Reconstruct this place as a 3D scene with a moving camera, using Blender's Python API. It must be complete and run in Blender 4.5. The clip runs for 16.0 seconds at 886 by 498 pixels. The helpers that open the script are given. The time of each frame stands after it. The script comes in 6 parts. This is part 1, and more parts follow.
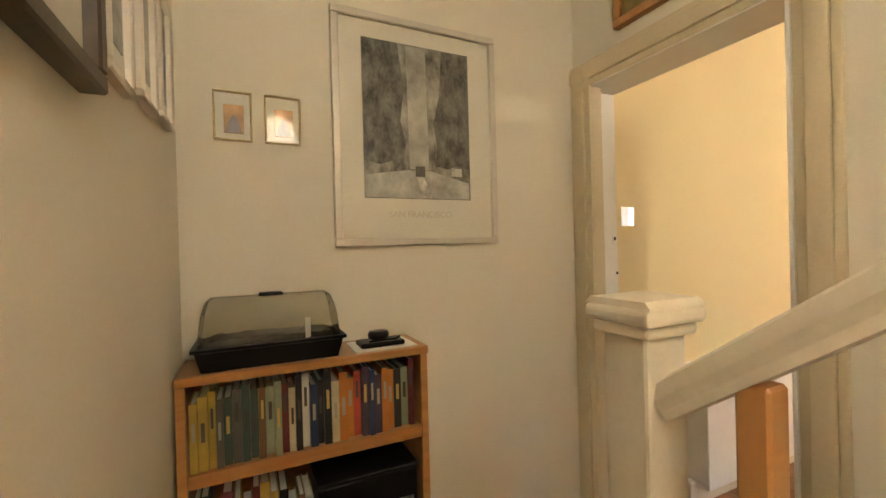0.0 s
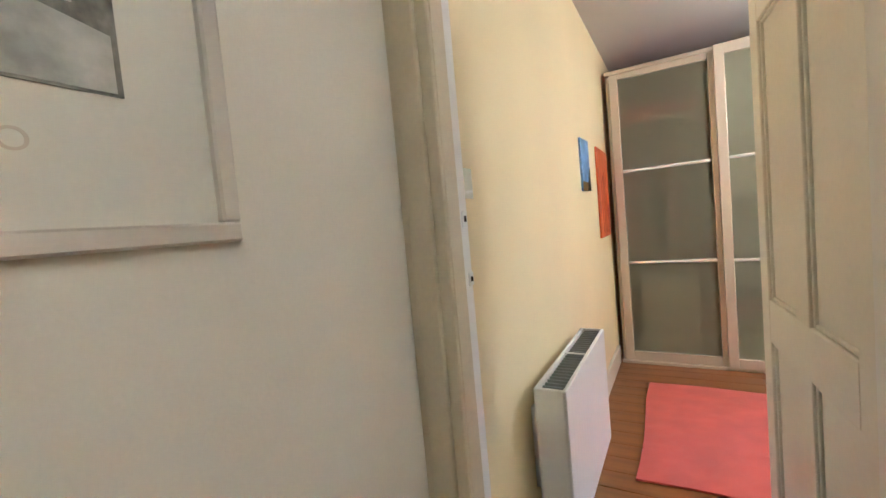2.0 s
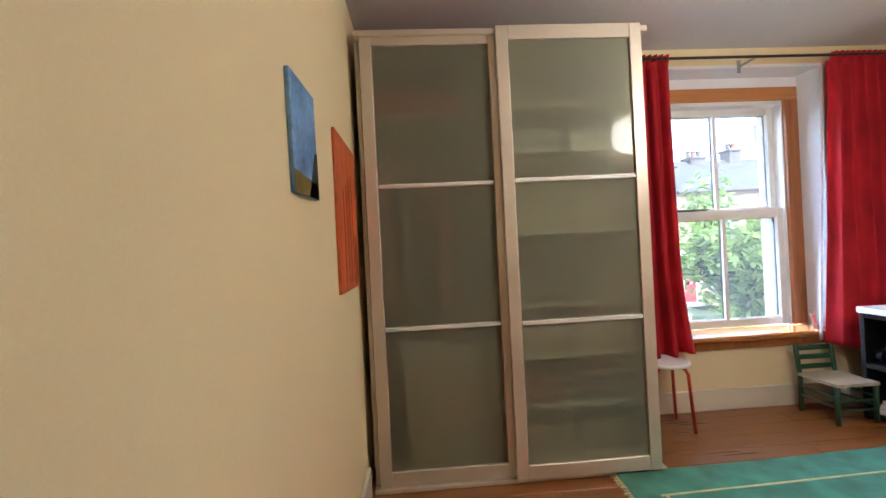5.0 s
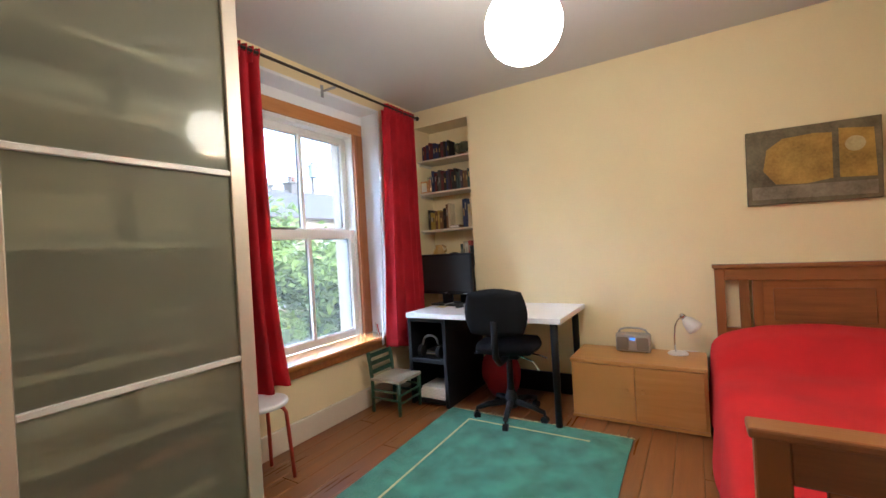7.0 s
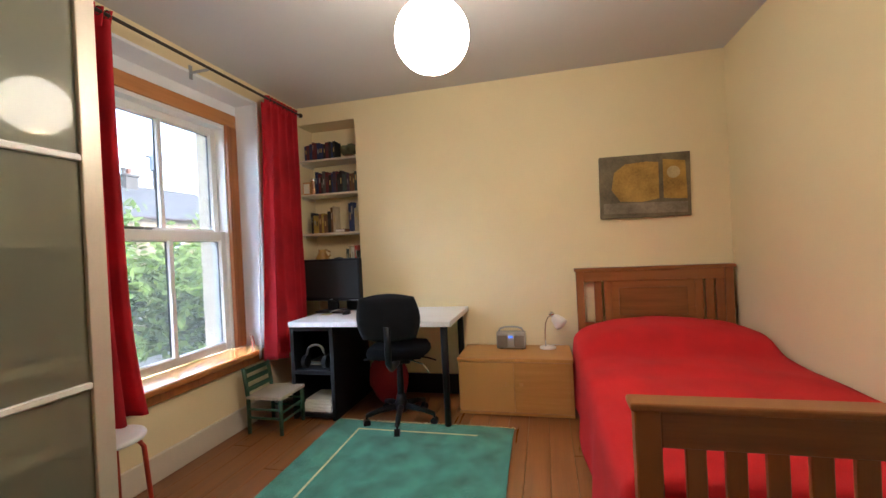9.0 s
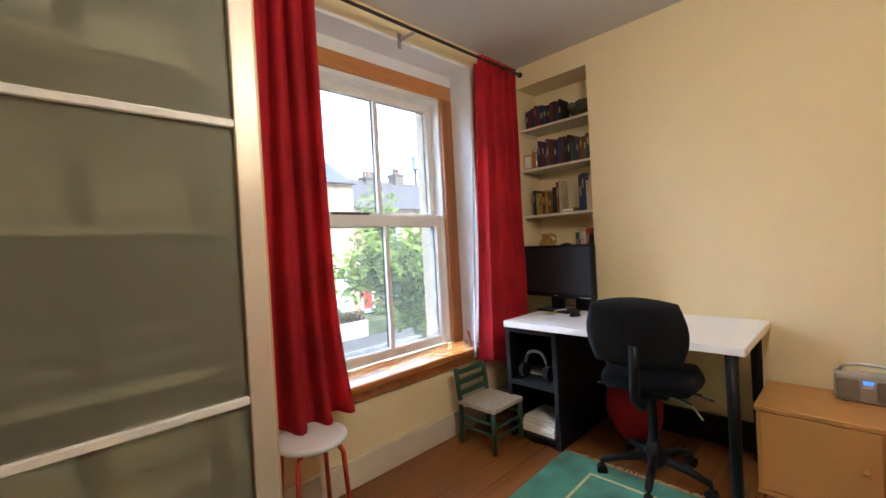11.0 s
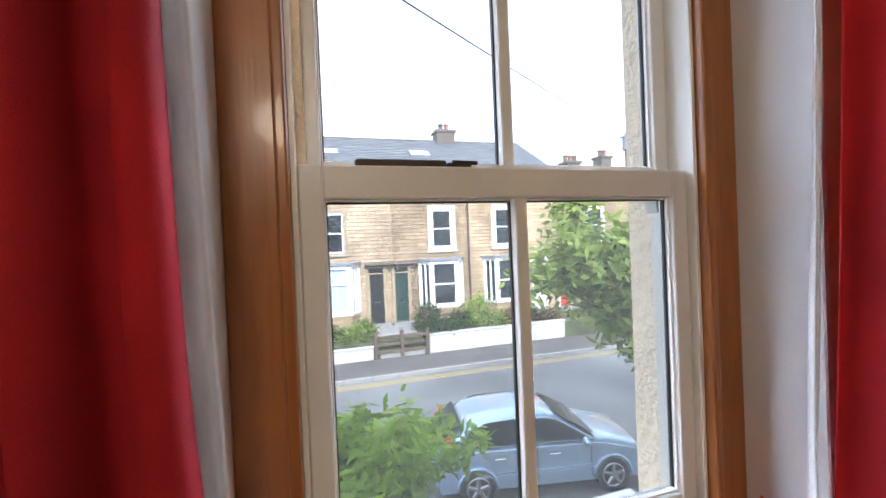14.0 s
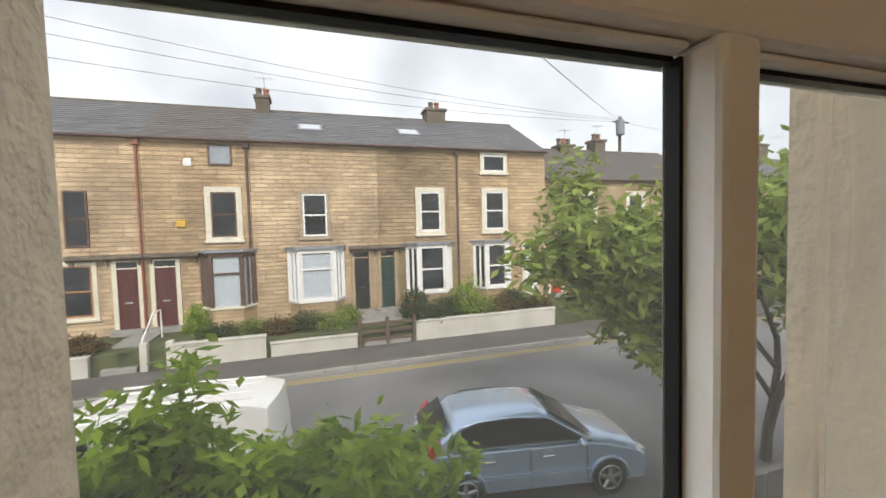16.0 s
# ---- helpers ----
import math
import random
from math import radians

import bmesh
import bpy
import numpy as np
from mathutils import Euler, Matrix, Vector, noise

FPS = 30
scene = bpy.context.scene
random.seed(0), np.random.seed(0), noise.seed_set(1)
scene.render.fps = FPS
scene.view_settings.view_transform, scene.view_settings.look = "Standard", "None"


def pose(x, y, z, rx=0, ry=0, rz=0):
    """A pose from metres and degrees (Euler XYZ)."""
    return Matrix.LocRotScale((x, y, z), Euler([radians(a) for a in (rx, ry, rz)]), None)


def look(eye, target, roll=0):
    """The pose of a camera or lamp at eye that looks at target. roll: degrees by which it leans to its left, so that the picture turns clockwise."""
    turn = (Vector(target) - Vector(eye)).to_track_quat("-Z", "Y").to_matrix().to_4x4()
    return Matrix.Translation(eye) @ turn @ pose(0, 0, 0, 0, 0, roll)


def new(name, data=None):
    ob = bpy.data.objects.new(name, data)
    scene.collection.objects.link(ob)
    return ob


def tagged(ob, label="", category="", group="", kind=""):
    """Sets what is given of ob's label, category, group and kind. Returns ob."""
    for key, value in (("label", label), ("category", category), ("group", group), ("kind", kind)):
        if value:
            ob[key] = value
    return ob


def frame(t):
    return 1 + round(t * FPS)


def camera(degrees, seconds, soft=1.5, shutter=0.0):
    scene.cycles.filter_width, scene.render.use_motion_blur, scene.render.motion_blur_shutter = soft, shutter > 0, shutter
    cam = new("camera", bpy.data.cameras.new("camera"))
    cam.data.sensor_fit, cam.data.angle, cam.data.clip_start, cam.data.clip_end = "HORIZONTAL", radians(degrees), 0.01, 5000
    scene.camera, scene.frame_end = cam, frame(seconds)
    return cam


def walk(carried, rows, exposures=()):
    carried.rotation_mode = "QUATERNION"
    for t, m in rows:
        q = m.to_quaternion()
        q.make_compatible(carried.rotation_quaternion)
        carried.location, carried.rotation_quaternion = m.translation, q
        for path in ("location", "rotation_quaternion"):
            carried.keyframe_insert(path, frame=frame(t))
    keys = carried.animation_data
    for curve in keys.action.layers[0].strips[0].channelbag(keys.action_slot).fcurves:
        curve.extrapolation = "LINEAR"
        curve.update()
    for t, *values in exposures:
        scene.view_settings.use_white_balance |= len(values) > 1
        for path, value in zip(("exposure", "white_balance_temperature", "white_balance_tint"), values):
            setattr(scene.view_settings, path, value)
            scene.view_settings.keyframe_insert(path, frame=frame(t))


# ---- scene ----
cam = camera(94.0, 16.0)
PATH = [
    (0, (1.309, -0.363, 1.277), (-0.502, 0.485, 1.266), -1.5),
    (0.5, (1.066, -0.296, 1.273), (-0.806, 0.407, 1.243), -2.4),
    (1, (0.829, -0.194, 1.258), (-0.985, 0.648, 1.234), -3.5),
    (1.5, (0.644, -0.046, 1.266), (-0.882, 1.245, 1.201), -4.5),
    (2, (0.498, 0.138, 1.281), (-0.497, 1.87, 1.168), -5.2),
    (2.5, (0.439, 0.368, 1.268), (-0.237, 2.247, 1.156), -4.1),
    (3, (0.406, 0.63, 1.265), (-0.123, 2.557, 1.194), -3.3),
    (3.2, (0.395, 0.725, 1.26), (-0.079, 2.668, 1.216), -3.2),
    (5.3, (0.311, 1.795, 1.246), (0.662, 3.764, 1.248), -3.0),
    (5.5, (0.308, 1.871, 1.247), (0.844, 3.798, 1.245), -3.1),
    (6, (0.353, 2.016, 1.227), (1.324, 3.764, 1.226), -3.2),
    (6.5, (0.442, 2.135, 1.231), (1.825, 3.58, 1.229), -3.3),
    (7, (0.501, 2.196, 1.234), (2.207, 3.239, 1.23), -3.3),
    (7.5, (0.495, 2.253, 1.24), (2.399, 2.864, 1.236), -3.3),
    (8, (0.466, 2.264, 1.24), (2.44, 2.587, 1.235), -3.1),
    (8.5, (0.437, 2.28, 1.24), (2.418, 2.552, 1.233), -2.8),
    (9, (0.451, 2.328, 1.232), (2.394, 2.803, 1.225), -2.8),
    (9.5, (0.492, 2.378, 1.221), (2.322, 3.186, 1.214), -2.8),
    (10, (0.622, 2.447, 1.218), (2.309, 3.522, 1.209), -2.7),
    (10.2, (0.699, 2.466, 1.214), (2.328, 3.626, 1.206), -2.8),
    (12.5, (1.824, 3.172, 1.27), (2.822, 4.905, 1.219), -2.9),
    (13, (1.97, 3.416, 1.265), (2.833, 5.22, 1.224), -2.6),
    (13.5, (2.123, 3.659, 1.275), (2.867, 5.515, 1.237), -2.8),
    (14, (2.232, 3.871, 1.266), (2.815, 5.784, 1.244), -2.4),
    (14.5, (2.303, 4.091, 1.265), (2.783, 6.032, 1.254), -2.3),
    (15, (2.376, 4.277, 1.256), (2.758, 6.24, 1.247), -1.9),
    (15.5, (2.400, 4.408, 1.25), (2.789, 6.369, 1.193), -1.4),
    (16, (2.450, 4.555, 1.263), (3.083, 6.450, 1.161), -1.5),
]
walk(cam, [(t, look(eye, target, roll)) for t, eye, target, roll in PATH],
     exposures=[(0.0, 7.0, 6250, 10), (0.6, 7.1, 4900, 10), (1.5, 6.9, 4850, 10), (2.1, 7.15, 4650, 10), (3.0, 7.0, 4450, 10), (5.5, 6.2, 5100, 10), (6.5, 6.2, 5100, 10), (8.0, 5.9, 5200, 10), (9.5, 5.95, 5400, 10), (12.0, 5.85, 5600, 10), (13.2, 5.6, 5900, 10), (14.0, 5.25, 5800, 10), (14.6, 4.8, 5800, 10), (15.1, 4.35, 6800, 10), (16.0, 4.25, 7200, 10)])

# ---- world: overcast sky ----
world = bpy.data.worlds.new("world")
scene.world = world
world.use_nodes = True
wn, wl = world.node_tree.nodes, world.node_tree.links
sky = wn.new("ShaderNodeTexSky")
sky.sky_type, sky.sun_disc = "NISHITA", False
sky.sun_elevation, sky.sun_rotation = radians(36), radians(172)
dim = wn.new("ShaderNodeVectorMath"); dim.operation = "SCALE"; dim.inputs["Scale"].default_value = 0.10
wl.new(sky.outputs["Color"], dim.inputs[0])
wco = wn.new("ShaderNodeTexCoord")
cloud = wn.new("ShaderNodeTexNoise")
cloud.inputs["Scale"].default_value, cloud.inputs["Detail"].default_value = 3.2, 5
wl.new(wco.outputs["Generated"], cloud.inputs["Vector"])
cramp = wn.new("ShaderNodeValToRGB")
cramp.color_ramp.elements[0].position, cramp.color_ramp.elements[0].color = 0.30, (0.50, 0.54, 0.60, 1)
cramp.color_ramp.elements[1].position, cramp.color_ramp.elements[1].color = 0.66, (0.92, 0.98, 1.06, 1)
wl.new(cloud.outputs["Fac"], cramp.inputs[0])
wmix = wn.new("ShaderNodeMix"); wmix.data_type = "RGBA"; wmix.inputs[0].default_value = 0.86
wl.new(dim.outputs[0], wmix.inputs[6]); wl.new(cramp.outputs[0], wmix.inputs[7])
wl.new(wmix.outputs[2], wn["Background"].inputs[0])
wn["Background"].inputs[1].default_value = 2.75
sun_data = bpy.data.lights.new("sun", "SUN")
sun_data.energy, sun_data.angle, sun_data.color = 4.5, radians(20), (1, 0.97, 0.92)
sun = new("sun", sun_data)
sun.matrix_world = look((4, -8, 20), (8, 22, -3))

LAMP_ROOM, LAMP_LANDING = 0.92, 0.27   # brightness of the paper lanterns

# ---- helpers for building ----
rnd = random.Random(7)


def bx(bm, lo, hi, bev=0.0, seg=1):
    """A box into bm, with bevelled edges."""
    g = bmesh.ops.create_cube(bm, size=1)
    for v in g["verts"]:
        v.co = Vector([lo[i] + (v.co[i] + .5) * (hi[i] - lo[i]) for i in range(3)])
    if bev:
        es = list({e for v in g["verts"] for e in v.link_edges})
        bmesh.ops.bevel(bm, geom=es, offset=bev, segments=seg, affect="EDGES", profile=.5)


def cyl(bm, p, q, r0, r1=None, n=12):
    """A closed tapered cylinder from p to q."""
    r1 = r0 if r1 is None else r1
    p, q = Vector(p), Vector(q)
    m = Matrix.Translation((p + q) / 2) @ (q - p).to_track_quat("Z", "Y").to_matrix().to_4x4()
    bmesh.ops.create_cone(bm, cap_ends=True, segments=n, radius1=r0, radius2=r1, depth=(q - p).length, matrix=m)


def tube(bm, pts, r, n=8):
    """A bent tube through pts; r is a radius or a function of 0..1."""
    pts = [Vector(p) for p in pts]
    rings = []
    up = Vector((0.13, 0.27, 0.95)).normalized()
    for i, p in enumerate(pts):
        d = (pts[min(i + 1, len(pts) - 1)] - pts[max(i - 1, 0)]).normalized()
        a = d.cross(up)
        if a.length < 1e-3:
            a = d.cross(Vector((1, 0, 0)))
        a.normalize()
        b = d.cross(a)
        rr = r(i / (len(pts) - 1)) if callable(r) else r
        rings.append([bm.verts.new(p + rr * (math.cos(k * math.tau / n) * a + math.sin(k * math.tau / n) * b)) for k in range(n)])
    for s, t in zip(rings, rings[1:]):
        for k in range(n):
            bm.faces.new((s[k], s[(k + 1) % n], t[(k + 1) % n], t[k]))
    bm.faces.new(rings[0][::-1]); bm.faces.new(rings[-1])


def lathe(bm, prof, c=(0, 0, 0), n=24):
    """A turned shape: prof is (radius, height) pairs from bottom to top."""
    rings = [[bm.verts.new((c[0] + r * math.cos(k * math.tau / n), c[1] + r * math.sin(k * math.tau / n), c[2] + z)) for k in range(n)] for r, z in prof]
    for s, t in zip(rings, rings[1:]):
        for k in range(n):
            bm.faces.new((s[k], s[(k + 1) % n], t[(k + 1) % n], t[k]))
    bm.faces.new(rings[0][::-1]); bm.faces.new(rings[-1])


def prism(bm, poly, axis, lo, hi):
    """A 2D outline pushed along an axis from lo to hi."""
    def at(p, h):
        c = list(p); c.insert(axis, h)
        return bm.verts.new(c)
    a, b = [at(p, lo) for p in poly], [at(p, hi) for p in poly]
    n = len(poly)
    for k in range(n):
        bm.faces.new((a[k], a[(k + 1) % n], b[(k + 1) % n], b[k]))
    bm.faces.new(a[::-1]); bm.faces.new(b)


def sheet(bm, nu, nv, f):
    """A grid of faces; f(u, v) gives the place."""
    g = [[bm.verts.new(f(i / nu, j / nv)) for j in range(nv + 1)] for i in range(nu + 1)]
    for i in range(nu):
        for j in range(nv):
            bm.faces.new((g[i][j], g[i + 1][j], g[i + 1][j + 1], g[i][j + 1]))


def mesh_of(name, bm, m, smooth=False):
    bmesh.ops.recalc_face_normals(bm, faces=bm.faces)
    me = bpy.data.meshes.new(name)
    bm.to_mesh(me); bm.free()
    me.materials.append(m)
    if smooth:
        me.shade_smooth()
    return me


def solid(name, bm, m, label="", category="", group="", kind="", smooth=False):
    """A top-level mesh."""
    return tagged(new(name, mesh_of(name, bm, m, smooth)), label, category, group, kind)


def thing(name, at, label, category, group=""):
    """An empty at the base of a thing, which holds its parts."""
    ob = new(name)
    ob.empty_display_size = 0.1
    ob.matrix_basis = Matrix.Translation(at)
    return tagged(ob, label, category, group)


def part(name, bm, m, parent, label="", smooth=False, kind=""):
    """One mesh under a thing or under a part, built in world coordinates."""
    ob = new(name, mesh_of(name, bm, m, smooth))
    ob.parent = parent
    if parent.type == "EMPTY":
        ob.matrix_parent_inverse = parent.matrix_basis.inverted()
    return tagged(ob, label, kind=kind)


def one(f, *a, **k):
    """A bmesh with a single call of f in it."""
    bm = bmesh.new(); f(bm, *a, **k)
    return bm


def thick(ob, t, offset=0.0):
    mod = ob.modifiers.new("thickness", "SOLIDIFY"); mod.thickness, mod.offset = t, offset
    return ob


# ---- materials ----
def mat(name, c, rough=0.6, var=0.08, scale=6.0, fine=90.0, bump=0.15, metal=0.0, c2=None, stretch=(1, 1, 1), coat=0.0, sheen=0.0, per_object=0.0):
    """A painted or plain surface: broad stains, fine grain, a little relief."""
    m = bpy.data.materials.new(name); m.use_nodes = True
    n, l = m.node_tree.nodes, m.node_tree.links
    b = n["Principled BSDF"]
    tc = n.new("ShaderNodeTexCoord"); mp = n.new("ShaderNodeMapping"); mp.inputs["Scale"].default_value = stretch
    l.new(tc.outputs["Object"], mp.inputs["Vector"])
    big = n.new("ShaderNodeTexNoise"); big.inputs["Scale"].default_value, big.inputs["Detail"].default_value = scale, 4
    sm = n.new("ShaderNodeTexNoise"); sm.inputs["Scale"].default_value, sm.inputs["Detail"].default_value = fine, 3
    l.new(mp.outputs[0], big.inputs["Vector"]); l.new(mp.outputs[0], sm.inputs["Vector"])
    add = n.new("ShaderNodeMath"); add.operation = "MULTIPLY_ADD"; add.inputs[1].default_value = 0.35
    l.new(sm.outputs["Fac"], add.inputs[0]); l.new(big.outputs["Fac"], add.inputs[2])
    last = add.outputs[0]
    if per_object:
        oi = n.new("ShaderNodeObjectInfo"); po = n.new("ShaderNodeMath"); po.operation = "MULTIPLY_ADD"; po.inputs[1].default_value = per_object
        l.new(oi.outputs["Random"], po.inputs[0]); l.new(last, po.inputs[2]); last = po.outputs[0]
    ramp = n.new("ShaderNodeValToRGB")
    lo = tuple(v * (1 - 2 * var) for v in c); hi = c2 if c2 else tuple(min(1, v * (1 + var)) for v in c)
    ramp.color_ramp.elements[0].position, ramp.color_ramp.elements[0].color = 0.42, (*lo, 1)
    ramp.color_ramp.elements[1].position, ramp.color_ramp.elements[1].color = 0.92, (*hi, 1)
    l.new(last, ramp.inputs[0]); l.new(ramp.outputs[0], b.inputs["Base Color"])
    rr = n.new("ShaderNodeMapRange"); rr.inputs["To Min"].default_value, rr.inputs["To Max"].default_value = max(.02, rough - .08), min(1, rough + .08)
    l.new(big.outputs["Fac"], rr.inputs[0]); l.new(rr.outputs[0], b.inputs["Roughness"])
    bp = n.new("ShaderNodeBump"); bp.inputs["Strength"].default_value, bp.inputs["Distance"].default_value = bump, 0.004
    l.new(sm.outputs["Fac"], bp.inputs["Height"]); l.new(bp.outputs[0], b.inputs["Normal"])
    b.inputs["Metallic"].default_value = metal
    b.inputs["Coat Weight"].default_value, b.inputs["Coat Roughness"].default_value = coat, 0.03
    b.inputs["Sheen Weight"].default_value = sheen
    return m


def wood(name, dark, light, axis=0, scale=9.0, rough=0.4, coat=0.0, per_object=0.5):
    """Timber: long grain along an axis, knots and a little gloss."""
    st = [14.0, 14.0, 14.0]; st[axis] = 0.9
    m = mat(name, light, rough, 0.1, scale * .25, scale * 1.2, 0.12, 0, None, tuple(st), coat, 0, per_object)
    e = m.node_tree.nodes["Color Ramp"].color_ramp.elements
    e[0].position, e[0].color, e[1].position, e[1].color = 0.35, (*dark, 1), 1.0 + 0.25 * per_object if per_object < 0 else 1.0, (*light, 1)
    return m


def pane(name, tint, rough=0.0, cover=0.0, gloss=1.0):
    """Glass as one thin sheet: passes light by its tint, some mirror at a slant."""
    m = bpy.data.materials.new(name); m.use_nodes = True
    n, l = m.node_tree.nodes, m.node_tree.links
    n.remove(n["Principled BSDF"])
    tr = n.new("ShaderNodeBsdfTransparent"); tr.inputs[0].default_value = (*tint, 1)
    gl = n.new("ShaderNodeBsdfGlossy"); gl.inputs["Roughness"].default_value = rough
    fr = n.new("ShaderNodeFresnel"); fr.inputs[0].default_value = 1.12
    mx = n.new("ShaderNodeMixShader")
    gf = n.new("ShaderNodeMath"); gf.operation = "MULTIPLY"; gf.inputs[1].default_value = gloss
    l.new(fr.outputs[0], gf.inputs[0]); l.new(gf.outputs[0], mx.inputs[0]); l.new(tr.outputs[0], mx.inputs[1]); l.new(gl.outputs[0], mx.inputs[2])
    last = mx
    if cover:
        df = n.new("ShaderNodeBsdfDiffuse"); df.inputs[0].default_value = (.75, .72, .64, 1)
        last = n.new("ShaderNodeMixShader"); last.inputs[0].default_value = cover
        l.new(mx.outputs[0], last.inputs[1]); l.new(df.outputs[0], last.inputs[2])
    l.new(last.outputs[0], n["Material Output"].inputs[0])
    return m


def glow(name, c, strength):
    m = bpy.data.materials.new(name); m.use_nodes = True
    b = m.node_tree.nodes["Principled BSDF"]
    b.inputs["Base Color"].default_value = (*c, 1)
    b.inputs["Emission Color"].default_value, b.inputs["Emission Strength"].default_value = (*c, 1), strength
    return m


CREAM = mat("cream wall paint", (0.81, 0.69, 0.42), 0.75, 0.03, 1.3, 160, 0.10)
LANDING = mat("landing wall paint", (0.735, 0.70, 0.60), 0.7, 0.03, 1.3, 160, 0.10)
WHITE = mat("white gloss paint", (0.80, 0.79, 0.76), 0.35, 0.03, 3, 120, 0.06)
OFFWHITE = mat("aged cream gloss paint", (0.70, 0.64, 0.52), 0.4, 0.05, 3, 90, 0.08)
REVEAL = mat("white reveal plaster", (0.82, 0.83, 0.85), 0.7, 0.03, 2, 120, 0.10)
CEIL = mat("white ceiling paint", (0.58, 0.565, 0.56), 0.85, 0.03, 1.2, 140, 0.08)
PINE = wood("varnished orange pine", (0.17, 0.048, 0.010), (0.39, 0.14, 0.032), 2, 8, 0.32, 0.15)
PINEX = wood("varnished pine sill", (0.30, 0.11, 0.022), (0.52, 0.22, 0.06), 0, 8, 0.22, 0.9)
BOARD = wood("polished floorboards", (0.15, 0.053, 0.012), (0.265, 0.099, 0.024), 0, 6, 0.30, 0.3, 0.10)
SUBFLOOR = mat("dark floor gap", (0.06, 0.03, 0.015), 0.8)
OAK = wood("brown oak bed", (0.13, 0.043, 0.009), (0.27, 0.10, 0.024), 1, 8, 0.35, 0.1)
OAKZ = wood("brown oak upright", (0.13, 0.043, 0.009), (0.27, 0.10, 0.024), 2, 8, 0.35, 0.1)
BEECH = wood("beech veneer", (0.44, 0.205, 0.045), (0.58, 0.30, 0.085), 1, 5, 0.4, 0.05)
SHELFWOOD = wood("bookcase pine", (0.26, 0.11, 0.03), (0.46, 0.22, 0.07), 1, 8, 0.4, 0.05)
DRIFT = wood("grey driftwood", (0.085, 0.060, 0.040), (0.25, 0.19, 0.13), 2, 7, 0.9)
BLACK = mat("black laminate", (0.008, 0.008, 0.009), 0.45, 0.2, 5, 60, 0.05)
PLASTIC = mat("black plastic", (0.008, 0.008, 0.009), 0.35, 0.2, 5, 200, 0.08)
FABRIC = mat("black chair fabric", (0.009, 0.010, 0.013), 0.9, 0.25, 8, 400, 0.5)
CURTAIN = mat("red curtain cotton", (0.66, 0.026, 0.042), 0.9, 0.15, 4, 500, 0.35)
THROW = mat("red fleece bedspread", (0.58, 0.007, 0.010), 0.95, 0.10, 5, 300, 0.5)
RUGGREEN = mat("green wool rug", (0.045, 0.24, 0.17), 0.95, 0.22, 7, 260, 1.0, c2=(0.10, 0.37, 0.27), sheen=0.2)
RUGPINK = mat("coral pink rug", (0.62, 0.10, 0.075), 0.95, 0.10, 6, 260, 1.0, sheen=0.2)
CREAMYARN = mat("cream yarn", (0.70, 0.66, 0.36), 0.95, 0.1, 20, 200, 0.6)
ALU = mat("champagne aluminium", (0.66, 0.58, 0.47), 0.42, 0.04, 4, 150, 0.05, 0.35)
CHROME = mat("chrome", (0.75, 0.75, 0.75), 0.15, 0.05, 5, 80, 0.02, 1.0)
STEEL = mat("dull steel", (0.45, 0.45, 0.46), 0.4, 0.1, 8, 80, 0.05, 0.9)
BRONZE = mat("dark bronze", (0.06, 0.045, 0.035), 0.45, 0.2, 8, 80, 0.05, 0.6)
WHITETOP = mat("white laminate", (0.80, 0.80, 0.82), 0.35, 0.02, 3, 60, 0.03)
ENAMEL = mat("white radiator enamel", (0.82, 0.82, 0.80), 0.3, 0.03, 3, 60, 0.03)
PAPER = mat("white paper", (0.78, 0.76, 0.70), 0.8, 0.06, 8, 80, 0.1)
MAT_BOARD = mat("picture mount", (0.66, 0.64, 0.55), 0.6, 0.03, 3, 100, 0.04, coat=0.5)
SILVER = mat("pale silver frame", (0.62, 0.58, 0.52), 0.4, 0.05, 5, 60, 0.05, 0.4)
GOLD = mat("thin gilt frame", (0.74, 0.62, 0.38), 0.35, 0.1, 8, 60, 0.05, 0.7)
DARKFRAME = mat("dark stained frame", (0.06, 0.04, 0.025), 0.4, 0.2, 8, 60, 0.08)
REDTUBE = mat("red painted tube", (0.55, 0.06, 0.03), 0.35, 0.08, 6, 60, 0.03)
GREENPAINT = mat("green chair paint", (0.02, 0.07, 0.035), 0.45, 0.15, 8, 80, 0.08)
RUSH = mat("pale rush seat", (0.46, 0.40, 0.30), 0.85, 0.15, 30, 120, 0.6, stretch=(1, 6, 1))
# tint far darker than clear glass, to dim the street against the room
DIMGLASS = pane("window glass", (0.0250, 0.0255, 0.0264), gloss=.12)
gn, gk = DIMGLASS.node_tree.nodes, DIMGLASS.node_tree.links
# faint translucent share that puts a glare haze over the outside view
veil = gn.new("ShaderNodeBsdfTranslucent"); veil.inputs[0].default_value = (.8, .8, .8, 1)
dmix = gn.new("ShaderNodeMixShader"); dmix.inputs[0].default_value = .004
gk.new(gn["Mix Shader"].outputs[0], dmix.inputs[1]); gk.new(veil.outputs[0], dmix.inputs[2]); gk.new(dmix.outputs[0], gn["Material Output"].inputs[0])
CLEAR = pane("clear plastic", (0.86, 0.84, 0.78), 0.08, 0.14)
LINING = mat("white curtain lining", (.80, .79, .78), .9, .04, 6, 300, .2)
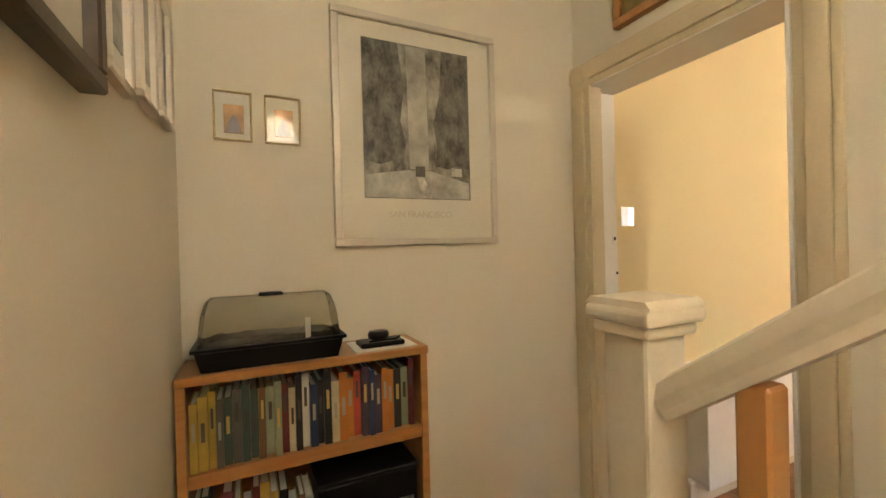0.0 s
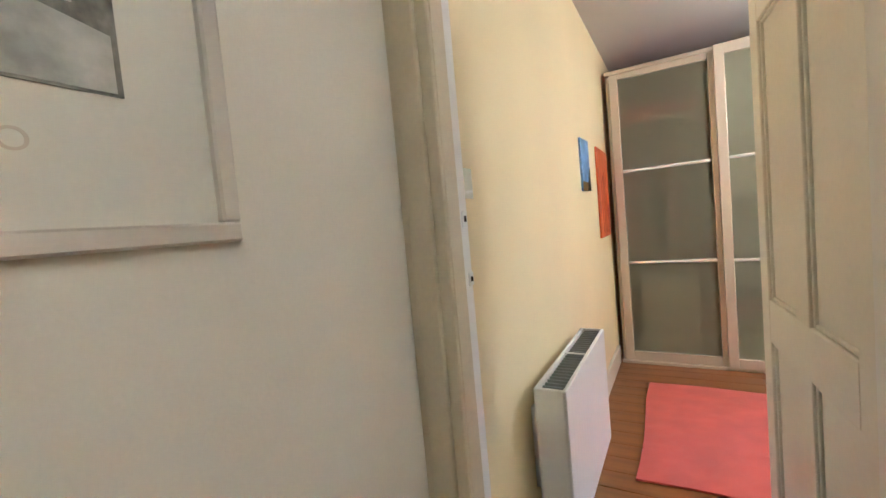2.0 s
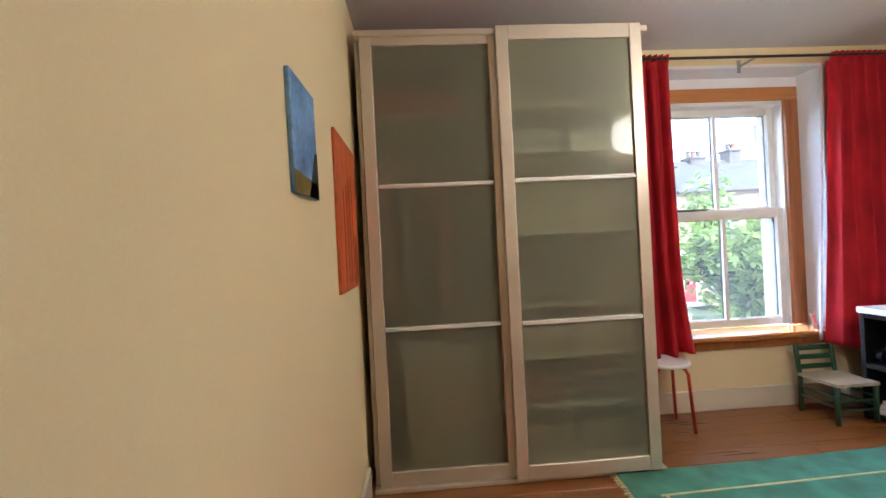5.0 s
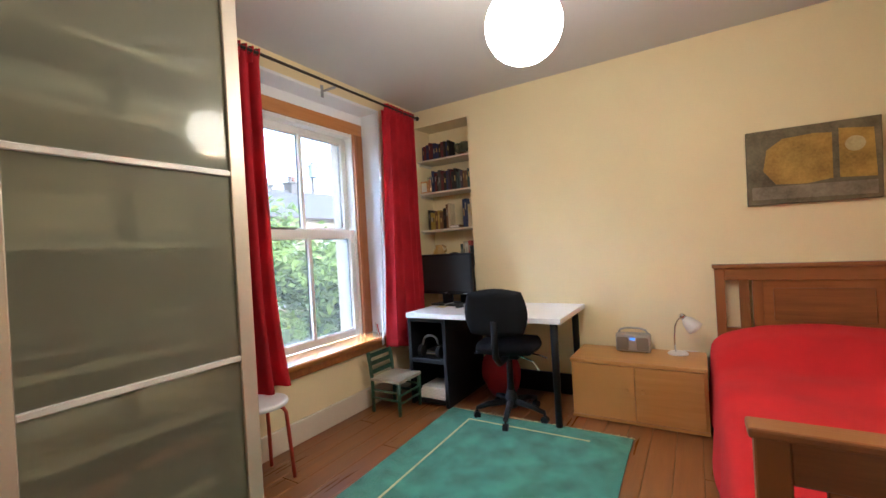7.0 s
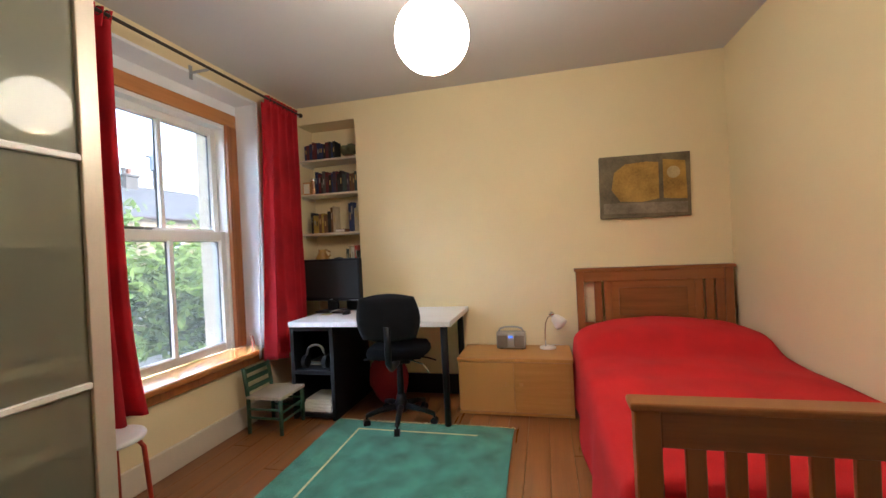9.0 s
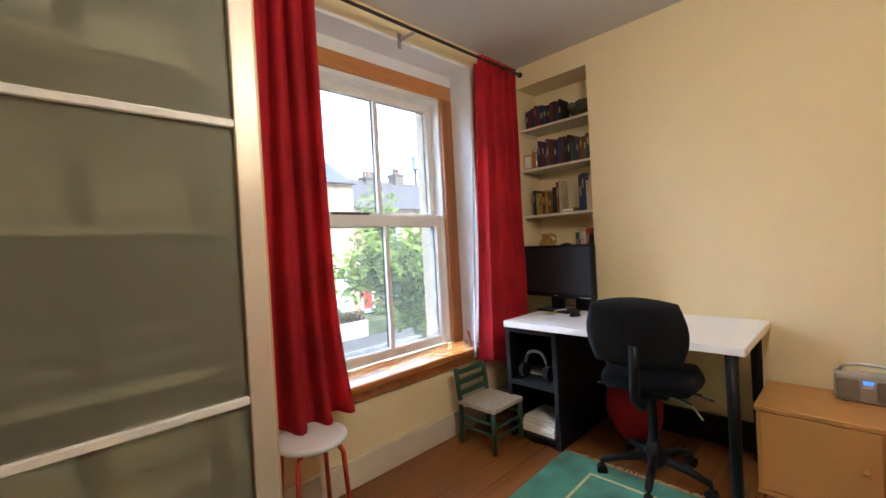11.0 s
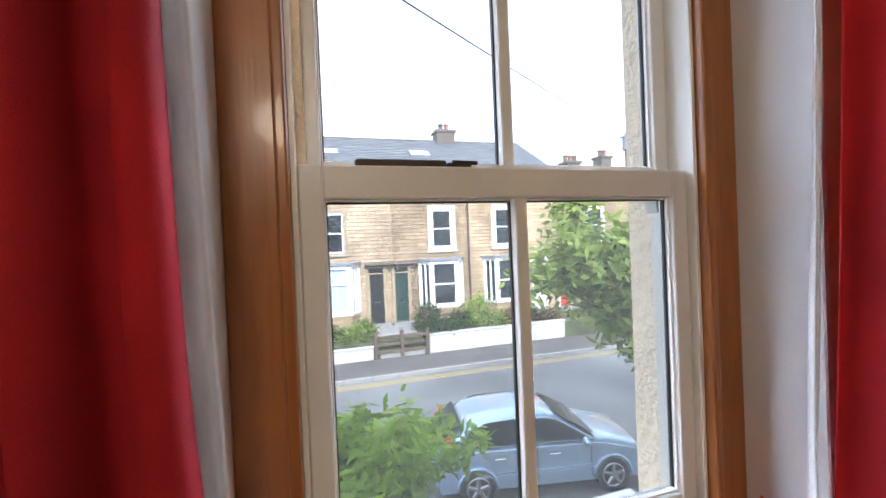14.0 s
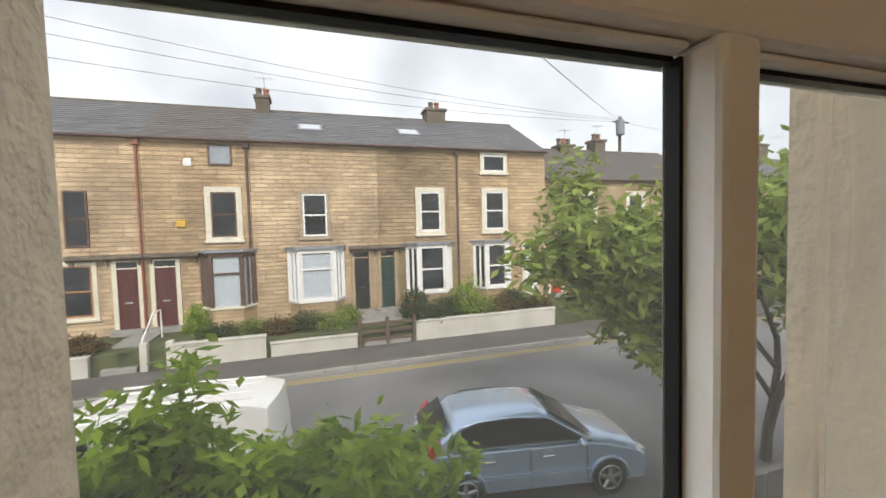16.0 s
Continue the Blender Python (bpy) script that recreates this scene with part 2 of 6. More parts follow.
for m, share in ((CURTAIN, .48), (LINING, .6)):
    n, l = m.node_tree.nodes, m.node_tree.links
    tl = n.new("ShaderNodeBsdfTranslucent"); mx = n.new("ShaderNodeMixShader"); mx.inputs[0].default_value = share
    l.new(n["Color Ramp"].outputs[0], tl.inputs[0]); l.new(n["Principled BSDF"].outputs[0], mx.inputs[1]); l.new(tl.outputs[0], mx.inputs[2]); l.new(mx.outputs[0], n["Material Output"].inputs[0])
BOARD.node_tree.nodes["Bump"].inputs["Strength"].default_value = .025
PINEX.node_tree.nodes["Principled BSDF"].inputs["Coat Roughness"].default_value = .22
for m in (BLACK, PLASTIC, FABRIC):
    m.node_tree.nodes["Principled BSDF"].inputs["Specular IOR Level"].default_value = .18
n, l = ENAMEL.node_tree.nodes, ENAMEL.node_tree.links
wv = n.new("ShaderNodeTexWave"); wv.bands_direction = "Y"; wv.inputs["Scale"].default_value = 7.6
wt = n.new("ShaderNodeTexCoord"); l.new(wt.outputs["Object"], wv.inputs["Vector"])
wb = n.new("ShaderNodeBump"); wb.inputs["Strength"].default_value, wb.inputs["Distance"].default_value = .5, .0012
l.new(wv.outputs["Fac"], wb.inputs["Height"]); l.new(wb.outputs[0], n["Principled BSDF"].inputs["Normal"])

# ---- structure ----
H = 2.58          # ceiling
XF = 3.86         # far wall
YW = 4.50         # window wall, room face
YD0, YD1 = 0.86, 1.0   # door wall
DX0, DX1, DH = 0.066, 0.755, 1.885   # doorway
RX0, RX1, RZ0, RZ1 = 2.05, 3.32, 0.515, 2.46   # window reveal, room side


def wall(name, m, boxes):
    bm = bmesh.new()
    for lo, hi in boxes:
        bx(bm, lo, hi)
    return solid(name, bm, m, kind="structure")


wall("floor", SUBFLOOR, [((-0.2, -1.6, -0.25), (4.4, 4.55, -0.02))])
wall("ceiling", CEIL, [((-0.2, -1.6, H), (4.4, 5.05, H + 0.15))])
wall("wall_left_landing", LANDING, [((-0.2, -0.75, -0.02), (0, YD0, H))])
wall("wall_left", CREAM, [((-0.2, YD0, -0.02), (0, 4.55, H))])
wall("wall_landing_end", LANDING, [((0, -0.75, -0.02), (2.9, -0.535, H))])
wall("wall_landing_side", LANDING, [((2.7, -0.535, -0.02), (2.9, YD0, H))])
E_DOOR = [((DX1 + .03, YD0, -0.02), (4.05, YD0 + .07, H)), ((DX0 - .03, YD0, DH + .03), (DX1 + .03, YD0 + .07, H)), ((0, YD0, -0.02), (DX0 - .03, YD0 + .07, H))]
wall("wall_door_landing", LANDING, E_DOOR)
wall("wall_door", CREAM, [((a[0], YD0 + .07, a[2]), (b[0], YD1, b[2])) for a, b in E_DOOR])
wall("wall_far", CREAM, [((XF, YD1, -0.02), (4.35, 3.92, H)), ((XF, 3.92, 2.42), (4.35, 4.55, H)), ((4.12, 3.92, -0.02), (4.35, 4.55, 2.42))])
wall("wall_window", CREAM, [((-0.2, YW, -0.02), (RX0, 4.735, H)), ((RX1, YW, -0.02), (4.35, 4.735, H)), ((RX0, YW, -0.02), (RX1, 4.735, RZ0)), ((RX0, YW, RZ1), (RX1, 4.735, H))])
RENDER = mat("rough cream render", (0.90, 0.74, 0.54), 0.9, 0.08, 3, 30, 1.0)
RENDER.node_tree.nodes["Bump"].inputs["Distance"].default_value = 0.012
wall("wall_outside", RENDER, [((-6, 4.735, -3.3), (2.218, 5.07, 3.4)), ((3.285, 4.735, -3.3), (12, 5.07, 3.4)), ((2.218, 4.735, -3.3), (3.285, 5.07, 0.30)), ((2.218, 4.735, 2.30), (3.285, 5.07, 3.4))])

# white plaster lining of the window reveal
bm = bmesh.new()
for x0, x1 in ((RX0 - .0, RX0 + .022), (RX1 - .022, RX1)):
    bx(bm, (x0, YW - .003, RZ0), (x1, 4.70, RZ1), .004)
bx(bm, (RX0 + .022, YW - .003, RZ1 - .022), (RX1 - .022, 4.70, RZ1), .004)
bx(bm, (RX0 + .022, 4.688, 2.3655), (RX1 - .022, 4.7345, RZ1 - .022))
solid("window_reveal", bm, REVEAL, kind="structure")

# skirting boards
bm = bmesh.new()
for lo, hi in (((1.58, YW - .022, 0), (3.86, YW, .15)), ((3.838, 1.0, 0), (3.86, 3.92, .14)), ((.8, 1.0, 0), (3.838, 1.022, .14)), ((0, 1.0, 0), (.022, 3.8, .15))):
    bx(bm, lo, hi, .006, 2)
solid("baseboard", bm, OFFWHITE, kind="structure")

# doorway lining and casings
bm = bmesh.new()
bx(bm, (DX0 - .03, YD0 - .01, 0), (DX0, YD1 + .02, DH), .003); bx(bm, (DX1, YD0 - .01, 0), (DX1 + .03, YD1 + .02, DH), .003)
bx(bm, (DX0 - .03, YD0 - .01, DH), (DX1 + .03, YD1 + .02, DH + .03), .003)
bx(bm, (DX1 - .012, YD0 - .008, 0), (DX1, YD0 + .062, DH), .003)
solid("door_1", bm, WHITE, kind="structure")
TAN = mat("yellowed cream gloss paint", (0.63, 0.55, 0.39), 0.4, 0.06, 3, 90, 0.08)
bm = bmesh.new()
bx(bm, (DX0, YD0 - .008, 0), (DX0 + .040, YD0 + .046, DH), .003)
for a, b, y in ((0.002, .022, .018), (.022, .075, .026), (.075, .104, .016)):
    bx(bm, (a, YD0 - y, 0), (b, YD0, DH + .09), .004, 2)
for a, b, y in ((DX1 + .004, DX1 + .03, .014), (DX1 + .03, DX1 + .08, .026), (DX1 + .08, DX1 + .10, .018)):
    bx(bm, (a, YD0 - y, 0), (b, YD0, DH + .09), .004, 2)
for a, b, y in ((.004, .03, .014), (.03, .08, .024), (.08, .10, .018)):
    bx(bm, (.0, YD0 - y + .001, DH + a), (DX1 + .10, YD0, DH + b), .004, 2)
bx(bm, (DX1 + .03, YD1, 0), (DX1 + .10, YD1 + .018, DH + .09), .004)
bx(bm, (.002, YD1, DH + .03), (DX1 + .10, YD1 + .017, DH + .09), .004)
solid("trim", bm, TAN, kind="structure")
keep = thing("door_keep", (DX0 - .01, 1.0, 1.1), "dull steel latch keeps screwed to the white door lining", "door keep")
for y, z, h in ((.999, 1.292, .020), (1.008, 1.150, .016), (.935, 1.088, .006)):
    part("plate", one(bx, (DX0 - .002, y - .011, z - h), (DX0 + .003, y + .011, z + h), .001), ENAMEL, keep)
    part("hole", one(bx, (DX0 + .002, y - .004, z - h * .35), (DX0 + .0045, y + .005, z + h * .35)), BLACK, keep)

# open panelled door leaf, hinged on the far jamb
leaf = thing("door_leaf", (.79, 1.03, 0.01), "cream painted panelled door standing open into the bedroom", "door")
LM = Matrix.Translation((.795, 1.045, 0.0)) @ Matrix.Rotation(radians(94.5), 4, "Z")


def leafbox(lo, hi, bev=.003):
    bm = bmesh.new(); bx(bm, lo, hi, bev)
    bm.transform(LM)
    return bm


LW = .735
DOORPAINT = mat("cream white door gloss", (0.78, 0.75, 0.66), 0.35, 0.04, 3, 70, 0.08)
for lo, hi in (((0, -.02, .01), (.095, .02, 1.9)), ((LW - .08, -.02, .01), (LW, .02, 1.9))):
    part("stile", leafbox(lo, hi), DOORPAINT, leaf)
part("muntin", leafbox((.33, -.0195, .2), (.42, .0195, 1.8)), DOORPAINT, leaf)
for z0, z1 in ((.01, .2), (.835, .967), (1.79, 1.9)):
    part("rail", leafbox((.095, -.0198, z0), (LW - .08, .0198, z1)), DOORPAINT, leaf)
for x0, x1 in ((.095, .33), (.42, LW - .08)):
    for z0, z1 in ((.2, .835), (.967, 1.79)):
        part("panel", leafbox((x0, -.006, z0), (x1, .006, z1), .001), DOORPAINT, leaf)
        bm = bmesh.new()
        for a, b in ((x0, x0 + .012), (x1 - .012, x1)):
            bx(bm, (a, -.013, z0), (b, .013, z1), .004, 2)
        for a, b in ((z0, z0 + .012), (z1 - .012, z1)):
            bx(bm, (x0 + .012, -.0128, a), (x1 - .012, .0128, b), .004, 2)
        bm.transform(LM)
        part("moulding", bm, DOORPAINT, leaf)
bm = bmesh.new(); cyl(bm, (LW - .06, -.02, .99), (LW - .06, -.06, .99), .012); bmesh.ops.create_uvsphere(bm, u_segments=14, v_segments=8, radius=.028, matrix=Matrix.Translation((LW - .06, -.075, .99)))
bm.transform(LM); part("knob", bm, STEEL, leaf, "dull metal door knob", True)
for z in (.3, 1.6):
    bm = bmesh.new(); cyl(bm, (0, -.018, z - .04), (0, -.018, z + .04), .009); bm.transform(LM)
    part("hinge", bm, STEEL, leaf)

# ---- window: pine casing, two sashes of two panes ----
win = tagged(new("window_1"), kind="structure", label="white painted sash window with varnished pine casing", category="window")
CX0, CX1, CZ0, CZ1 = 2.072, 3.298, 0.53, 2.365
for a, b in ((CX0, CX0 + .105), (CX1 - .105, CX1)):
    part("casing", one(bx, (a, 4.685, CZ0), (b, 4.735, CZ1 - .10), .006, 2), PINE, win)
    s = a + .105 if a == CX0 else a
    part("bead", one(bx, (s - .012, 4.672, CZ0), (s + .012, 4.735, CZ1 - .10), .006, 2), PINE, win)
part("casing_head", one(bx, (CX0, 4.686, CZ1 - .10), (CX1, 4.735, CZ1), .006, 2), PINEX, win)
part("window_sill", one(bx, (RX0 - .07, YW - .045, .485), (RX1 + .05, 4.74, .525), .012, 3), PINEX, win, "glossy varnished pine window board")
part("sill_apron", one(bx, (RX0 - .03, YW - .022, .43), (RX1 + .02, YW, .485), .005), PINE, win)
FX0, FX1 = CX0 + .117, CX1 - .117
for a, b in ((FX0, FX0 + .012), (FX1 - .012, FX1)):
    part("parting_bead", one(bx, (a, 4.70, CZ0), (b, 4.84, CZ1 - .10), .002), WHITE, win)
part("frame_head", one(bx, (FX0, 4.70, CZ1 - .13), (FX1, 4.84, CZ1 - .101), .002), WHITE, win)
part("outer_sill", one(bx, (2.220, 4.835, .301), (3.283, 5.11, .36), .01), WHITE, win)
part("outer_lining", one(bx, (3.178, 4.8425, .361), (3.2845, 4.862, 2.30), .004), WHITE, win, "white painted outer sash box")


SW = .047   # sash stile


def sash(y, z0, z1, bottom, top, name):
    """One sliding sash, its glass at y."""
    x0, x1 = FX0 + .012, FX1 - .012
    d0, d1 = y - .028, y + .022
    s = part(name, one(bx, (x0, d0, z0), (x0 + SW, d1, z1), .005, 2), WHITE, win)
    part("stile", one(bx, (x1 - SW, d0, z0), (x1, d1, z1), .005, 2), WHITE, s)
    part("bottom_rail", one(bx, (x0 + SW, d0 + .0005, z0), (x1 - SW, d1, z0 + bottom), .005, 2), WHITE, s)
    part("top_rail", one(bx, (x0 + SW, d0 + .0005, z1 - top), (x1 - SW, d1, z1), .005, 2), WHITE, s)
    part("glazing_bar", one(bx, (2.667, d0 - .003, z0 + bottom), (2.698, d1 - .010, z1 - top), .005, 2), WHITE, s)
    for a, b, outer in ((x0 + SW, 2.667, 0), (2.698, x1 - SW, 1)):
        za, zb = z0 + bottom, z1 - top
        o = (b - .005, b) if outer else (a, a + .005)
        bm = bmesh.new()
        for lo, hi in (((o[0], y - .016, za), (o[1], y + .002, zb)), ((a + .005, y - .016, za), (b - .005, y + .002, za + .005)), ((a + .005, y - .016, zb - .005), (b - .005, y + .002, zb))):
            bx(bm, lo, hi, .002)
        part("moulding", bm, WHITE, s)
        i = (a, a + .003) if outer else (b - .003, b)
        bm = bmesh.new()
        for lo, hi in (((i[0], y - .006, za + .0055), (i[1], y + .006, zb - .0055)), ((a + .0055, y - .004, zb - .0085), (b - .0055, y + .006, zb - .0052)),
                       ((o[0] - .003, y - .004, za + .0055), (o[0] - .0002, y + .006, zb - .0088)) if outer else ((o[1] + .0002, y - .004, za + .0055), (o[1] + .003, y + .006, zb - .0088))):
            bx(bm, lo, hi)
        part("seal", bm, PLASTIC, s)
        g = part("pane", one(sheet, 1, 1, lambda u, v, a=a, b=b: (a + u * (b - a), y + .004, z0 + bottom + v * (z1 - top - z0 - bottom))), DIMGLASS, s)
        g.visible_shadow = False
    return s


lower = sash(4.752, .5255, 1.435, .0615, .069, "lower_sash")
upper = sash(4.806, 1.385, CZ1 - .13, .065, .055, "upper_sash")
for x in (FX0 + .02, FX1 - .06):
    part("horn", one(prism, [(x, 1.385), (x + .04, 1.385), (x + .034, 1.33), (x + .01, 1.33)], 1, 4.785, 4.825), WHITE, upper)
part("trickle_vent", one(bx, (2.316, 4.745, 1.4355), (2.515, 4.765, 1.453), .003), BRONZE, win, "dark slim strip on the meeting rail")
bm = bmesh.new(); bx(bm, (2.517, 4.745, 1.4355), (2.575, 4.757, 1.448), .003); cyl(bm, (2.53, 4.75, 1.449), (2.59, 4.752, 1.449), .005)
part("catch", bm, BRONZE, win)

# ---- landing ----
def newel():
    n = thing("newel_post", (.90, .14, 0), "cream painted square newel post with moulded cap", "newel post")
    part("post", one(bx, (.862, .10, 0), (.936, .178, 1.165), .006, 2), OFFWHITE, n)
    bm = bmesh.new()
    bx(bm, (.852, .090, 1.150), (.946, .188, 1.166), .005, 2); bx(bm, (.843, .081, 1.166), (.955, .197, 1.190), .008, 3)
    prism(bm, [(.843, 1.190), (.955, 1.190), (.945, 1.200), (.853, 1.200)], 1, .085, .193)
    part("cap", bm, OFFWHITE, n)


def handrail():
    r = thing("stair_rail", (.97, .14, 1.0), "cream painted handrail rising from the newel post over a stained spindle", "handrail")
    bm = bmesh.new()
    prof = [(-.026, -.024), (.026, -.024), (.026, -.012), (.030, .002), (.024, .020), (0, .027), (-.024, .020), (-.030, .002), (-.026, -.012)]
    prism(bm, prof, 0, 0, 1.9)
    bm.transform(Matrix.Translation((.936, .139, 1.065)) @ Matrix.Rotation(radians(-37), 4, "Y"))
    part("handrail", bm, OFFWHITE, r)
    for k in range(7):
        x = 1.03 + .22 * k
        part("spindle", one(bx, (x, .117, max(0, .02 + (x - 1.05) * .76) if k else 0), (x + .036, .155, 1.05 + (x - .936) * .753), .004), SHELFWOOD, r)


def stairs():
    s = thing("attic_stairs", (1.2, .5, 0), "narrow painted wooden stairs climbing beside the bedroom door", "stairs")
    for k in range(8):
        x = 1.06 + .225 * k
        part("tread", one(bx, (x - .02, .18, .17 * (k + 1) - .03), (x + .225, YD0 - .03, .17 * (k + 1)), .008), SHELFWOOD, s)
        part("riser", one(bx, (x, .18, .17 * k), (x + .02, YD0 - .03, .17 * (k + 1) - .03)), OFFWHITE, s)
    part("string", one(prism, [(1.02, 0), (2.7, 0), (2.7, 1.45), (1.02, .20)], 1, .155, .18), OFFWHITE, s)


newel(); handrail(); stairs()


def book(y, x1, z, w, d, h, m, turn=0.0, lean=0.0, group="books on the shelf"):
    """A closed book whose spine faces +x, or -x when turned half round."""
    b = thing("book", (x1 - d / 2, y + w / 2, z), BOOK_LABEL[m.name], "book", group)
    T = Matrix.Translation((x1, y + w / 2, z)) @ Matrix.Rotation(turn, 4, "Z") @ Matrix.Rotation(lean, 4, "X")
    t = min(.003, w * .15)
    bm = bmesh.new()
    bx(bm, (-d, -w / 2, 0), (0, -w / 2 + t, h)); bx(bm, (-d, w / 2 - t, 0), (0, w / 2, h)); bx(bm, (-t, -w / 2 + t, 0), (0, w / 2 - t, h))
    bm.transform(T); part("cover", bm, m, b)
    bm = bmesh.new(); bx(bm, (-d + .004, -w / 2 + t, .004), (-t, w / 2 - t, h - .004)); bm.transform(T)
    part("page_block", bm, PAPER, b)
    if w > .014:
        bm = bmesh.new(); f = rnd.uniform(.5, .75)
        bx(bm, (0, -w * .20, h * f - h * .13), (.0008, w * .20, h * f + h * .13)); bm.transform(T)
        part("spine_title", bm, rnd.choice(TITLES), b)


BOOK_LABEL = {}
COVERS = []
for nm, c in (("yellow", (.42, .29, .05)), ("teal", (.045, .075, .065)), ("pale green", (.26, .30, .20)), ("maroon", (.12, .02, .025)), ("cream", (.52, .44, .29)), ("white", (.58, .55, .47)),
              ("dark blue", (.02, .035, .10)), ("black", (.015, .015, .016)), ("red", (.42, .06, .04)), ("orange", (.48, .17, .03)), ("purple", (.055, .035, .06)), ("brown", (.16, .08, .035)), ("grey", (.09, .085, .075)), ("light blue", (.15, .20, .25))):
    m = mat(nm + " book cloth", c, .55, .12, 12, 120, .1)
    COVERS.append(m)
    BOOK_LABEL[m.name] = nm + " book standing upright in a full shelf row"
TITLES = [mat("pale title print", (.34, .32, .27), .6), mat("dark title print", (.06, .05, .05), .6), mat("gilt title print", (.5, .36, .12), .5)]


def pick(*names):
    return COVERS[[m.name.split(" book")[0] for m in COVERS].index(rnd.choice(names))]


# bookcase, y -0.53 to 0.10
def bookcase():
    b = thing("bookcase", (.1, -.21, 0), "low orange pine bookcase filled with paperbacks", "bookcase")
    y0, y1, d = -.528, .10, .192
    for y in (y0, y1 - .022):
        part("side", one(bx, (.012, y, 0), (d, y + .022, .967), .002), SHELFWOOD, b)
    part("top", one(bx, (.006, y0 - .001, .967), (d + .006, y1 + .002, .990), .003), SHELFWOOD, b)
    for z in (.725, .41, .08):
        part("shelf", one(bx, (.02, y0 + .022, z), (d - .002, y1 - .022, z + .034), .002), SHELFWOOD, b)
    part("back", one(bx, (.006, y0 + .002, .02), (.013, y1 - .002, .966)), SHELFWOOD, b)
    row = ["yellow", "yellow", "yellow", "grey", "teal", "grey", "teal", "teal", "brown", "pale green", "pale green", "maroon", "cream", "black", "white", "dark blue", "black", "black", "cream", "orange", "orange", "red", "purple", "dark blue", "purple", "orange", "orange", "black", "pale green", "maroon", "white"]
    y = y0 + .026
    for nm in row:
        w = rnd.uniform(.0145, .021)
        if y + w > y1 - .024:
            break
        book(y, d - rnd.uniform(.006, .03), .759, w, rnd.uniform(.11, .13), rnd.uniform(.160, .200), pick(nm), group="books in the top row of the bookcase")
        y += w + .0012
    for z, stop in ((.444, .16), (.114, .60)):
        y = y0 + .026
        while y < y0 + .02 + (stop if z > .4 else .56) + .12:
            w = rnd.uniform(.014, .026)
            book(y, d - rnd.uniform(.008, .03), z, w, rnd.uniform(.11, .14), rnd.uniform(.16, .255), pick("grey", "cream", "yellow", "brown", "white", "maroon", "teal", "black"), group="books in the lower rows of the bookcase")
            y += w + .0012


bookcase()
al = thing("album_box", (.11, 0, .444), "dark album box with printed front lying in the bookcase", "box")
part("box", one(bx, (.03, -.215, .445), (.180, .065, .64), .004), PLASTIC, al)
part("front_print", one(bx, (.180, -.19, .47), (.182, .05, .56)), mat("mottled photo print", (.3, .28, .27), .5, .4, 25, 90, .05, c2=(.6, .57, .55)), al)
part("lid", one(bx, (.028, -.218, .641), (.183, .068, .652), .003), PLASTIC, al)


def propagator():
    p = thing("seed_propagator", (.11, -.31, .99), "black seed tray with cloudy clear plastic dome lid on the bookcase", "seed tray")
    bm = bmesh.new()
    def ring(x0, x1, y0, y1, z):
        return [bm.verts.new(c) for c in ((x0, y0, z), (x1, y0, z), (x1, y1, z), (x0, y1, z))]
    prof = [(.012, .991), (.0, 1.040), (-.008, 1.042), (-.008, 1.050), (.004, 1.050), (.014, 1.0)]
    rs = [ring(.045 + o, .192 - o, -.487 + o, -.142 - o, z) for o, z in prof]
    for s, t in zip(rs, rs[1:]):
        for k in range(4):
            bm.faces.new((s[k], s[(k + 1) % 4], t[(k + 1) % 4], t[k]))
    bm.faces.new(rs[0][::-1]); bm.faces.new(rs[-1])
    part("tray", bm, PLASTIC, p)
    bm = bmesh.new()
    sheet(bm, 14, 34, lambda u, v: (.062 + .114 * u, -.468 + .308 * v, 1.0 + (.062 + .006 * noise.noise((u * 9, v * 24, 3))) * min(1, 14 * min(u, 1 - u), 30 * min(v, 1 - v)) ** .4))
    part("compost", bm, mat("dark compost", (.010, .007, .005), .95, .3, 30, 200, 1.0), p)
    part("plant_label", one(bx, (.168, -.235, 1.03), (.170, -.222, 1.10)), PAPER, p, "white plastic plant label")
    def dome(u, v):
        a = (u - .5) * math.pi
        sx, sz = math.copysign(abs(math.sin(a)) ** .55, a), abs(math.cos(a)) ** .42
        e = min(1, min(v, 1 - v) * 15) ** .4
        return (.118 + .072 * sx * (.86 + .14 * e), -.484 + .338 * v + 0 * u, 1.051 + .112 * sz * e)
    d = part("dome", one(sheet, 24, 36, dome), CLEAR, p, "cloudy clear plastic dome", True)
    d.visible_shadow = False
    part("vent", one(bx, (.10, -.345, 1.160), (.135, -.285, 1.169), .003), PLASTIC, p)


propagator()
sh = solid("paper_sheet", one(bx, (.045, -.105, .9905), (.182, .075, .993)), PAPER, "sheet of white paper lying on the bookcase", "paper")
gd = thing("camera_case", (.12, -.02, .993), "small black camera case on white paper", "camera case")
part("base", one(bx, (.085, -.085, .9935), (.160, .045, 1.008), .005, 2), PLASTIC, gd)
bm = bmesh.new(); lathe(bm, [(.018, 0), (.030, .006), (.031, .018), (.027, .026), (.012, .026)], (.122, -.025, 1.008))
part("lens_cap", bm, PLASTIC, gd, smooth=True)
part("strap", one(tube, [(.15, -.06, 1.011), (.158, -.02, 1.014), (.15, .02, 1.011), (.12, .04, 1.011)], .003), FABRIC, gd)


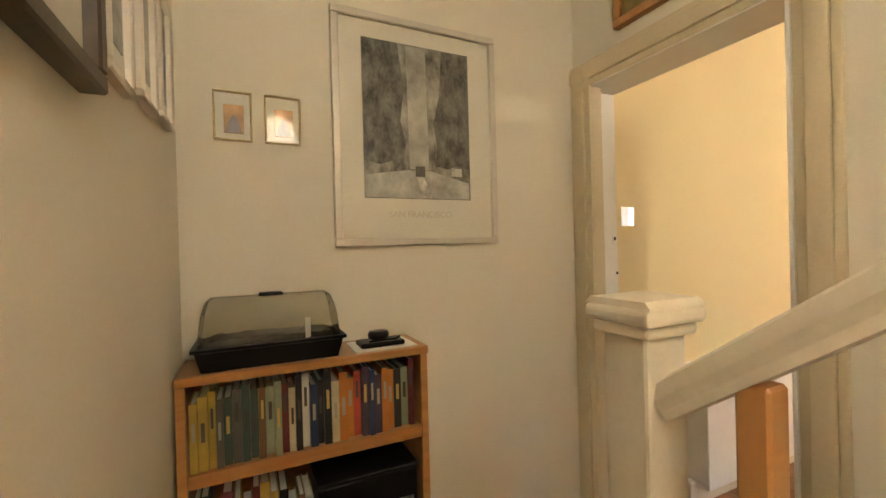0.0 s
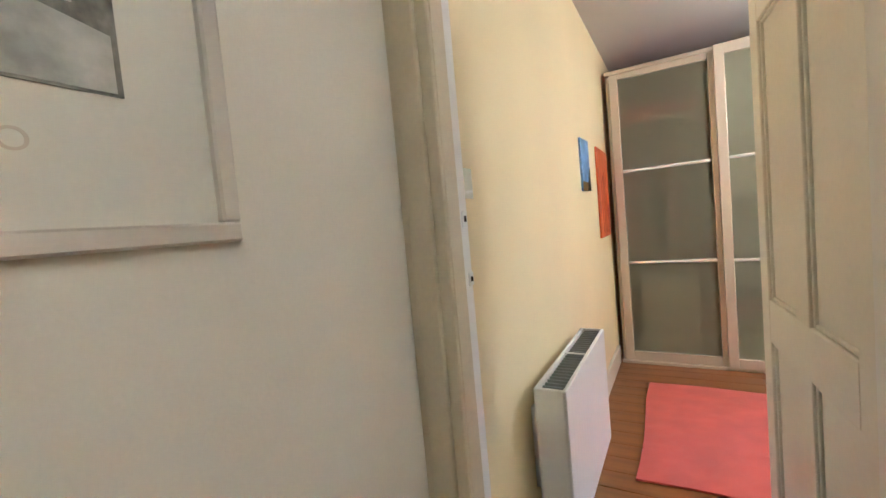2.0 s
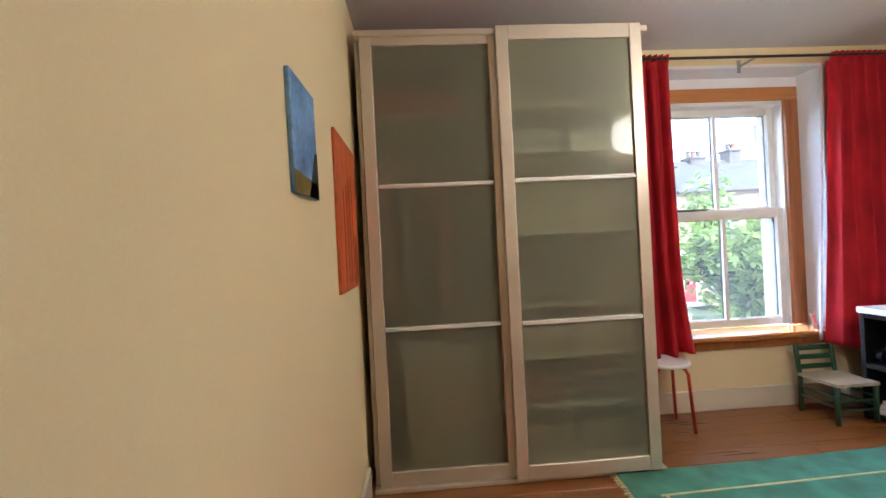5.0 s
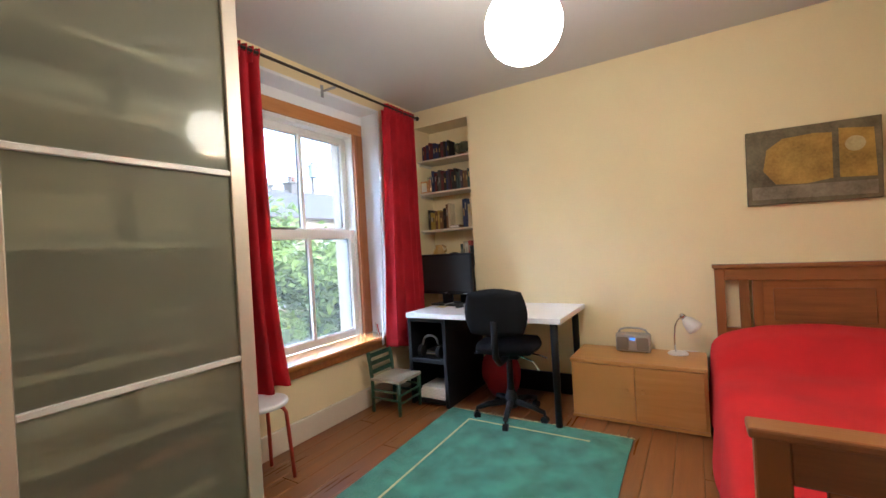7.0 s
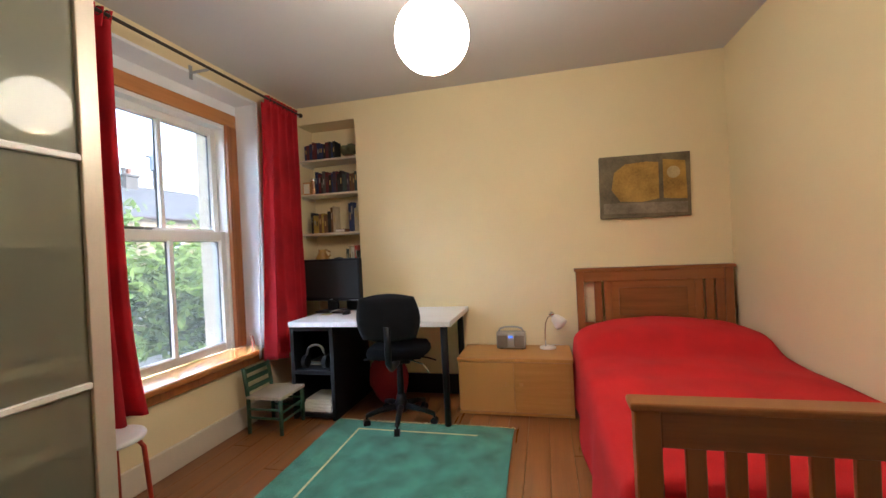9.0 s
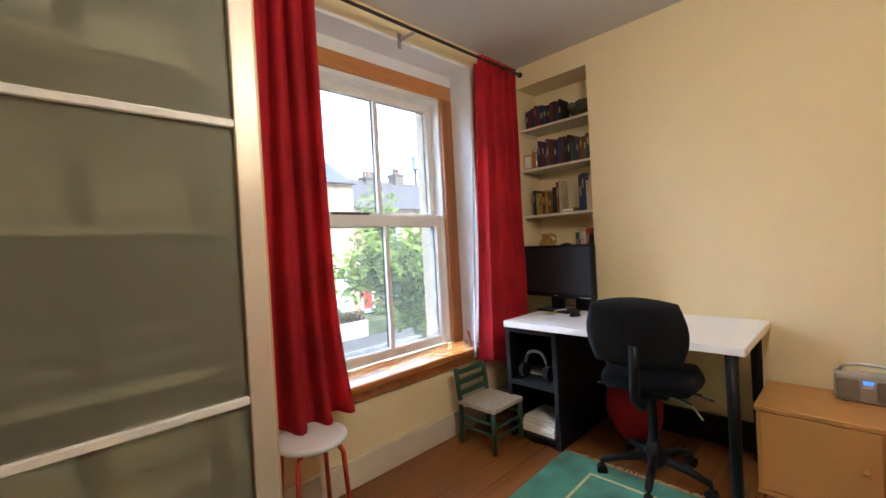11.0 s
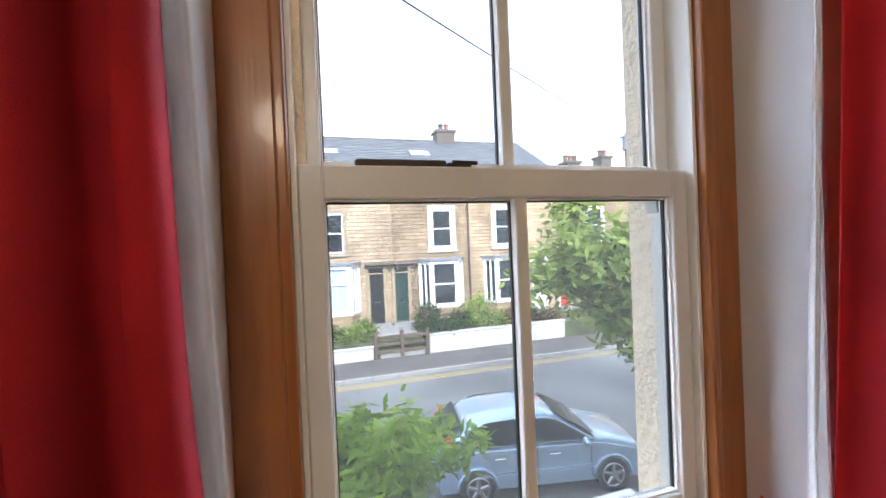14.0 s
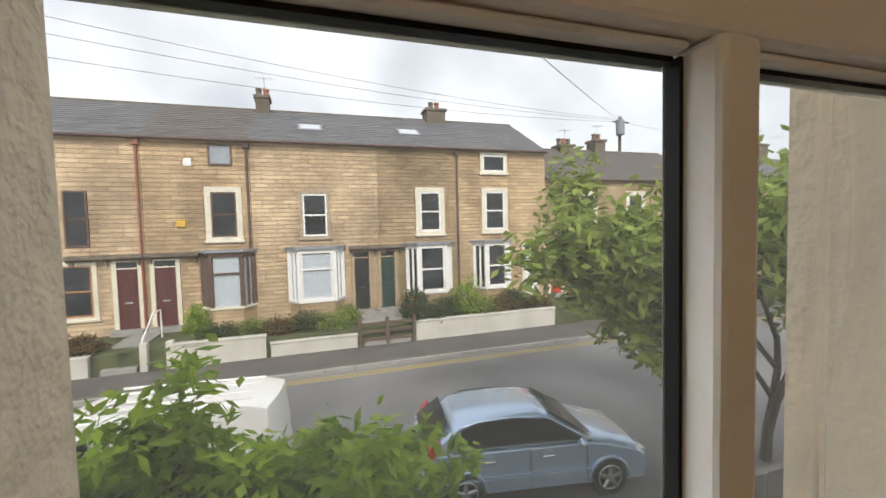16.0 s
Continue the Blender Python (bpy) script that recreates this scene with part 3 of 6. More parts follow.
def framed(name, label, axis, face, a0, a1, z0, z1, fw, fm, mount, art, art_box, depth=.02, group=""):
    """A framed picture on a wall; axis 0: the wall faces +x, 1: the wall faces +y, -1: faces -y."""
    def P(a, z, o):
        return (face + o, a, z) if axis == 0 else (a, face + o, z) if axis == 1 else (a, face - o, z)
    def B(bm, a, b, c, d, o0, o1, bev=0):
        p, q = P(a, c, o0), P(b, d, o1)
        bx(bm, tuple(min(i, j) for i, j in zip(p, q)), tuple(max(i, j) for i, j in zip(p, q)), bev)
    t = thing(name, P((a0 + a1) / 2, z0, 0), label, "picture", group)
    for a, b, c, d in ((a0, a1, z0, z0 + fw), (a0, a1, z1 - fw, z1), (a0, a0 + fw, z0 + fw, z1 - fw), (a1 - fw, a1, z0 + fw, z1 - fw)):
        bm = bmesh.new(); B(bm, a, b, c, d, .001, depth, .003); part("frame_bar", bm, fm, t)
    bm = bmesh.new(); B(bm, a0 + fw, a1 - fw, z0 + fw, z1 - fw, .002, depth * .45); part("mount", bm, mount, t)
    if art:
        b0, b1, c0, c1 = art_box
        bm = bmesh.new(); B(bm, b0, b1, c0, c1, depth * .4, depth * .45 + .002); part("print", bm, art, t)
    return t


STREET = mat("grey street photograph", (.13, .13, .11), .35, .40, 9, 45, .02, c2=(.38, .38, .33), stretch=(1, 1.8, 1.2), coat=.5)
SUNART = mat("orange and violet print", (.45, .28, .12), .4, .3, 14, 60, .02, c2=(.75, .42, .16), coat=.6)
big = framed("large_picture", "large silver-framed black and white street poster with wide mount", 0, 0, -.122, .468, 1.285, 2.035, .024, SILVER, MAT_BOARD, STREET, (-.026, .359, 1.44, 1.955), .022)
bm = bmesh.new(); prism(bm, [(.13, 1.54), (.20, 1.54), (.195, 1.95), (.125, 1.95)], 0, .0118, .0128)
part("pale_sky", bm, mat("pale photograph tone", (.38, .38, .33), .35, .25, 9, 40, .02, coat=.5), big)
part("road", one(prism, [(-.02, 1.443), (.353, 1.443), (.353, 1.50), (.21, 1.535), (.12, 1.535), (-.02, 1.515)], 0, .0118, .0130), mat("grey road tone", (.34, .34, .30), .35, .2, 14, 60, .02, c2=(.5, .5, .45), coat=.5), big)
INK = mat("dark photograph tone", (.055, .055, .048), .35, .45, 16, 70, .02, c2=(.20, .20, .175), stretch=(1, 1.6, 1), coat=.5)
part("tree_shape", one(prism, [(-.024, 1.56), (.03, 1.55), (.07, 1.565), (.105, 1.55), (.118, 1.62), (.10, 1.70), (.115, 1.80), (.095, 1.953), (-.024, 1.953)], 0, .0119, .0126), INK, big)
part("building_shape", one(prism, [(.225, 1.555), (.27, 1.545), (.31, 1.56), (.357, 1.545), (.357, 1.953), (.255, 1.953), (.245, 1.80), (.22, 1.70), (.232, 1.62)], 0, .0119, .0126), INK, big)
part("rail_shape", one(prism, [(.155, 1.535), (.168, 1.535), (.215, 1.445), (.165, 1.445)], 0, .0131, .0134), mat("wet rail tone", (.48, .48, .43), .35, .3, 30, 90, .02, coat=.5), big)
part("car_shape", one(bx, (.0118, .285, 1.522), (.0133, .325, 1.55), .0006), mat("light car tone", (.46, .46, .41), .35, .25, 30, 90, coat=.5), big)
part("tram_shape", one(bx, (.0118, .15, 1.515), (.0135, .185, 1.55), .0006), mat("dark tram tone", (.12, .12, .11), .35, .25, 30, 90, coat=.5), big)
fc = bpy.data.curves.new("lettering", "FONT"); fc.body, fc.size, fc.align_x, fc.extrude = "SAN FRANCISCO", .030, "CENTER", .0004
tmp = new("tmp", fc); bpy.context.view_layer.update()
lm = bpy.data.meshes.new_from_object(tmp.evaluated_get(bpy.context.evaluated_depsgraph_get())); bpy.data.objects.remove(tmp)
lm.transform(Matrix.Translation((.0112, .168, 1.378)) @ Euler((radians(90), 0, radians(90))).to_matrix().to_4x4())
lm.materials.clear(); lm.materials.append(mat("faded brown ink", (.55, .49, .40), .6))
lt = new("lettering", lm); lt.parent, lt.matrix_parent_inverse = big, big.matrix_basis.inverted()
for y0 in (-.446, -.314):
    s = framed("small_picture", "small gilt-framed orange sunset print with cream mount", 0, 0, y0, y0 + .1, 1.59, 1.731, .006, GOLD, MAT_BOARD, SUNART, (y0 + .027, y0 + .078, 1.612, 1.692), .012, "pair of small prints")
    part("dark_shape", one(prism, [(y0 + .03, 1.613), (y0 + .075, 1.613), (y0 + .062, 1.652), (y0 + .05, 1.665), (y0 + .038, 1.64)], 0, .0074, .0078), mat("violet grey ink", (.20, .16, .18), .4, .2, 20, 80, .02, coat=.5), s)
framed("dark_framed_picture", "dark-framed picture with white mount on the end wall", 1, -.535, .715, 1.10, 1.46, 1.99, .022, DARKFRAME, MAT_BOARD, SUNART, (.815, 1.0, 1.60, 1.87), .03)
framed("pale_framed_picture", "pale-framed picture in the corner of the landing", 1, -.535, .53, .66, 1.515, 1.80, .014, SILVER, MAT_BOARD, STREET, (.56, .63, 1.57, 1.74), .02, "pale pictures on the end wall")
framed("pale_framed_picture", "pale-framed picture in the corner of the landing", 1, -.535, .345, .475, 1.54, 1.82, .014, SILVER, MAT_BOARD, STREET, (.375, .445, 1.59, 1.76), .02, "pale pictures on the end wall")
framed("pale_framed_picture", "pale-framed picture in the corner of the landing", 1, -.535, .17, .30, 1.56, 1.84, .014, SILVER, MAT_BOARD, STREET, (.20, .27, 1.61, 1.78), .02, "pale pictures on the end wall")
framed("lintel_picture", "brown wooden framed picture above the doorway", -1, YD0, .235, .62, 2.035, 2.36, .03, SHELFWOOD, mat("olive painted board", (.22, .16, .05), .5, .3, 8, 40), None, None, .03)


def lantern(name, c, r, strength, label, mat_name):
    """A round ribbed paper lantern with a bulb in it, on a flex from the ceiling."""
    t = thing(name, (c[0], c[1], H), label, "lamp")
    m = glow(mat_name, (1.0, .81, .56), strength)
    bm = bmesh.new(); prof = []
    for k in range(49):
        a = -math.pi / 2 + .28 + (math.pi - .56) * k / 48
        rr = r * (1 + (.006 if k % 2 else -.004))
        prof.append((rr * math.cos(a), rr * math.sin(a) * .97))
    n = 40
    rings = [[bm.verts.new((c[0] + p * math.cos(j * math.tau / n), c[1] + p * math.sin(j * math.tau / n), c[2] + z)) for j in range(n)] for p, z in prof]
    for s, q in zip(rings, rings[1:]):
        for j in range(n):
            bm.faces.new((s[j], s[(j + 1) % n], q[(j + 1) % n], q[j]))
    bm.faces.new(rings[-1])
    part("shade", bm, m, t, "warm glowing white paper globe", True)
    bm = bmesh.new(); bmesh.ops.create_uvsphere(bm, u_segments=16, v_segments=10, radius=.032, matrix=Matrix.Translation((c[0], c[1], c[2] - r * .55)))
    part("bulb", bm, glow(mat_name + " bulb", (1, .9, .7), strength * 5), t, smooth=True)
    part("flex", one(cyl, (c[0], c[1], c[2] + r * .9), (c[0], c[1], H - .03), .004), WHITE, t)
    part("ceiling_rose", one(lathe, [(.045, -.03), (.05, -.02), (.05, 0)], (c[0], c[1], H)), WHITE, t)


lantern("paper_lantern", (2.05, 2.722, 2.073), .147, LAMP_ROOM, "round white paper lantern glowing warm under the ceiling", "lit rice paper")
lantern("landing_lantern", (1.93, -.17, 2.10), .15, LAMP_LANDING, "round paper lantern glowing warm over the landing", "lit rice paper landing")

# ---- bedroom: left wall ----
def radiator():
    r = thing("radiator", (.09, 1.85, .15), "white double-panel radiator with open top grille on the wall", "radiator")
    y0, y1 = 1.435, 2.215
    for x in (.048, .143):
        bm = bmesh.new(); bx(bm, (x, y0, .17), (x + .016, y1, .715), .006, 2)
        part("panel", bm, ENAMEL, r)
    for y in (y0, y1 - .006):
        part("end_cover", one(bx, (.058, y + .001, .19), (.148, y + .005, .712), .002), ENAMEL, r)
    bm = bmesh.new()
    for k in range(26):
        y = y0 + .012 + k * .0296
        bx(bm, (.069, y, .69), (.139, y + .006, .708))
    part("grille", bm, mat("grey grille", (.22, .24, .25), .5), r)
    for k in range(3):
        y = y0 + .002 + (y1 - y0 - .016) * k / 2
        part("bridge", one(bx, (.063, y, .709), (.145, y + .012, .7145), .002), ENAMEL, r)
    bm = bmesh.new(); cyl(bm, (.09, y0 + .02, .17), (.09, y0 - .03, .13), .012); cyl(bm, (.09, y0 - .03, .14), (.09, y0 - .03, .02), .0075); bx(bm, (.068, y0 - .055, .12), (.112, y0 - .01, .20), .01, 2)
    part("valve", bm, WHITE, r, "white thermostatic valve and pipe")
    for y in (y0 + .1, y1 - .1):
        part("bracket", one(bx, (.001, y, .3), (.049, y + .03, .6)), ENAMEL, r)


radiator()
mi = thing("wall_mirror", (.003, 1.151, 1.347), "small square frameless mirror tile on cream wall", "mirror")
MIRROR = mat("silvered mirror", (.85, .86, .85), .02, .01, 3, 60, .0, 1.0)
part("glass", one(bx, (.001, 1.111, 1.347), (.006, 1.191, 1.431), .0015), MIRROR, mi)


def canvas(name, label, y0, y1, z0, z1, base, strips, skew=0.0):
    """An unframed painting on the left wall; strips are (outline, material)."""
    c = thing(name, (.008, (y0 + y1) / 2, z0), label, "painting")
    T = Matrix.Translation((0, (y0 + y1) / 2, (z0 + z1) / 2)) @ Matrix.Rotation(skew, 4, "X")
    w, h = (y1 - y0) / 2, (z1 - z0) / 2
    bm = bmesh.new(); bx(bm, (.001, -w, -h), (.014, w, h), .002); bm.transform(T); part("board", bm, base, c)
    for nm, poly, m in strips:
        bm = bmesh.new(); prism(bm, [(a * w, b * h) for a, b in poly], 0, .0135, .0150); bm.transform(T); part(nm, bm, m, c)


canvas("blue_painting", "unframed blue sky painting with dark headland hung askew", 2.735, 2.985, 1.415, 1.735, mat("blue sky paint", (.07, .22, .70), .5, .3, 7, 60, .1, c2=(.28, .50, .90)),
       [("field", [(-1, -1), (1, -1), (1, -.72), (-1, -.62)], mat("ochre paint", (.20, .14, .03), .6, .3, 12, 60)),
        ("headland", [(.1, -1), (1, -1), (1, -.1), (.75, -.15), (.45, -.55)], mat("dark green paint", (.03, .035, .03), .6, .3, 12, 60))], radians(2))
canvas("orange_painting", "unframed orange panel painting with darker red verticals", 3.30, 3.78, 1.085, 1.745, mat("orange paint", (.66, .085, .015), .5, .25, 3, 40, .1, c2=(.80, .17, .03), stretch=(1, 4, .6)),
       [("stripe", [(-.5 + .3 * k, -.9), (-.44 + .3 * k, -.9), (-.44 + .3 * k, .3 + .1 * k), (-.5 + .3 * k, .3 + .1 * k)], mat("deep red paint", (.32, .03, .01), .5, .2, 6, 40)) for k in range(4)]
       + [("block", [(.55, -.95), (.95, -.95), (.95, -.3), (.55, -.25)], mat("brick red paint", (.36, .05, .015), .5, .2, 6, 40))])

# ---- wardrobe ----
FROST = bpy.data.materials.new("frosted green-grey glass"); FROST.use_nodes = True
fb = FROST.node_tree.nodes["Principled BSDF"]
fb.inputs["Base Color"].default_value = (.47, .465, .355, 1)
fb.inputs["Transmission Weight"].default_value, fb.inputs["Roughness"].default_value = .80, .33
fb.inputs["IOR"].default_value = 1.15
fb.inputs["Coat Weight"].default_value, fb.inputs["Coat Roughness"].default_value, fb.inputs["Coat IOR"].default_value = .5, .02, 1.32
CARCASS = mat("white foil carcass", (.62, .57, .48), .5, .03, 3, 60, .03)
SIDE = wood("birch effect side", (.52, .34, .16), (.62, .43, .22), 2, 4, .45)


def wardrobe():
    w = thing("wardrobe", (.8, 4.1, 0), "tall sliding-door wardrobe with champagne frames and frosted glass", "wardrobe")
    x0, x1, y0, y1, zt = .035, 1.588, 3.86, 4.47, 2.36
    part("side", one(bx, (x0, y0, 0), (x0 + .02, y1, zt), .001), CARCASS, w)
    part("side", one(bx, (x1 - .02, y0, 0), (x1, y1, zt), .001), SIDE, w, "birch effect side panel")
    part("divider", one(bx, (.785, y0, .06), (.805, y1, zt - .02)), CARCASS, w)
    part("top", one(bx, (x0 + .02, y0, zt - .02), (x1 - .02, y1, zt)), CARCASS, w)
    part("base", one(bx, (x0 + .02, y0, 0), (x1 - .02, y1, .06)), CARCASS, w)
    part("back", one(bx, (x0 + .02, y1 - .008, .06), (x1 - .02, y1, zt - .02)), CARCASS, w)
    part("track", one(bx, (x0, 3.80, zt - .002), (x1 + .01, y0 + .02, zt + .028), .003), ALU, w)
    part("track", one(bx, (x0, 3.80, .0), (x1, y0 - .001, .022), .003), ALU, w)
    for z in (.34, .62, .90, 1.30, 1.75, 2.0):
        part("shelf", one(bx, (.806, y0 + .03, z), (x1 - .02, y1 - .01, z + .018)), CARCASS, w)
    part("shelf", one(bx, (x0 + .02, y0 + .03, 1.96), (.785, y1 - .01, 1.978)), CARCASS, w)
    part("hanging_rail", one(cyl, (x0 + .02, 4.16, 1.88), (.785, 4.16, 1.88), .012), CHROME, w)
    for dx0, dx1, yf in ((.062, .80, 3.818), (.772, 1.550, 3.778)):
        st = .064
        d = part("door", one(bx, (dx0, yf, .024), (dx0 + st, yf + .034, zt + .03), .004, 2), ALU, w, "sliding door with three frosted glass panels")
        part("stile", one(bx, (dx1 - st, yf, .024), (dx1, yf + .034, zt + .03), .004, 2), ALU, d)
        part("rail", one(bx, (dx0 + st, yf + .0005, .024), (dx1 - st, yf + .034, .098), .003), ALU, d)
        part("rail", one(bx, (dx0 + st, yf + .0005, zt - .046), (dx1 - st, yf + .034, zt + .03), .003), ALU, d)
        for z in (.838, 1.583):
            part("glazing_strip", one(bx, (dx0 + st, yf + .001, z - .011), (dx1 - st, yf + .030, z + .011), .003), WHITE, d)
        for za, zb in ((.098, .827), (.849, 1.572), (1.594, zt - .046)):
            g = part("glass", one(bx, (dx0 + st, yf + .014, za), (dx1 - st, yf + .018, zb)), FROST, d)
            g.visible_shadow = False


wardrobe()


def pile(name, x0, x1, y0, y1, z, n, m, label):
    """Folded cloth in a pile."""
    t = thing(name, ((x0 + x1) / 2, (y0 + y1) / 2, z), label, "clothes")
    for k in range(n):
        h = rnd.uniform(.028, .045)
        part("fold", one(bx, (x0 + rnd.uniform(0, .03), y0 + rnd.uniform(0, .02), z), (x1 - rnd.uniform(0, .03), y1, z + h), .010, 2), m[k % len(m)], t)
        z += h - .001


CLOTH = [mat(n, c, .9, .15, 9, 200, .4) for n, c in (("cream linen", (.62, .54, .38)), ("dark wool", (.05, .05, .05)), ("grey jersey", (.30, .30, .28)), ("white cotton", (.70, .70, .66)), ("dusty pink cotton", (.42, .20, .16)))]
for z, n, mm in ((.062, 5, (0, 2)), (.36, 4, (1, 4)), (.64, 4, (0, 3)), (.92, 5, (1, 2)), (1.32, 6, (2, 0)), (1.77, 4, (3, 2))):
    for xa, xb in ((.82, 1.16), (1.18, 1.52)):
        pile("folded_clothes", xa, xb, 3.93, 4.35, z, n, [CLOTH[i] for i in mm], "pile of folded clothes on a wardrobe shelf")
box = thing("storage_box", (.45, 4.15, .06), "large pale storage box inside the wardrobe", "box")
part("body", one(bx, (.20, 3.92, .061), (.74, 4.40, .66), .02, 2), CLOTH[0], box)
part("lid", one(bx, (.19, 3.91, .661), (.75, 4.41, .70), .012, 2), CLOTH[3], box)
pile("folded_duvet", .09, .74, 3.93, 4.4, 1.98, 3, [mat("red quilt", (.45, .05, .04), .9)], "red folded quilt on the wardrobe's top shelf")
for k in range(6):
    g = thing("hanging_coat", (.15 + .1 * k, 4.16, .9), "coat on a hanger in the wardrobe", "coat", "hanging coats")
    x = .13 + .105 * k
    part("cloth", one(prism, [(3.95, .9 + .06 * (k % 3)), (4.37, .92), (4.33, 1.70), (4.18, 1.80), (4.14, 1.80), (3.99, 1.70)], 0, x, x + .05), CLOTH[(4, 2, 1)[k % 3]], g)
    part("hook", one(tube, [(x + .025, 4.16, 1.79), (x + .025, 4.16, 1.885), (x + .025, 4.175, 1.897), (x + .025, 4.18, 1.885)], .003), CHROME, g)
bag = thing("red_bag", (.4, 4.1, 2.36), "flat red fabric bag lying on top of the wardrobe", "bag")
def bagf(u, v):
    e = min(1, 6 * min(u, 1 - u, v, 1 - v)) ** .5
    return (.07 + .68 * u, 3.90 + .5 * v, 2.362 + .075 * e + .012 * noise.noise((u * 5, v * 5, 1)))
bm = bmesh.new(); sheet(bm, 16, 10, bagf); part("bag", bm, mat("scarlet nylon", (.60, .03, .03), .6, .15, 6, 90, .2), bag, smooth=True)
part("underside", one(bx, (.07, 3.90, 2.3605), (.75, 4.4, 2.3635)), CLOTH[1], bag)
for k, (a, b) in enumerate(((.86, 1.40), (.95, 1.46), (.84, 1.34))):
    st = solid("flat_folder", one(bx, (a, 3.90 + .03 * k, 2.3602 + .014 * k), (b, 4.40, 2.374 + .014 * k), .002), (PAPER, CLOTH[2], SHELFWOOD)[k], "flat cardboard folder stacked on top of the wardrobe", "folder", "folders on the wardrobe")

# ---- curtains ----
def curtain(label, x0t, x1t, x0b, x1b, zt, zb, folds, seed, flare=0.0, lead=.03):
    c = thing("curtain", ((x0t + x1t) / 2, 4.40, zb), label, "curtain", "red curtains at the window")
    r = random.Random(seed); ph = [r.uniform(0, 6) for _ in range(6)]
    def f(u, v):
        k = v ** 1.5
        x = (x0t + (x1t - x0t) * u) * (1 - k) + (x0b + (x1b - x0b) * u) * k + flare * max(0, (v - .6) / .4) ** 2 * u
        uu = u + .035 * math.sin(5.2 * u + ph[0]) + .045 * noise.noise((u * 2.2, seed, 3)) + .02 * math.sin(2.4 * v + ph[0]) + .014 * math.sin(4 * v + 7 * u + ph[3])
        a = (.030 + .014 * v) * (.55 + .9 * abs(noise.noise((u * 3.1, seed, .4 * v))) + .35)
        w = math.sin(uu * folds * math.tau + ph[1] + .5 * v)
        y = 4.378 + a * (1 - 2 * (.5 - .5 * w) ** 1.6) + .009 * math.sin(uu * 7 * math.tau + ph[2] + 3 * v) * (.3 + noise.noise((u * 3, v * 2, seed + 5))) + .008 * noise.noise((u * 6, v * 3, seed))
        return (x + .006 * math.sin(uu * folds * math.tau * 2 + ph[4]), y, zt + (zb - zt) * v + (.012 * math.sin(u * 9 + ph[5]) if v > .99 else 0))
    thick(part("cloth", one(sheet, 110, 44, f), CURTAIN, c, smooth=True), .004)
    part("heading", one(sheet, 60, 2, lambda u, v: (x0t + (x1t - x0t) * u, 4.36 + .016 * math.sin(u * folds * math.tau * 2) + .02 * v, zt + .05 - .09 * v)), CURTAIN, c, smooth=True)
    def g(u, v):
        k = v ** 1.5
        xe = (x1t * (1 - k) + x1b * k) if lead > 0 else (x0t * (1 - k) + x0b * k)
        e = lead * (.55 + .6 * v + .2 * noise.noise((v * 3, seed, 1)))
        return (xe - 2.2 * lead + (2.2 * lead + e) * u, 4.462 - .02 * u * u + .006 * math.sin(u * 7 + v * 3) + .008 * noise.noise((u * 3, v * 4, seed + 2)), zt + (zb + .03 - zt) * v)
    thick(part("lining", one(sheet, 20, 40, g), LINING, c, "white cotton lining showing at the edge", True), .003)
    for k in range(7):
        x = x0t + (x1t - x0t) * (k + .5) / 7
        bm = bmesh.new()
        tube(bm, [(x, 4.36 + .021 * math.cos(a), 2.455 + .021 * math.sin(a)) for a in [math.tau * i / 14 for i in range(15)]], .0025, 6)
        part("ring", bm, BRONZE, c)


curtain("long red cotton curtain bunched beside the wardrobe, hem on a stool", 1.785, 2.068, 1.71, 2.105, 2.43, .445, 3.4, 3, .06, .020)
curtain("long red cotton curtain hanging beside the alcove shelves", 3.245, 3.655, 3.15, 3.66, 2.43, .43, 5, 8, 0, -.012)
rod = thing("curtain_rod", (2.7, 4.36, 2.455), "thin dark metal curtain rod with ball finials", "curtain rod")
part("rod", one(cyl, (1.72, 4.36, 2.455), (3.70, 4.36, 2.455), .0095), BRONZE, rod)
for x in (1.71, 3.71):
    bm = bmesh.new(); bmesh.ops.create_uvsphere(bm, u_segments=12, v_segments=8, radius=.02, matrix=Matrix.Translation((x, 4.36, 2.455))); part("finial", bm, BRONZE, rod, smooth=True)
for x in (1.75, 2.68, 3.68):
    bm = bmesh.new(); bx(bm, (x - .008, 4.36, 2.437), (x + .008, YW, 2.447)); bx(bm, (x - .012, YW - .006, 2.40), (x + .012, YW, 2.49)); part("bracket", bm, STEEL, rod)

# stool and child's chair
st = thing("stool", (1.93, 4.24, 0), "small white-topped stool with red tubular legs", "stool")
bm = bmesh.new(); lathe(bm, [(.135, .415), (.148, .42), (.152, .43), (.148, .44), (.135, .443)], (1.90, 4.30, 0), 32); part("seat", bm, WHITETOP, st, smooth=True)
for a in (40, 130, 220, 310):
    ca, sa = math.cos(radians(a)), math.sin(radians(a))
    part("leg", one(tube, [(1.90 + r * ca, 4.30 + r * sa, z) for r, z in ((.03, .408), (.09, .408), (.122, .398), (.138, .37), (.165, .0))], .0105, 8), REDTUBE, st, smooth=True)


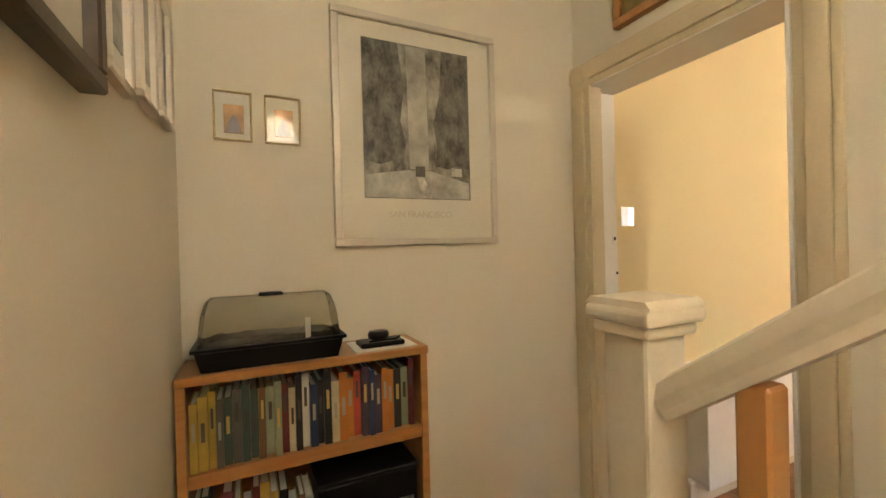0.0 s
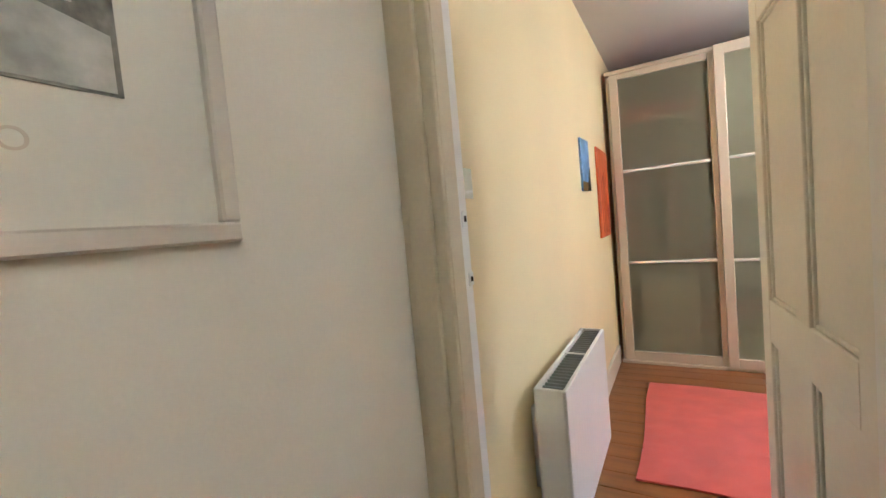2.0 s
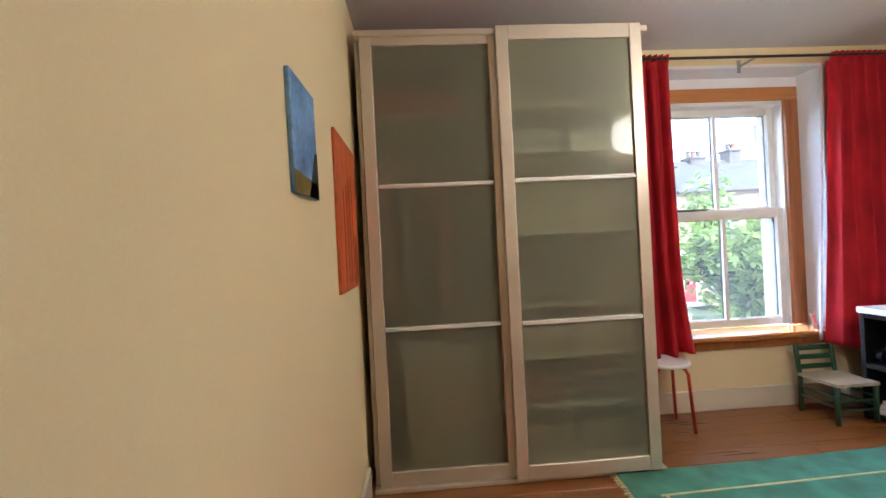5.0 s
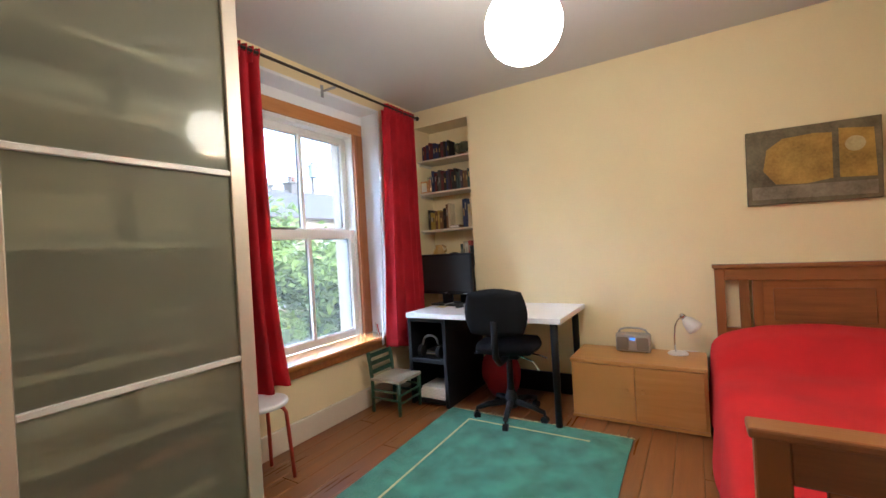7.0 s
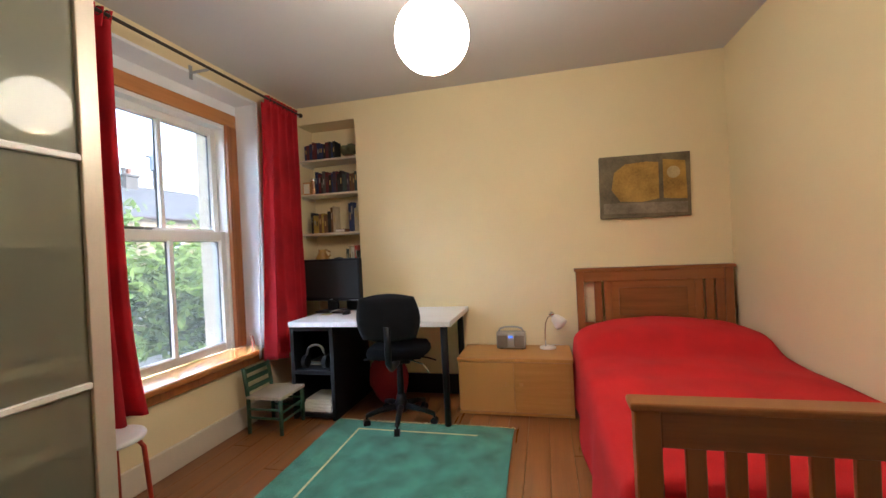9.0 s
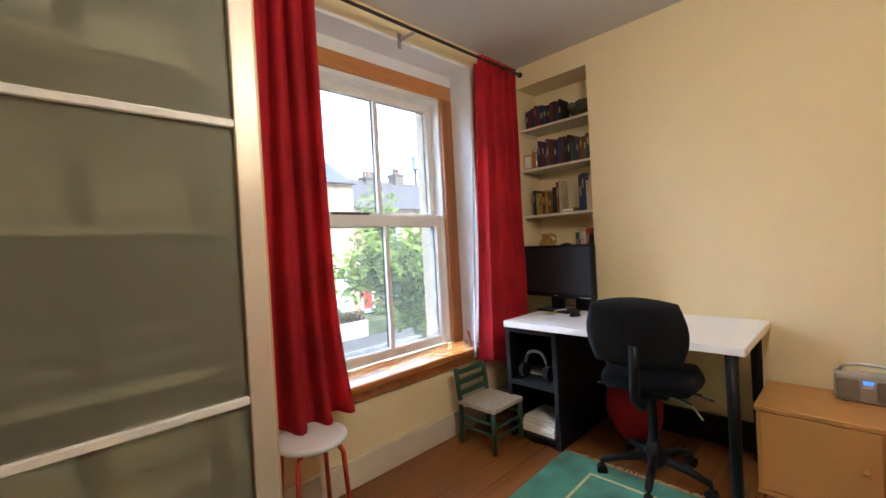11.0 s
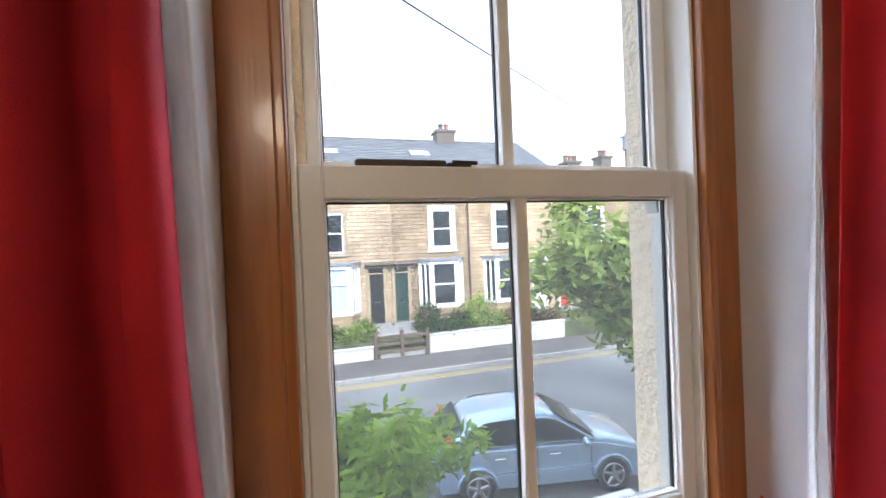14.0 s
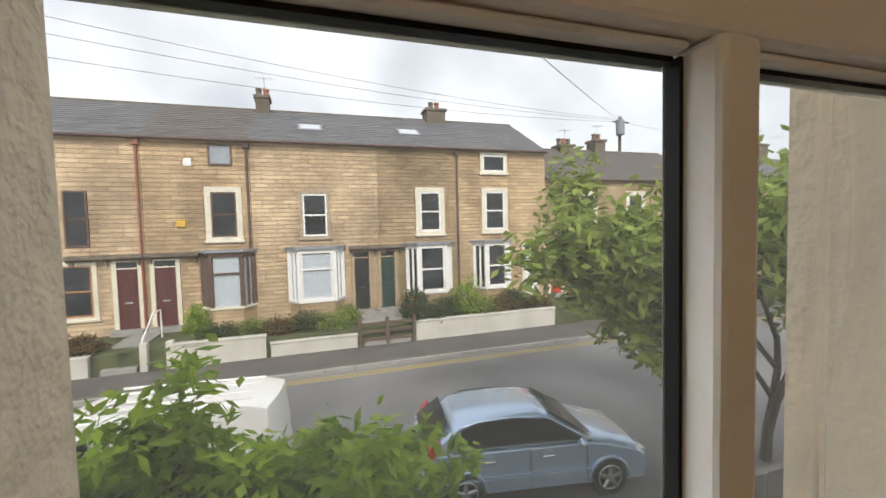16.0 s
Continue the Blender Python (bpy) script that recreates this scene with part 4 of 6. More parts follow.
def child_chair():
    c = thing("child_chair", (3.02, 4.28, 0), "small green wooden child's chair with pale rush seat", "chair")
    x0, x1, yf, yb = 2.92, 3.18, 4.13, 4.385
    for x in (x0, x1):
        part("back_leg", one(tube, [(x, yb, 0), (x, yb, .24), (x, yb + .015, .36), (x, yb + .03, .452)], .0145, 8), GREENPAINT, c, smooth=True)
        part("front_leg", one(cyl, (x, yf, 0), (x, yf, .25), .0135, .015), GREENPAINT, c, smooth=True)
    for z in (.30, .365, .425):
        part("back_slat", one(bx, (x0 + .01, yb + (z - .24) * .12 - .006, z - .017), (x1 - .01, yb + (z - .24) * .12 + .006, z + .017), .004), GREENPAINT, c)
    bm = bmesh.new()
    sheet(bm, 12, 12, lambda u, v: (x0 - .015 + (x1 - x0 + .03) * u, yf - .015 + (yb - yf + .02) * v, .253 - .012 * math.sin(math.pi * u) * math.sin(math.pi * v)))
    thick(part("seat", bm, RUSH, c, "pale woven rush seat"), .02)
    for z in (.09, .15):
        for a, b in (((x0, yf, z), (x1, yf, z)), ((x0, yf, z + .02), (x0, yb, z + .02)), ((x1, yf, z + .02), (x1, yb, z + .02))):
            part("stretcher", one(cyl, a, b, .008), GREENPAINT, c)


child_chair()
cd = thing("greeting_cards", (3.24, 4.56, .525), "small pale cards leaning on the window sill", "cards")
for k, (x, w) in enumerate(((3.20, .05), (3.235, .045), (3.27, .04))):
    bm = bmesh.new(); bx(bm, (-w / 2, -.001, 0), (w / 2, .001, .11 - .012 * k)); bm.transform(Matrix.Translation((x, 4.54 + .03 * k, .526)) @ Euler((radians(-12), 0, radians(35 + 20 * k))).to_matrix().to_4x4())
    part("card", bm, (PAPER, mat("lilac card", (.55, .52, .62), .7), REDTUBE)[k], cd)

# ---- alcove shelves and what stands on them ----
SH = thing("alcove_shelves", (4.0, 4.2, 1.4), "cream painted shelves built into the wall alcove", "shelves")
for z in (1.400, 1.762, 2.078):
    part("shelf", one(bx, (3.872, 3.922, z), (4.119, 4.499, z + .018), .002), OFFWHITE, SH)
    for y in (3.922, 4.485):
        part("batten", one(bx, (3.90, y, z - .022), (4.11, y + .014, z - .0005)), OFFWHITE, SH)
part("shelf", one(bx, (3.872, 3.922, 1.04), (4.119, 4.499, 1.058), .002), OFFWHITE, SH)


def shelf_row(z, runs, group):
    for y0, y1, hs, names in runs:
        y = y0
        while y < y1 - .03:
            w = rnd.uniform(.016, .032)
            book(y, 3.885 + rnd.uniform(0, .03), z, w, rnd.uniform(.10, .13), rnd.uniform(*hs), pick(*names), math.pi, group=group)
            y += w + .0015


shelf_row(2.0965, [(4.14, 4.47, (.14, .17), ("dark blue", "black", "maroon", "black"))], "books on the alcove's top shelf")
shelf_row(1.7805, [(3.93, 4.37, (.15, .21), ("black", "dark blue", "dark blue", "teal", "brown", "maroon", "grey", "orange", "purple"))], "books on the alcove's second shelf")
shelf_row(1.4185, [(4.18, 4.45, (.15, .25), ("maroon", "brown", "cream", "yellow", "black")), (3.925, 4.06, (.21, .27), ("cream", "white", "dark blue", "grey"))], "books on the alcove's third shelf")
shelf_row(1.0585, [(3.925, 4.10, (.17, .25), ("red", "teal", "cream", "black", "white"))], "books on the alcove's low shelf")
bk = thing("flat_book", (3.98, 4.12, 1.4185), "dark book lying flat on the alcove shelf", "book")
part("cover", one(bx, (3.88, 4.07, 1.4187), (4.05, 4.17, 1.447), .002), COVERS[11], bk); part("page_block", one(bx, (3.878, 4.075, 1.4225), (4.04, 4.165, 1.443)), PAPER, bk)
fx = thing("shelf_ornament", (3.98, 4.03, 2.0965), "mossy green woven ornament on the top shelf", "ornament")
MOSS = mat("moss green wool", (.10, .10, .05), .95, .3, 20, 200, .8)
for k in range(9):
    bm = bmesh.new(); bmesh.ops.create_icosphere(bm, subdivisions=2, radius=rnd.uniform(.03, .055), matrix=Matrix.Translation((3.97 + rnd.uniform(-.04, .04), 4.03 + rnd.uniform(-.07, .07), 2.14 + rnd.uniform(-.005, .06))))
    part("tuft", bm, MOSS, fx, smooth=True)
part("base", one(lathe, [(.05, 0), (.06, .01), (.045, .03)], (3.97, 4.03, 2.0965)), COVERS[11], fx)
fr = thing("small_photo_frame", (3.93, 4.44, 1.7805), "small wooden frame leaning on the second shelf", "photo frame")
part("frame", one(bx, (3.90, 4.41, 1.781), (3.915, 4.49, 1.90), .003), SHELFWOOD, fr); part("print", one(bx, (3.898, 4.42, 1.795), (3.8995, 4.48, 1.885)), PAPER, fr)
jar = thing("copper_tin", (3.92, 4.39, 1.7805), "small copper tin on the second shelf", "tin")
part("body", one(lathe, [(.026, 0), (.028, .004), (.028, .12), (.024, .125)], (3.915, 4.385, 1.781), 20), mat("copper", (.6, .36, .22), .25, .1, 8, 60, .05, .9), jar, smooth=True)
part("lid", one(lathe, [(.029, .125), (.029, .145), (.02, .15)], (3.915, 4.385, 1.781), 20), CHROME, jar, smooth=True)
jg = thing("curved_jug", (3.97, 4.36, 1.0585), "ochre pottery jug with looped handle on the low shelf", "jug")
part("body", one(lathe, [(.05, 0), (.075, .03), (.08, .08), (.06, .14), (.035, .18), (.04, .21)], (3.97, 4.36, 1.0585), 24), mat("ochre glaze", (.42, .24, .05), .35, .2, 10, 60, .1), jg, smooth=True)
part("handle", one(tube, [(3.97, 4.31, 1.19), (3.96, 4.275, 1.21), (3.96, 4.275, 1.245), (3.97, 4.32, 1.265)], .009, 8), mat("ochre glaze dark", (.34, .19, .04), .35), jg, smooth=True)
bw = thing("black_bowl", (3.95, 4.2, 1.0585), "dark upturned cap on the low shelf", "cap")
part("crown", one(lathe, [(.075, 0), (.078, .02), (.07, .09), (.04, .125), (.005, .132)], (3.96, 4.19, 1.0585), 20), FABRIC, bw, smooth=True)

# ---- desk corner ----
def desk():
    d = thing("desk", (3.5, 3.58, 0), "white-topped desk on black legs against the wall", "desk")
    part("top", one(bx, (3.155, 2.965, .695), (3.845, 4.205, .733), .003), WHITETOP, d, "white laminate desk top")
    for x in (3.19, 3.75):
        part("leg", one(cyl, (x, 3.02, 0), (x, 3.02, .695), .022, .026, 16), BLACK, d, smooth=True)
    # black strip along the foot of the wall under the desk
    part("low_strip", one(bx, (3.80, 3.05, .01), (3.83, 3.855, .17), .003), BLACK, d)


def shelf_unit():
    u = thing("shelf_unit", (3.36, 4.04, 0), "black open cube unit under the desk holding papers", "shelf unit")
    x0, x1, y0, y1 = 3.185, 3.815, 3.86, 4.215
    for y in (y0, y1 - .03):
        part("side", one(bx, (x0, y, 0), (x1, y + .03, .693), .002), BLACK, u)
    for z in (.02, .335, .66):
        part("shelf", one(bx, (x0 + .001, y0 + .03, z), (x1, y1 - .03, z + .032), .002), BLACK, u)
    part("back", one(bx, (x1 - .008, y0 + .03, .053), (x1, y1 - .03, .66)), BLACK, u)


desk(); shelf_unit()
pp = thing("paper_stack", (3.3, 4.0, .0525), "stack of white papers on the low shelf", "papers")
for k in range(4):
    part("sheaf", one(bx, (3.205 + .006 * k, 3.91 + .007 * (k % 2), .0525 + .021 * k), (3.45, 4.15 - .006 * k, .073 + .021 * k), .001), PAPER, pp)
hp = thing("headphones", (3.28, 4.05, .3675), "dark headphones lying in the shelf unit", "headphones")
part("band", one(tube, [(3.26 + .01 * math.sin(k), 4.05 + .085 * math.cos(math.pi * k / 12), .43 + .11 * math.sin(math.pi * k / 12)) for k in range(13)], .010, 8), mat("grey vinyl", (.09, .085, .08), .5), hp, smooth=True)
for y in (3.965, 4.135):
    part("ear_cup", one(cyl, (3.26, y - .016, .415), (3.26, y + .016, .415), .046, n=20), PLASTIC, hp)
mgz = thing("magazine_pile", (3.4, 4.0, .3675), "magazines piled at the back of the shelf", "magazines")
for k in range(3):
    part("magazine", one(bx, (3.33, 3.91 + .01 * k, .3675 + .009 * k), (3.52, 4.16, .376 + .009 * k), .001), COVERS[(5, 13, 12)[k]], mgz)
rb = thing("red_rucksack", (3.5, 3.5, 0), "soft red bag slumped under the desk", "bag")
bm = bmesh.new(); bmesh.ops.create_icosphere(bm, subdivisions=3, radius=1)
for v in bm.verts:
    n = noise.noise(v.co * 1.7)
    v.co = Vector((3.60 + .12 * v.co.x * (1 + .15 * n), 3.60 + .16 * v.co.y * (1 + .15 * n), max(.002, .20 + .22 * v.co.z * (1 + .12 * n))))
part("body", bm, mat("red canvas", (.38, .02, .025), .8, .15, 8, 200, .4), rb, smooth=True)
part("strap", one(tube, [(3.50, 3.53, .36), (3.47, 3.58, .44), (3.50, 3.64, .36)], .010, 6), FABRIC, rb)


def monitor():
    m = thing("monitor", (3.62, 4.08, .733), "wide black flat monitor on a low stand", "monitor")
    T = Matrix.Translation((3.60, 4.085, .733)) @ Matrix.Rotation(radians(-8), 4, "Z")
    def B(lo, hi, bev=.003):
        bm = bmesh.new(); bx(bm, lo, hi, bev, 2); bm.transform(T)
        return bm
    part("casing", B((0, -.29, .095), (.045, .29, .450), .008), PLASTIC, m)
    part("screen", B((-.002, -.272, .125), (.001, .272, .433), .0005), mat("matt black screen", (.010, .010, .010), .55, .1, 3, 60, .0), m)
    part("badge", B((-.003, -.015, .106), (-.0005, .015, .112), .0003), STEEL, m)
    part("buttons", B((-.003, -.27, .104), (-.0005, -.19, .108), .0003), STEEL, m)
    part("neck", B((.01, -.05, .01), (.04, .05, .12)), PLASTIC, m)
    part("foot", B((-.06, -.13, .0008), (.09, .13, .016), .006), PLASTIC, m)


monitor()
sp = thing("speaker_box", (3.74, 3.95, .733), "dark box standing behind the monitor", "speaker")
part("cabinet", one(bx, (3.70, 3.90, .7335), (3.82, 4.0, .95), .004), BLACK, sp); part("grille", one(bx, (3.697, 3.91, .75), (3.699, 3.99, .94)), FABRIC, sp)
ms = thing("desk_clutter", (3.5, 3.95, .733), "pale mouse, coiled cable and note on desk", "computer mouse")
part("note", one(bx, (3.46, 4.03, .7334), (3.55, 4.12, .7365)), mat("yellow note", (.6, .55, .3), .8), ms)
part("cable", one(tube, [(3.50, 4.0 + .045 * math.cos(a), .745 + .028 * abs(math.sin(a * .5))) for a in [k * .4 for k in range(12)]] , .0035, 6), PAPER, ms)
bm = bmesh.new(); bmesh.ops.create_uvsphere(bm, u_segments=14, v_segments=8, radius=1, matrix=Matrix.Translation((3.50, 3.90, .734)) @ Matrix.Diagonal((.05, .03, .032, 1)))
bmesh.ops.bisect_plane(bm, geom=bm.verts[:] + bm.edges[:] + bm.faces[:], plane_co=(0, 0, .734), plane_no=(0, 0, -1), clear_outer=True)
part("mouse", bm, PLASTIC, ms, smooth=True)
mz = thing("magazine", (3.55, 3.55, .733), "yellow and dark printed magazine on the desk", "magazine")
T = Matrix.Translation((3.68, 3.66, .7336)) @ Matrix.Rotation(radians(8), 4, "Z")
bm = bmesh.new(); bx(bm, (-.07, -.17, 0), (.07, .17, .007), .001); bm.transform(T); part("page_block", bm, DARKFRAME, mz)
bm = bmesh.new(); bx(bm, (-.055, -.16, .0071), (.065, -.02, .0078)); bx(bm, (-.055, .04, .0071), (.0, .16, .0078)); bm.transform(T); part("cover_print", bm, mat("acid yellow print", (.50, .48, .06), .5, .15, 20, 80), mz)
bm = bmesh.new(); bmesh.ops.create_icosphere(bm, subdivisions=2, radius=.022, matrix=Matrix.Translation((3.67, 3.66, .752)) @ Matrix.Diagonal((1.6, 1.2, .5, 1)))
part("tissue", bm, PAPER, mz)


def office_chair(cx, cy, turn):
    c = thing("office_chair", (cx, cy, 0), "black fabric office swivel chair turned toward the desk", "office chair")
    T = Matrix.Translation((cx, cy, 0)) @ Matrix.Rotation(turn, 4, "Z")
    def go(name, bm, m, smooth=False, parent=None):
        bm.transform(T); return part(name, bm, m, parent or c, smooth=smooth)
    def pad(w, d, h, power=.45):
        bm = bmesh.new(); bmesh.ops.create_cube(bm, size=2); bmesh.ops.subdivide_edges(bm, edges=bm.edges[:], cuts=7, use_grid_fill=True)
        for v in bm.verts:
            a = v.co.normalized() * 1.0
            b = v.co * .5 + a * .62
            v.co = Vector((b.x * w, b.y * d, b.z * h))
        return bm
    bm = pad(.19, .205, .040); bm.transform(Matrix.Translation((.02, 0, .515))); go("seat", bm, FABRIC, True)
    bm = pad(.045, .19, .145); bm.transform(Matrix.Translation((-.28, 0, .79)) @ Matrix.Rotation(radians(-6), 4, "Y")); go("backrest", bm, FABRIC, True)
    go("back_bar", one(tube, [(-.05, 0, .45), (-.24, 0, .45), (-.325, 0, .51), (-.325, 0, .74)], .024, 8), PLASTIC, True)
    go("mechanism", one(bx, (-.08, -.09, .43), (.12, .09, .48), .012, 2), PLASTIC)
    go("lever", one(tube, [(.02, .09, .455), (.02, .20, .445), (.03, .27, .435)], .007, 6), PLASTIC)
    go("lever", one(tube, [(-.04, -.09, .45), (-.05, -.18, .42), (-.05, -.22, .36)], .006, 6), CHROME)
    go("lever", one(tube, [(.06, -.09, .455), (.05, -.2, .44), (.05, -.26, .42)], .006, 6), PLASTIC)
    go("gas_column", one(cyl, (0, 0, .12), (0, 0, .44), .026, .022, 14), PLASTIC, True)
    go("hub", one(lathe, [(.035, .07), (.05, .09), (.045, .14), (.028, .2)]), PLASTIC, True)
    for k in range(5):
        a = math.tau * k / 5 + .70
        ca, sa = math.cos(a), math.sin(a)
        leg = go("base_arm", one(tube, [(.03 * ca, .03 * sa, .115), (.16 * ca, .16 * sa, .10), (.25 * ca, .25 * sa, .075)], lambda t: .024 - .008 * t, 8), PLASTIC, True)
        w = one(cyl, (.25 * ca - .018 * sa, .25 * sa + .018 * ca, .0265), (.25 * ca + .018 * sa, .25 * sa - .018 * ca, .0265), .026, n=14)
        cyl(w, (.25 * ca, .25 * sa, .04), (.25 * ca, .25 * sa, .08), .008)
        go("castor", w, PLASTIC, parent=leg)


office_chair(3.25, 3.375, radians(8))

# ---- bedside cabinet, radio, lamp ----
def cabinet():
    c = thing("bedside_cabinet", (3.64, 2.58, 0), "low beech cabinet with two doors beside the bed", "cabinet")
    x0, y0, y1 = 3.42, 2.172, 2.985
    part("plinth", one(bx, (x0 + .03, y0 + .02, 0), (3.83, y1 - .02, .012)), BLACK, c)
    part("body", one(bx, (x0 + .018, y0, .012), (3.835, y1, .390), .002), BEECH, c)
    part("top", one(bx, (x0 - .004, y0 - .004, .390), (3.838, y1 + .004, .415), .003), BEECH, c)
    part("bottom_edge", one(bx, (x0, y0, .008), (x0 + .017, y1, .026)), BEECH, c)
    ym = (y0 + y1) / 2
    for a, b, k in ((y0 + .018, ym - .002, ym - .05), (ym + .002, y1 - .018, ym + .05)):
        d = part("door", one(bx, (x0, a, .030), (x0 + .017, b, .386), .002), BEECH, c)
        bm = bmesh.new(); cyl(bm, (x0, k, .235), (x0 - .014, k, .235), .006); bx(bm, (x0 - .024, k - .012, .223), (x0 - .013, k + .012, .247), .004, 2)
        part("knob", bm, BEECH, d)


cabinet()


def radio():
    r = thing("radio", (3.7400, 2.61, 0.4150), "silver portable radio with blue display and carrying handle", "radio")
    part("body", one(bx, (3.6900, 2.50, 0.4180), (3.7800, 2.725, 0.5450), .012, 3), mat("silver grey plastic", (.42, .40, .36), .4, .05, 5, 60, .05), r)
    for y in (2.548, 2.678):
        part("speaker_grille", one(bx, (3.6870, y - .038, 0.4320), (3.6910, y + .038, 0.5220), .006), mat("taupe grille cloth", (.26, .22, .18), .9, .1, 10, 500, .6), r)
    part("display", one(bx, (3.6860, 2.596, 0.5030), (3.6910, 2.630, 0.5190), .001), glow("blue display", (.10, .25, .9), .02), r)
    part("control_panel", one(bx, (3.6880, 2.59, 0.4320), (3.6915, 2.636, 0.4880), .002), STEEL, r)
    part("handle", one(tube, [(3.7350, 2.515, 0.5400), (3.7350, 2.53, 0.5700), (3.7350, 2.575, 0.5820), (3.7350, 2.65, 0.5820), (3.7350, 2.695, 0.5700), (3.7350, 2.71, 0.5400)], .007, 8), STEEL, r, smooth=True)
    for y in (2.53, 2.69):
        part("foot", one(bx, (3.7000, y - .01, 0.4152), (3.7700, y + .01, 0.4190)), PLASTIC, r)


def bed_lamp():
    l = thing("bedside_lamp", (3.740, 2.33, 0.4150), "small white reading lamp on a bent chrome stem", "lamp")
    part("base", one(lathe, [(.062, 0), (.064, .006), (.055, .014), (.02, .018)], (3.740, 2.335, 0.4155), 28), WHITE, l, smooth=True)
    part("stem", one(tube, [(3.740, 2.35, 0.4300), (3.740, 2.352, 0.5300), (3.740, 2.345, 0.6050), (3.730, 2.325, 0.6550), (3.720, 2.295, 0.6750)], .005, 8), CHROME, l, smooth=True)
    T = Matrix.Translation((3.720, 2.292, 0.6750)) @ Euler((radians(-38), radians(-20), 0)).to_matrix().to_4x4()
    bm = bmesh.new(); lathe(bm, [(.052, -.105), (.050, -.08), (.036, -.035), (.018, -.01), (.015, .0)], n=24); bm.transform(T); part("shade", bm, WHITE, l, smooth=True)
    bm = bmesh.new(); lathe(bm, [(.019, -.004), (.020, .018), (.012, .026)], n=16); bm.transform(T); part("holder", bm, CHROME, l, smooth=True)
    part("cable", one(tube, [(3.780, 2.33, 0.4190), (3.834, 2.30, 0.4190), (3.834, 2.24, 0.4190), (3.834, 2.22, 0.4190)], .003, 6), WHITE, l)


radio(); bed_lamp()
pt = thing("wall_painting", (3.845, 1.575, 1.385), "wide ochre and olive abstract canvas above the bed", "painting")
T = Matrix.Translation((3.846, 1.577, 1.621)) @ Matrix.Rotation(radians(.8), 4, "X")
OCH = [mat(n, c, .6, .2, 6, 70, .25, c2=c2) for n, c, c2 in (("olive paint", (.10, .085, .045), (.22, .18, .10)), ("ochre gold paint", (.34, .19, .03), (.55, .34, .06)), ("grey brown paint", (.20, .16, .10), (.34, .29, .2)), ("pale gold paint", (.55, .42, .16), (.66, .55, .28)))]
bm = bmesh.new(); bx(bm, (-.022, -.314, -.235), (.013, .314, .235), .003); bm.transform(T); part("canvas", bm, OCH[0], pt)
for nm, poly, m in (("glow_field", [(.23, -.02), (.21, .11), (.13, .17), (-.02, .18), (-.10, .17), (-.10, -.10), (.02, -.12), (.17, -.11)], 1), ("side_field", [(-.13, .19), (-.28, .17), (-.29, -.11), (-.13, -.10)], 1), ("ground", [(.29, -.12), (-.29, -.13), (-.29, -.21), (.29, -.20)], 2), ("moon", [(-.2 + .045 * math.cos(a), .09 + .045 * math.sin(a)) for a in [k * math.tau / 14 for k in range(14)]], 3)):
    bm = bmesh.new(); prism(bm, poly, 0, -.0236 if nm != "moon" else -.0250, -.021); bm.transform(T); part(nm, bm, OCH[m], pt)

# ---- bed ----
def bed():
    b = thing("bed", (2.75, 1.57, 0), "single brown oak bed with slatted footboard and panelled headboard", "bed")
    y0, y1 = 1.032, 2.10
    hx = 3.775
    for y in (y0, y1 - .055):
        part("head_post", one(bx, (hx, y, 0), (hx + .05, y + .055, .995), .004), OAKZ, b)
        part("foot_post", one(bx, (1.717, y - (.015 if y > 1.5 else 0), 0), (1.767, y + (.055 if y > 1.5 else .07), .742), .004), OAKZ, b)
    bm = bmesh.new(); bx(bm, (hx - .012, y0 - .012, .995), (hx + .062, y1 + .012, 1.020), .006, 2); part("head_cap", bm, OAK, b)
    part("head_rail", one(bx, (hx + .006, y0 + .055, .915), (hx + .044, y1 - .055, .995), .003), OAK, b)
    part("head_rail", one(bx, (hx + .006, y0 + .055, .50), (hx + .044, y1 - .055, .605), .003), OAK, b)
    for y in (1.088, 1.155, 1.225, 1.845, 1.915):
        part("head_slat", one(bx, (hx + .012, y, .605), (hx + .038, y + .055, .915), .003), OAKZ, b)
    part("head_panel", one(bx, (hx + .018, 1.28, .605), (hx + .032, 1.845, .915)), OAK, b)
    part("panel_field", one(bx, (hx + .010, 1.33, .655), (hx + .018, 1.795, .865), .007), OAK, b)
    part("foot_cap", one(bx, (1.700, y0 - .014, .742), (1.784, y1 + .012, .767), .007, 2), OAK, b)
    part("foot_rail", one(bx, (1.725, y0 + .07, .635), (1.759, y1 - .07, .742), .003), OAK, b)
    part("foot_rail", one(bx, (1.725, y0 + .07, .25), (1.759, y1 - .07, .36), .003), OAK, b)
    y, k = y1 - .07 - .063, 0
    while y > y0 + .09:
        part("foot_slat", one(bx, (1.732, y - .052, .36), (1.752, y, .635), .003), OAKZ, b)
        y -= .0995; k += 1
    for y in (y0 + .01, y1 - .035):
        part("side_rail", one(bx, (1.767, y, .24), (hx, y + .025, .38), .003), OAK, b)
    part("mattress", one(bx, (1.785, y0 + .045, .38), (hx - .015, y1 - .045, .50), .03, 3), CLOTH[3], b)


bed()


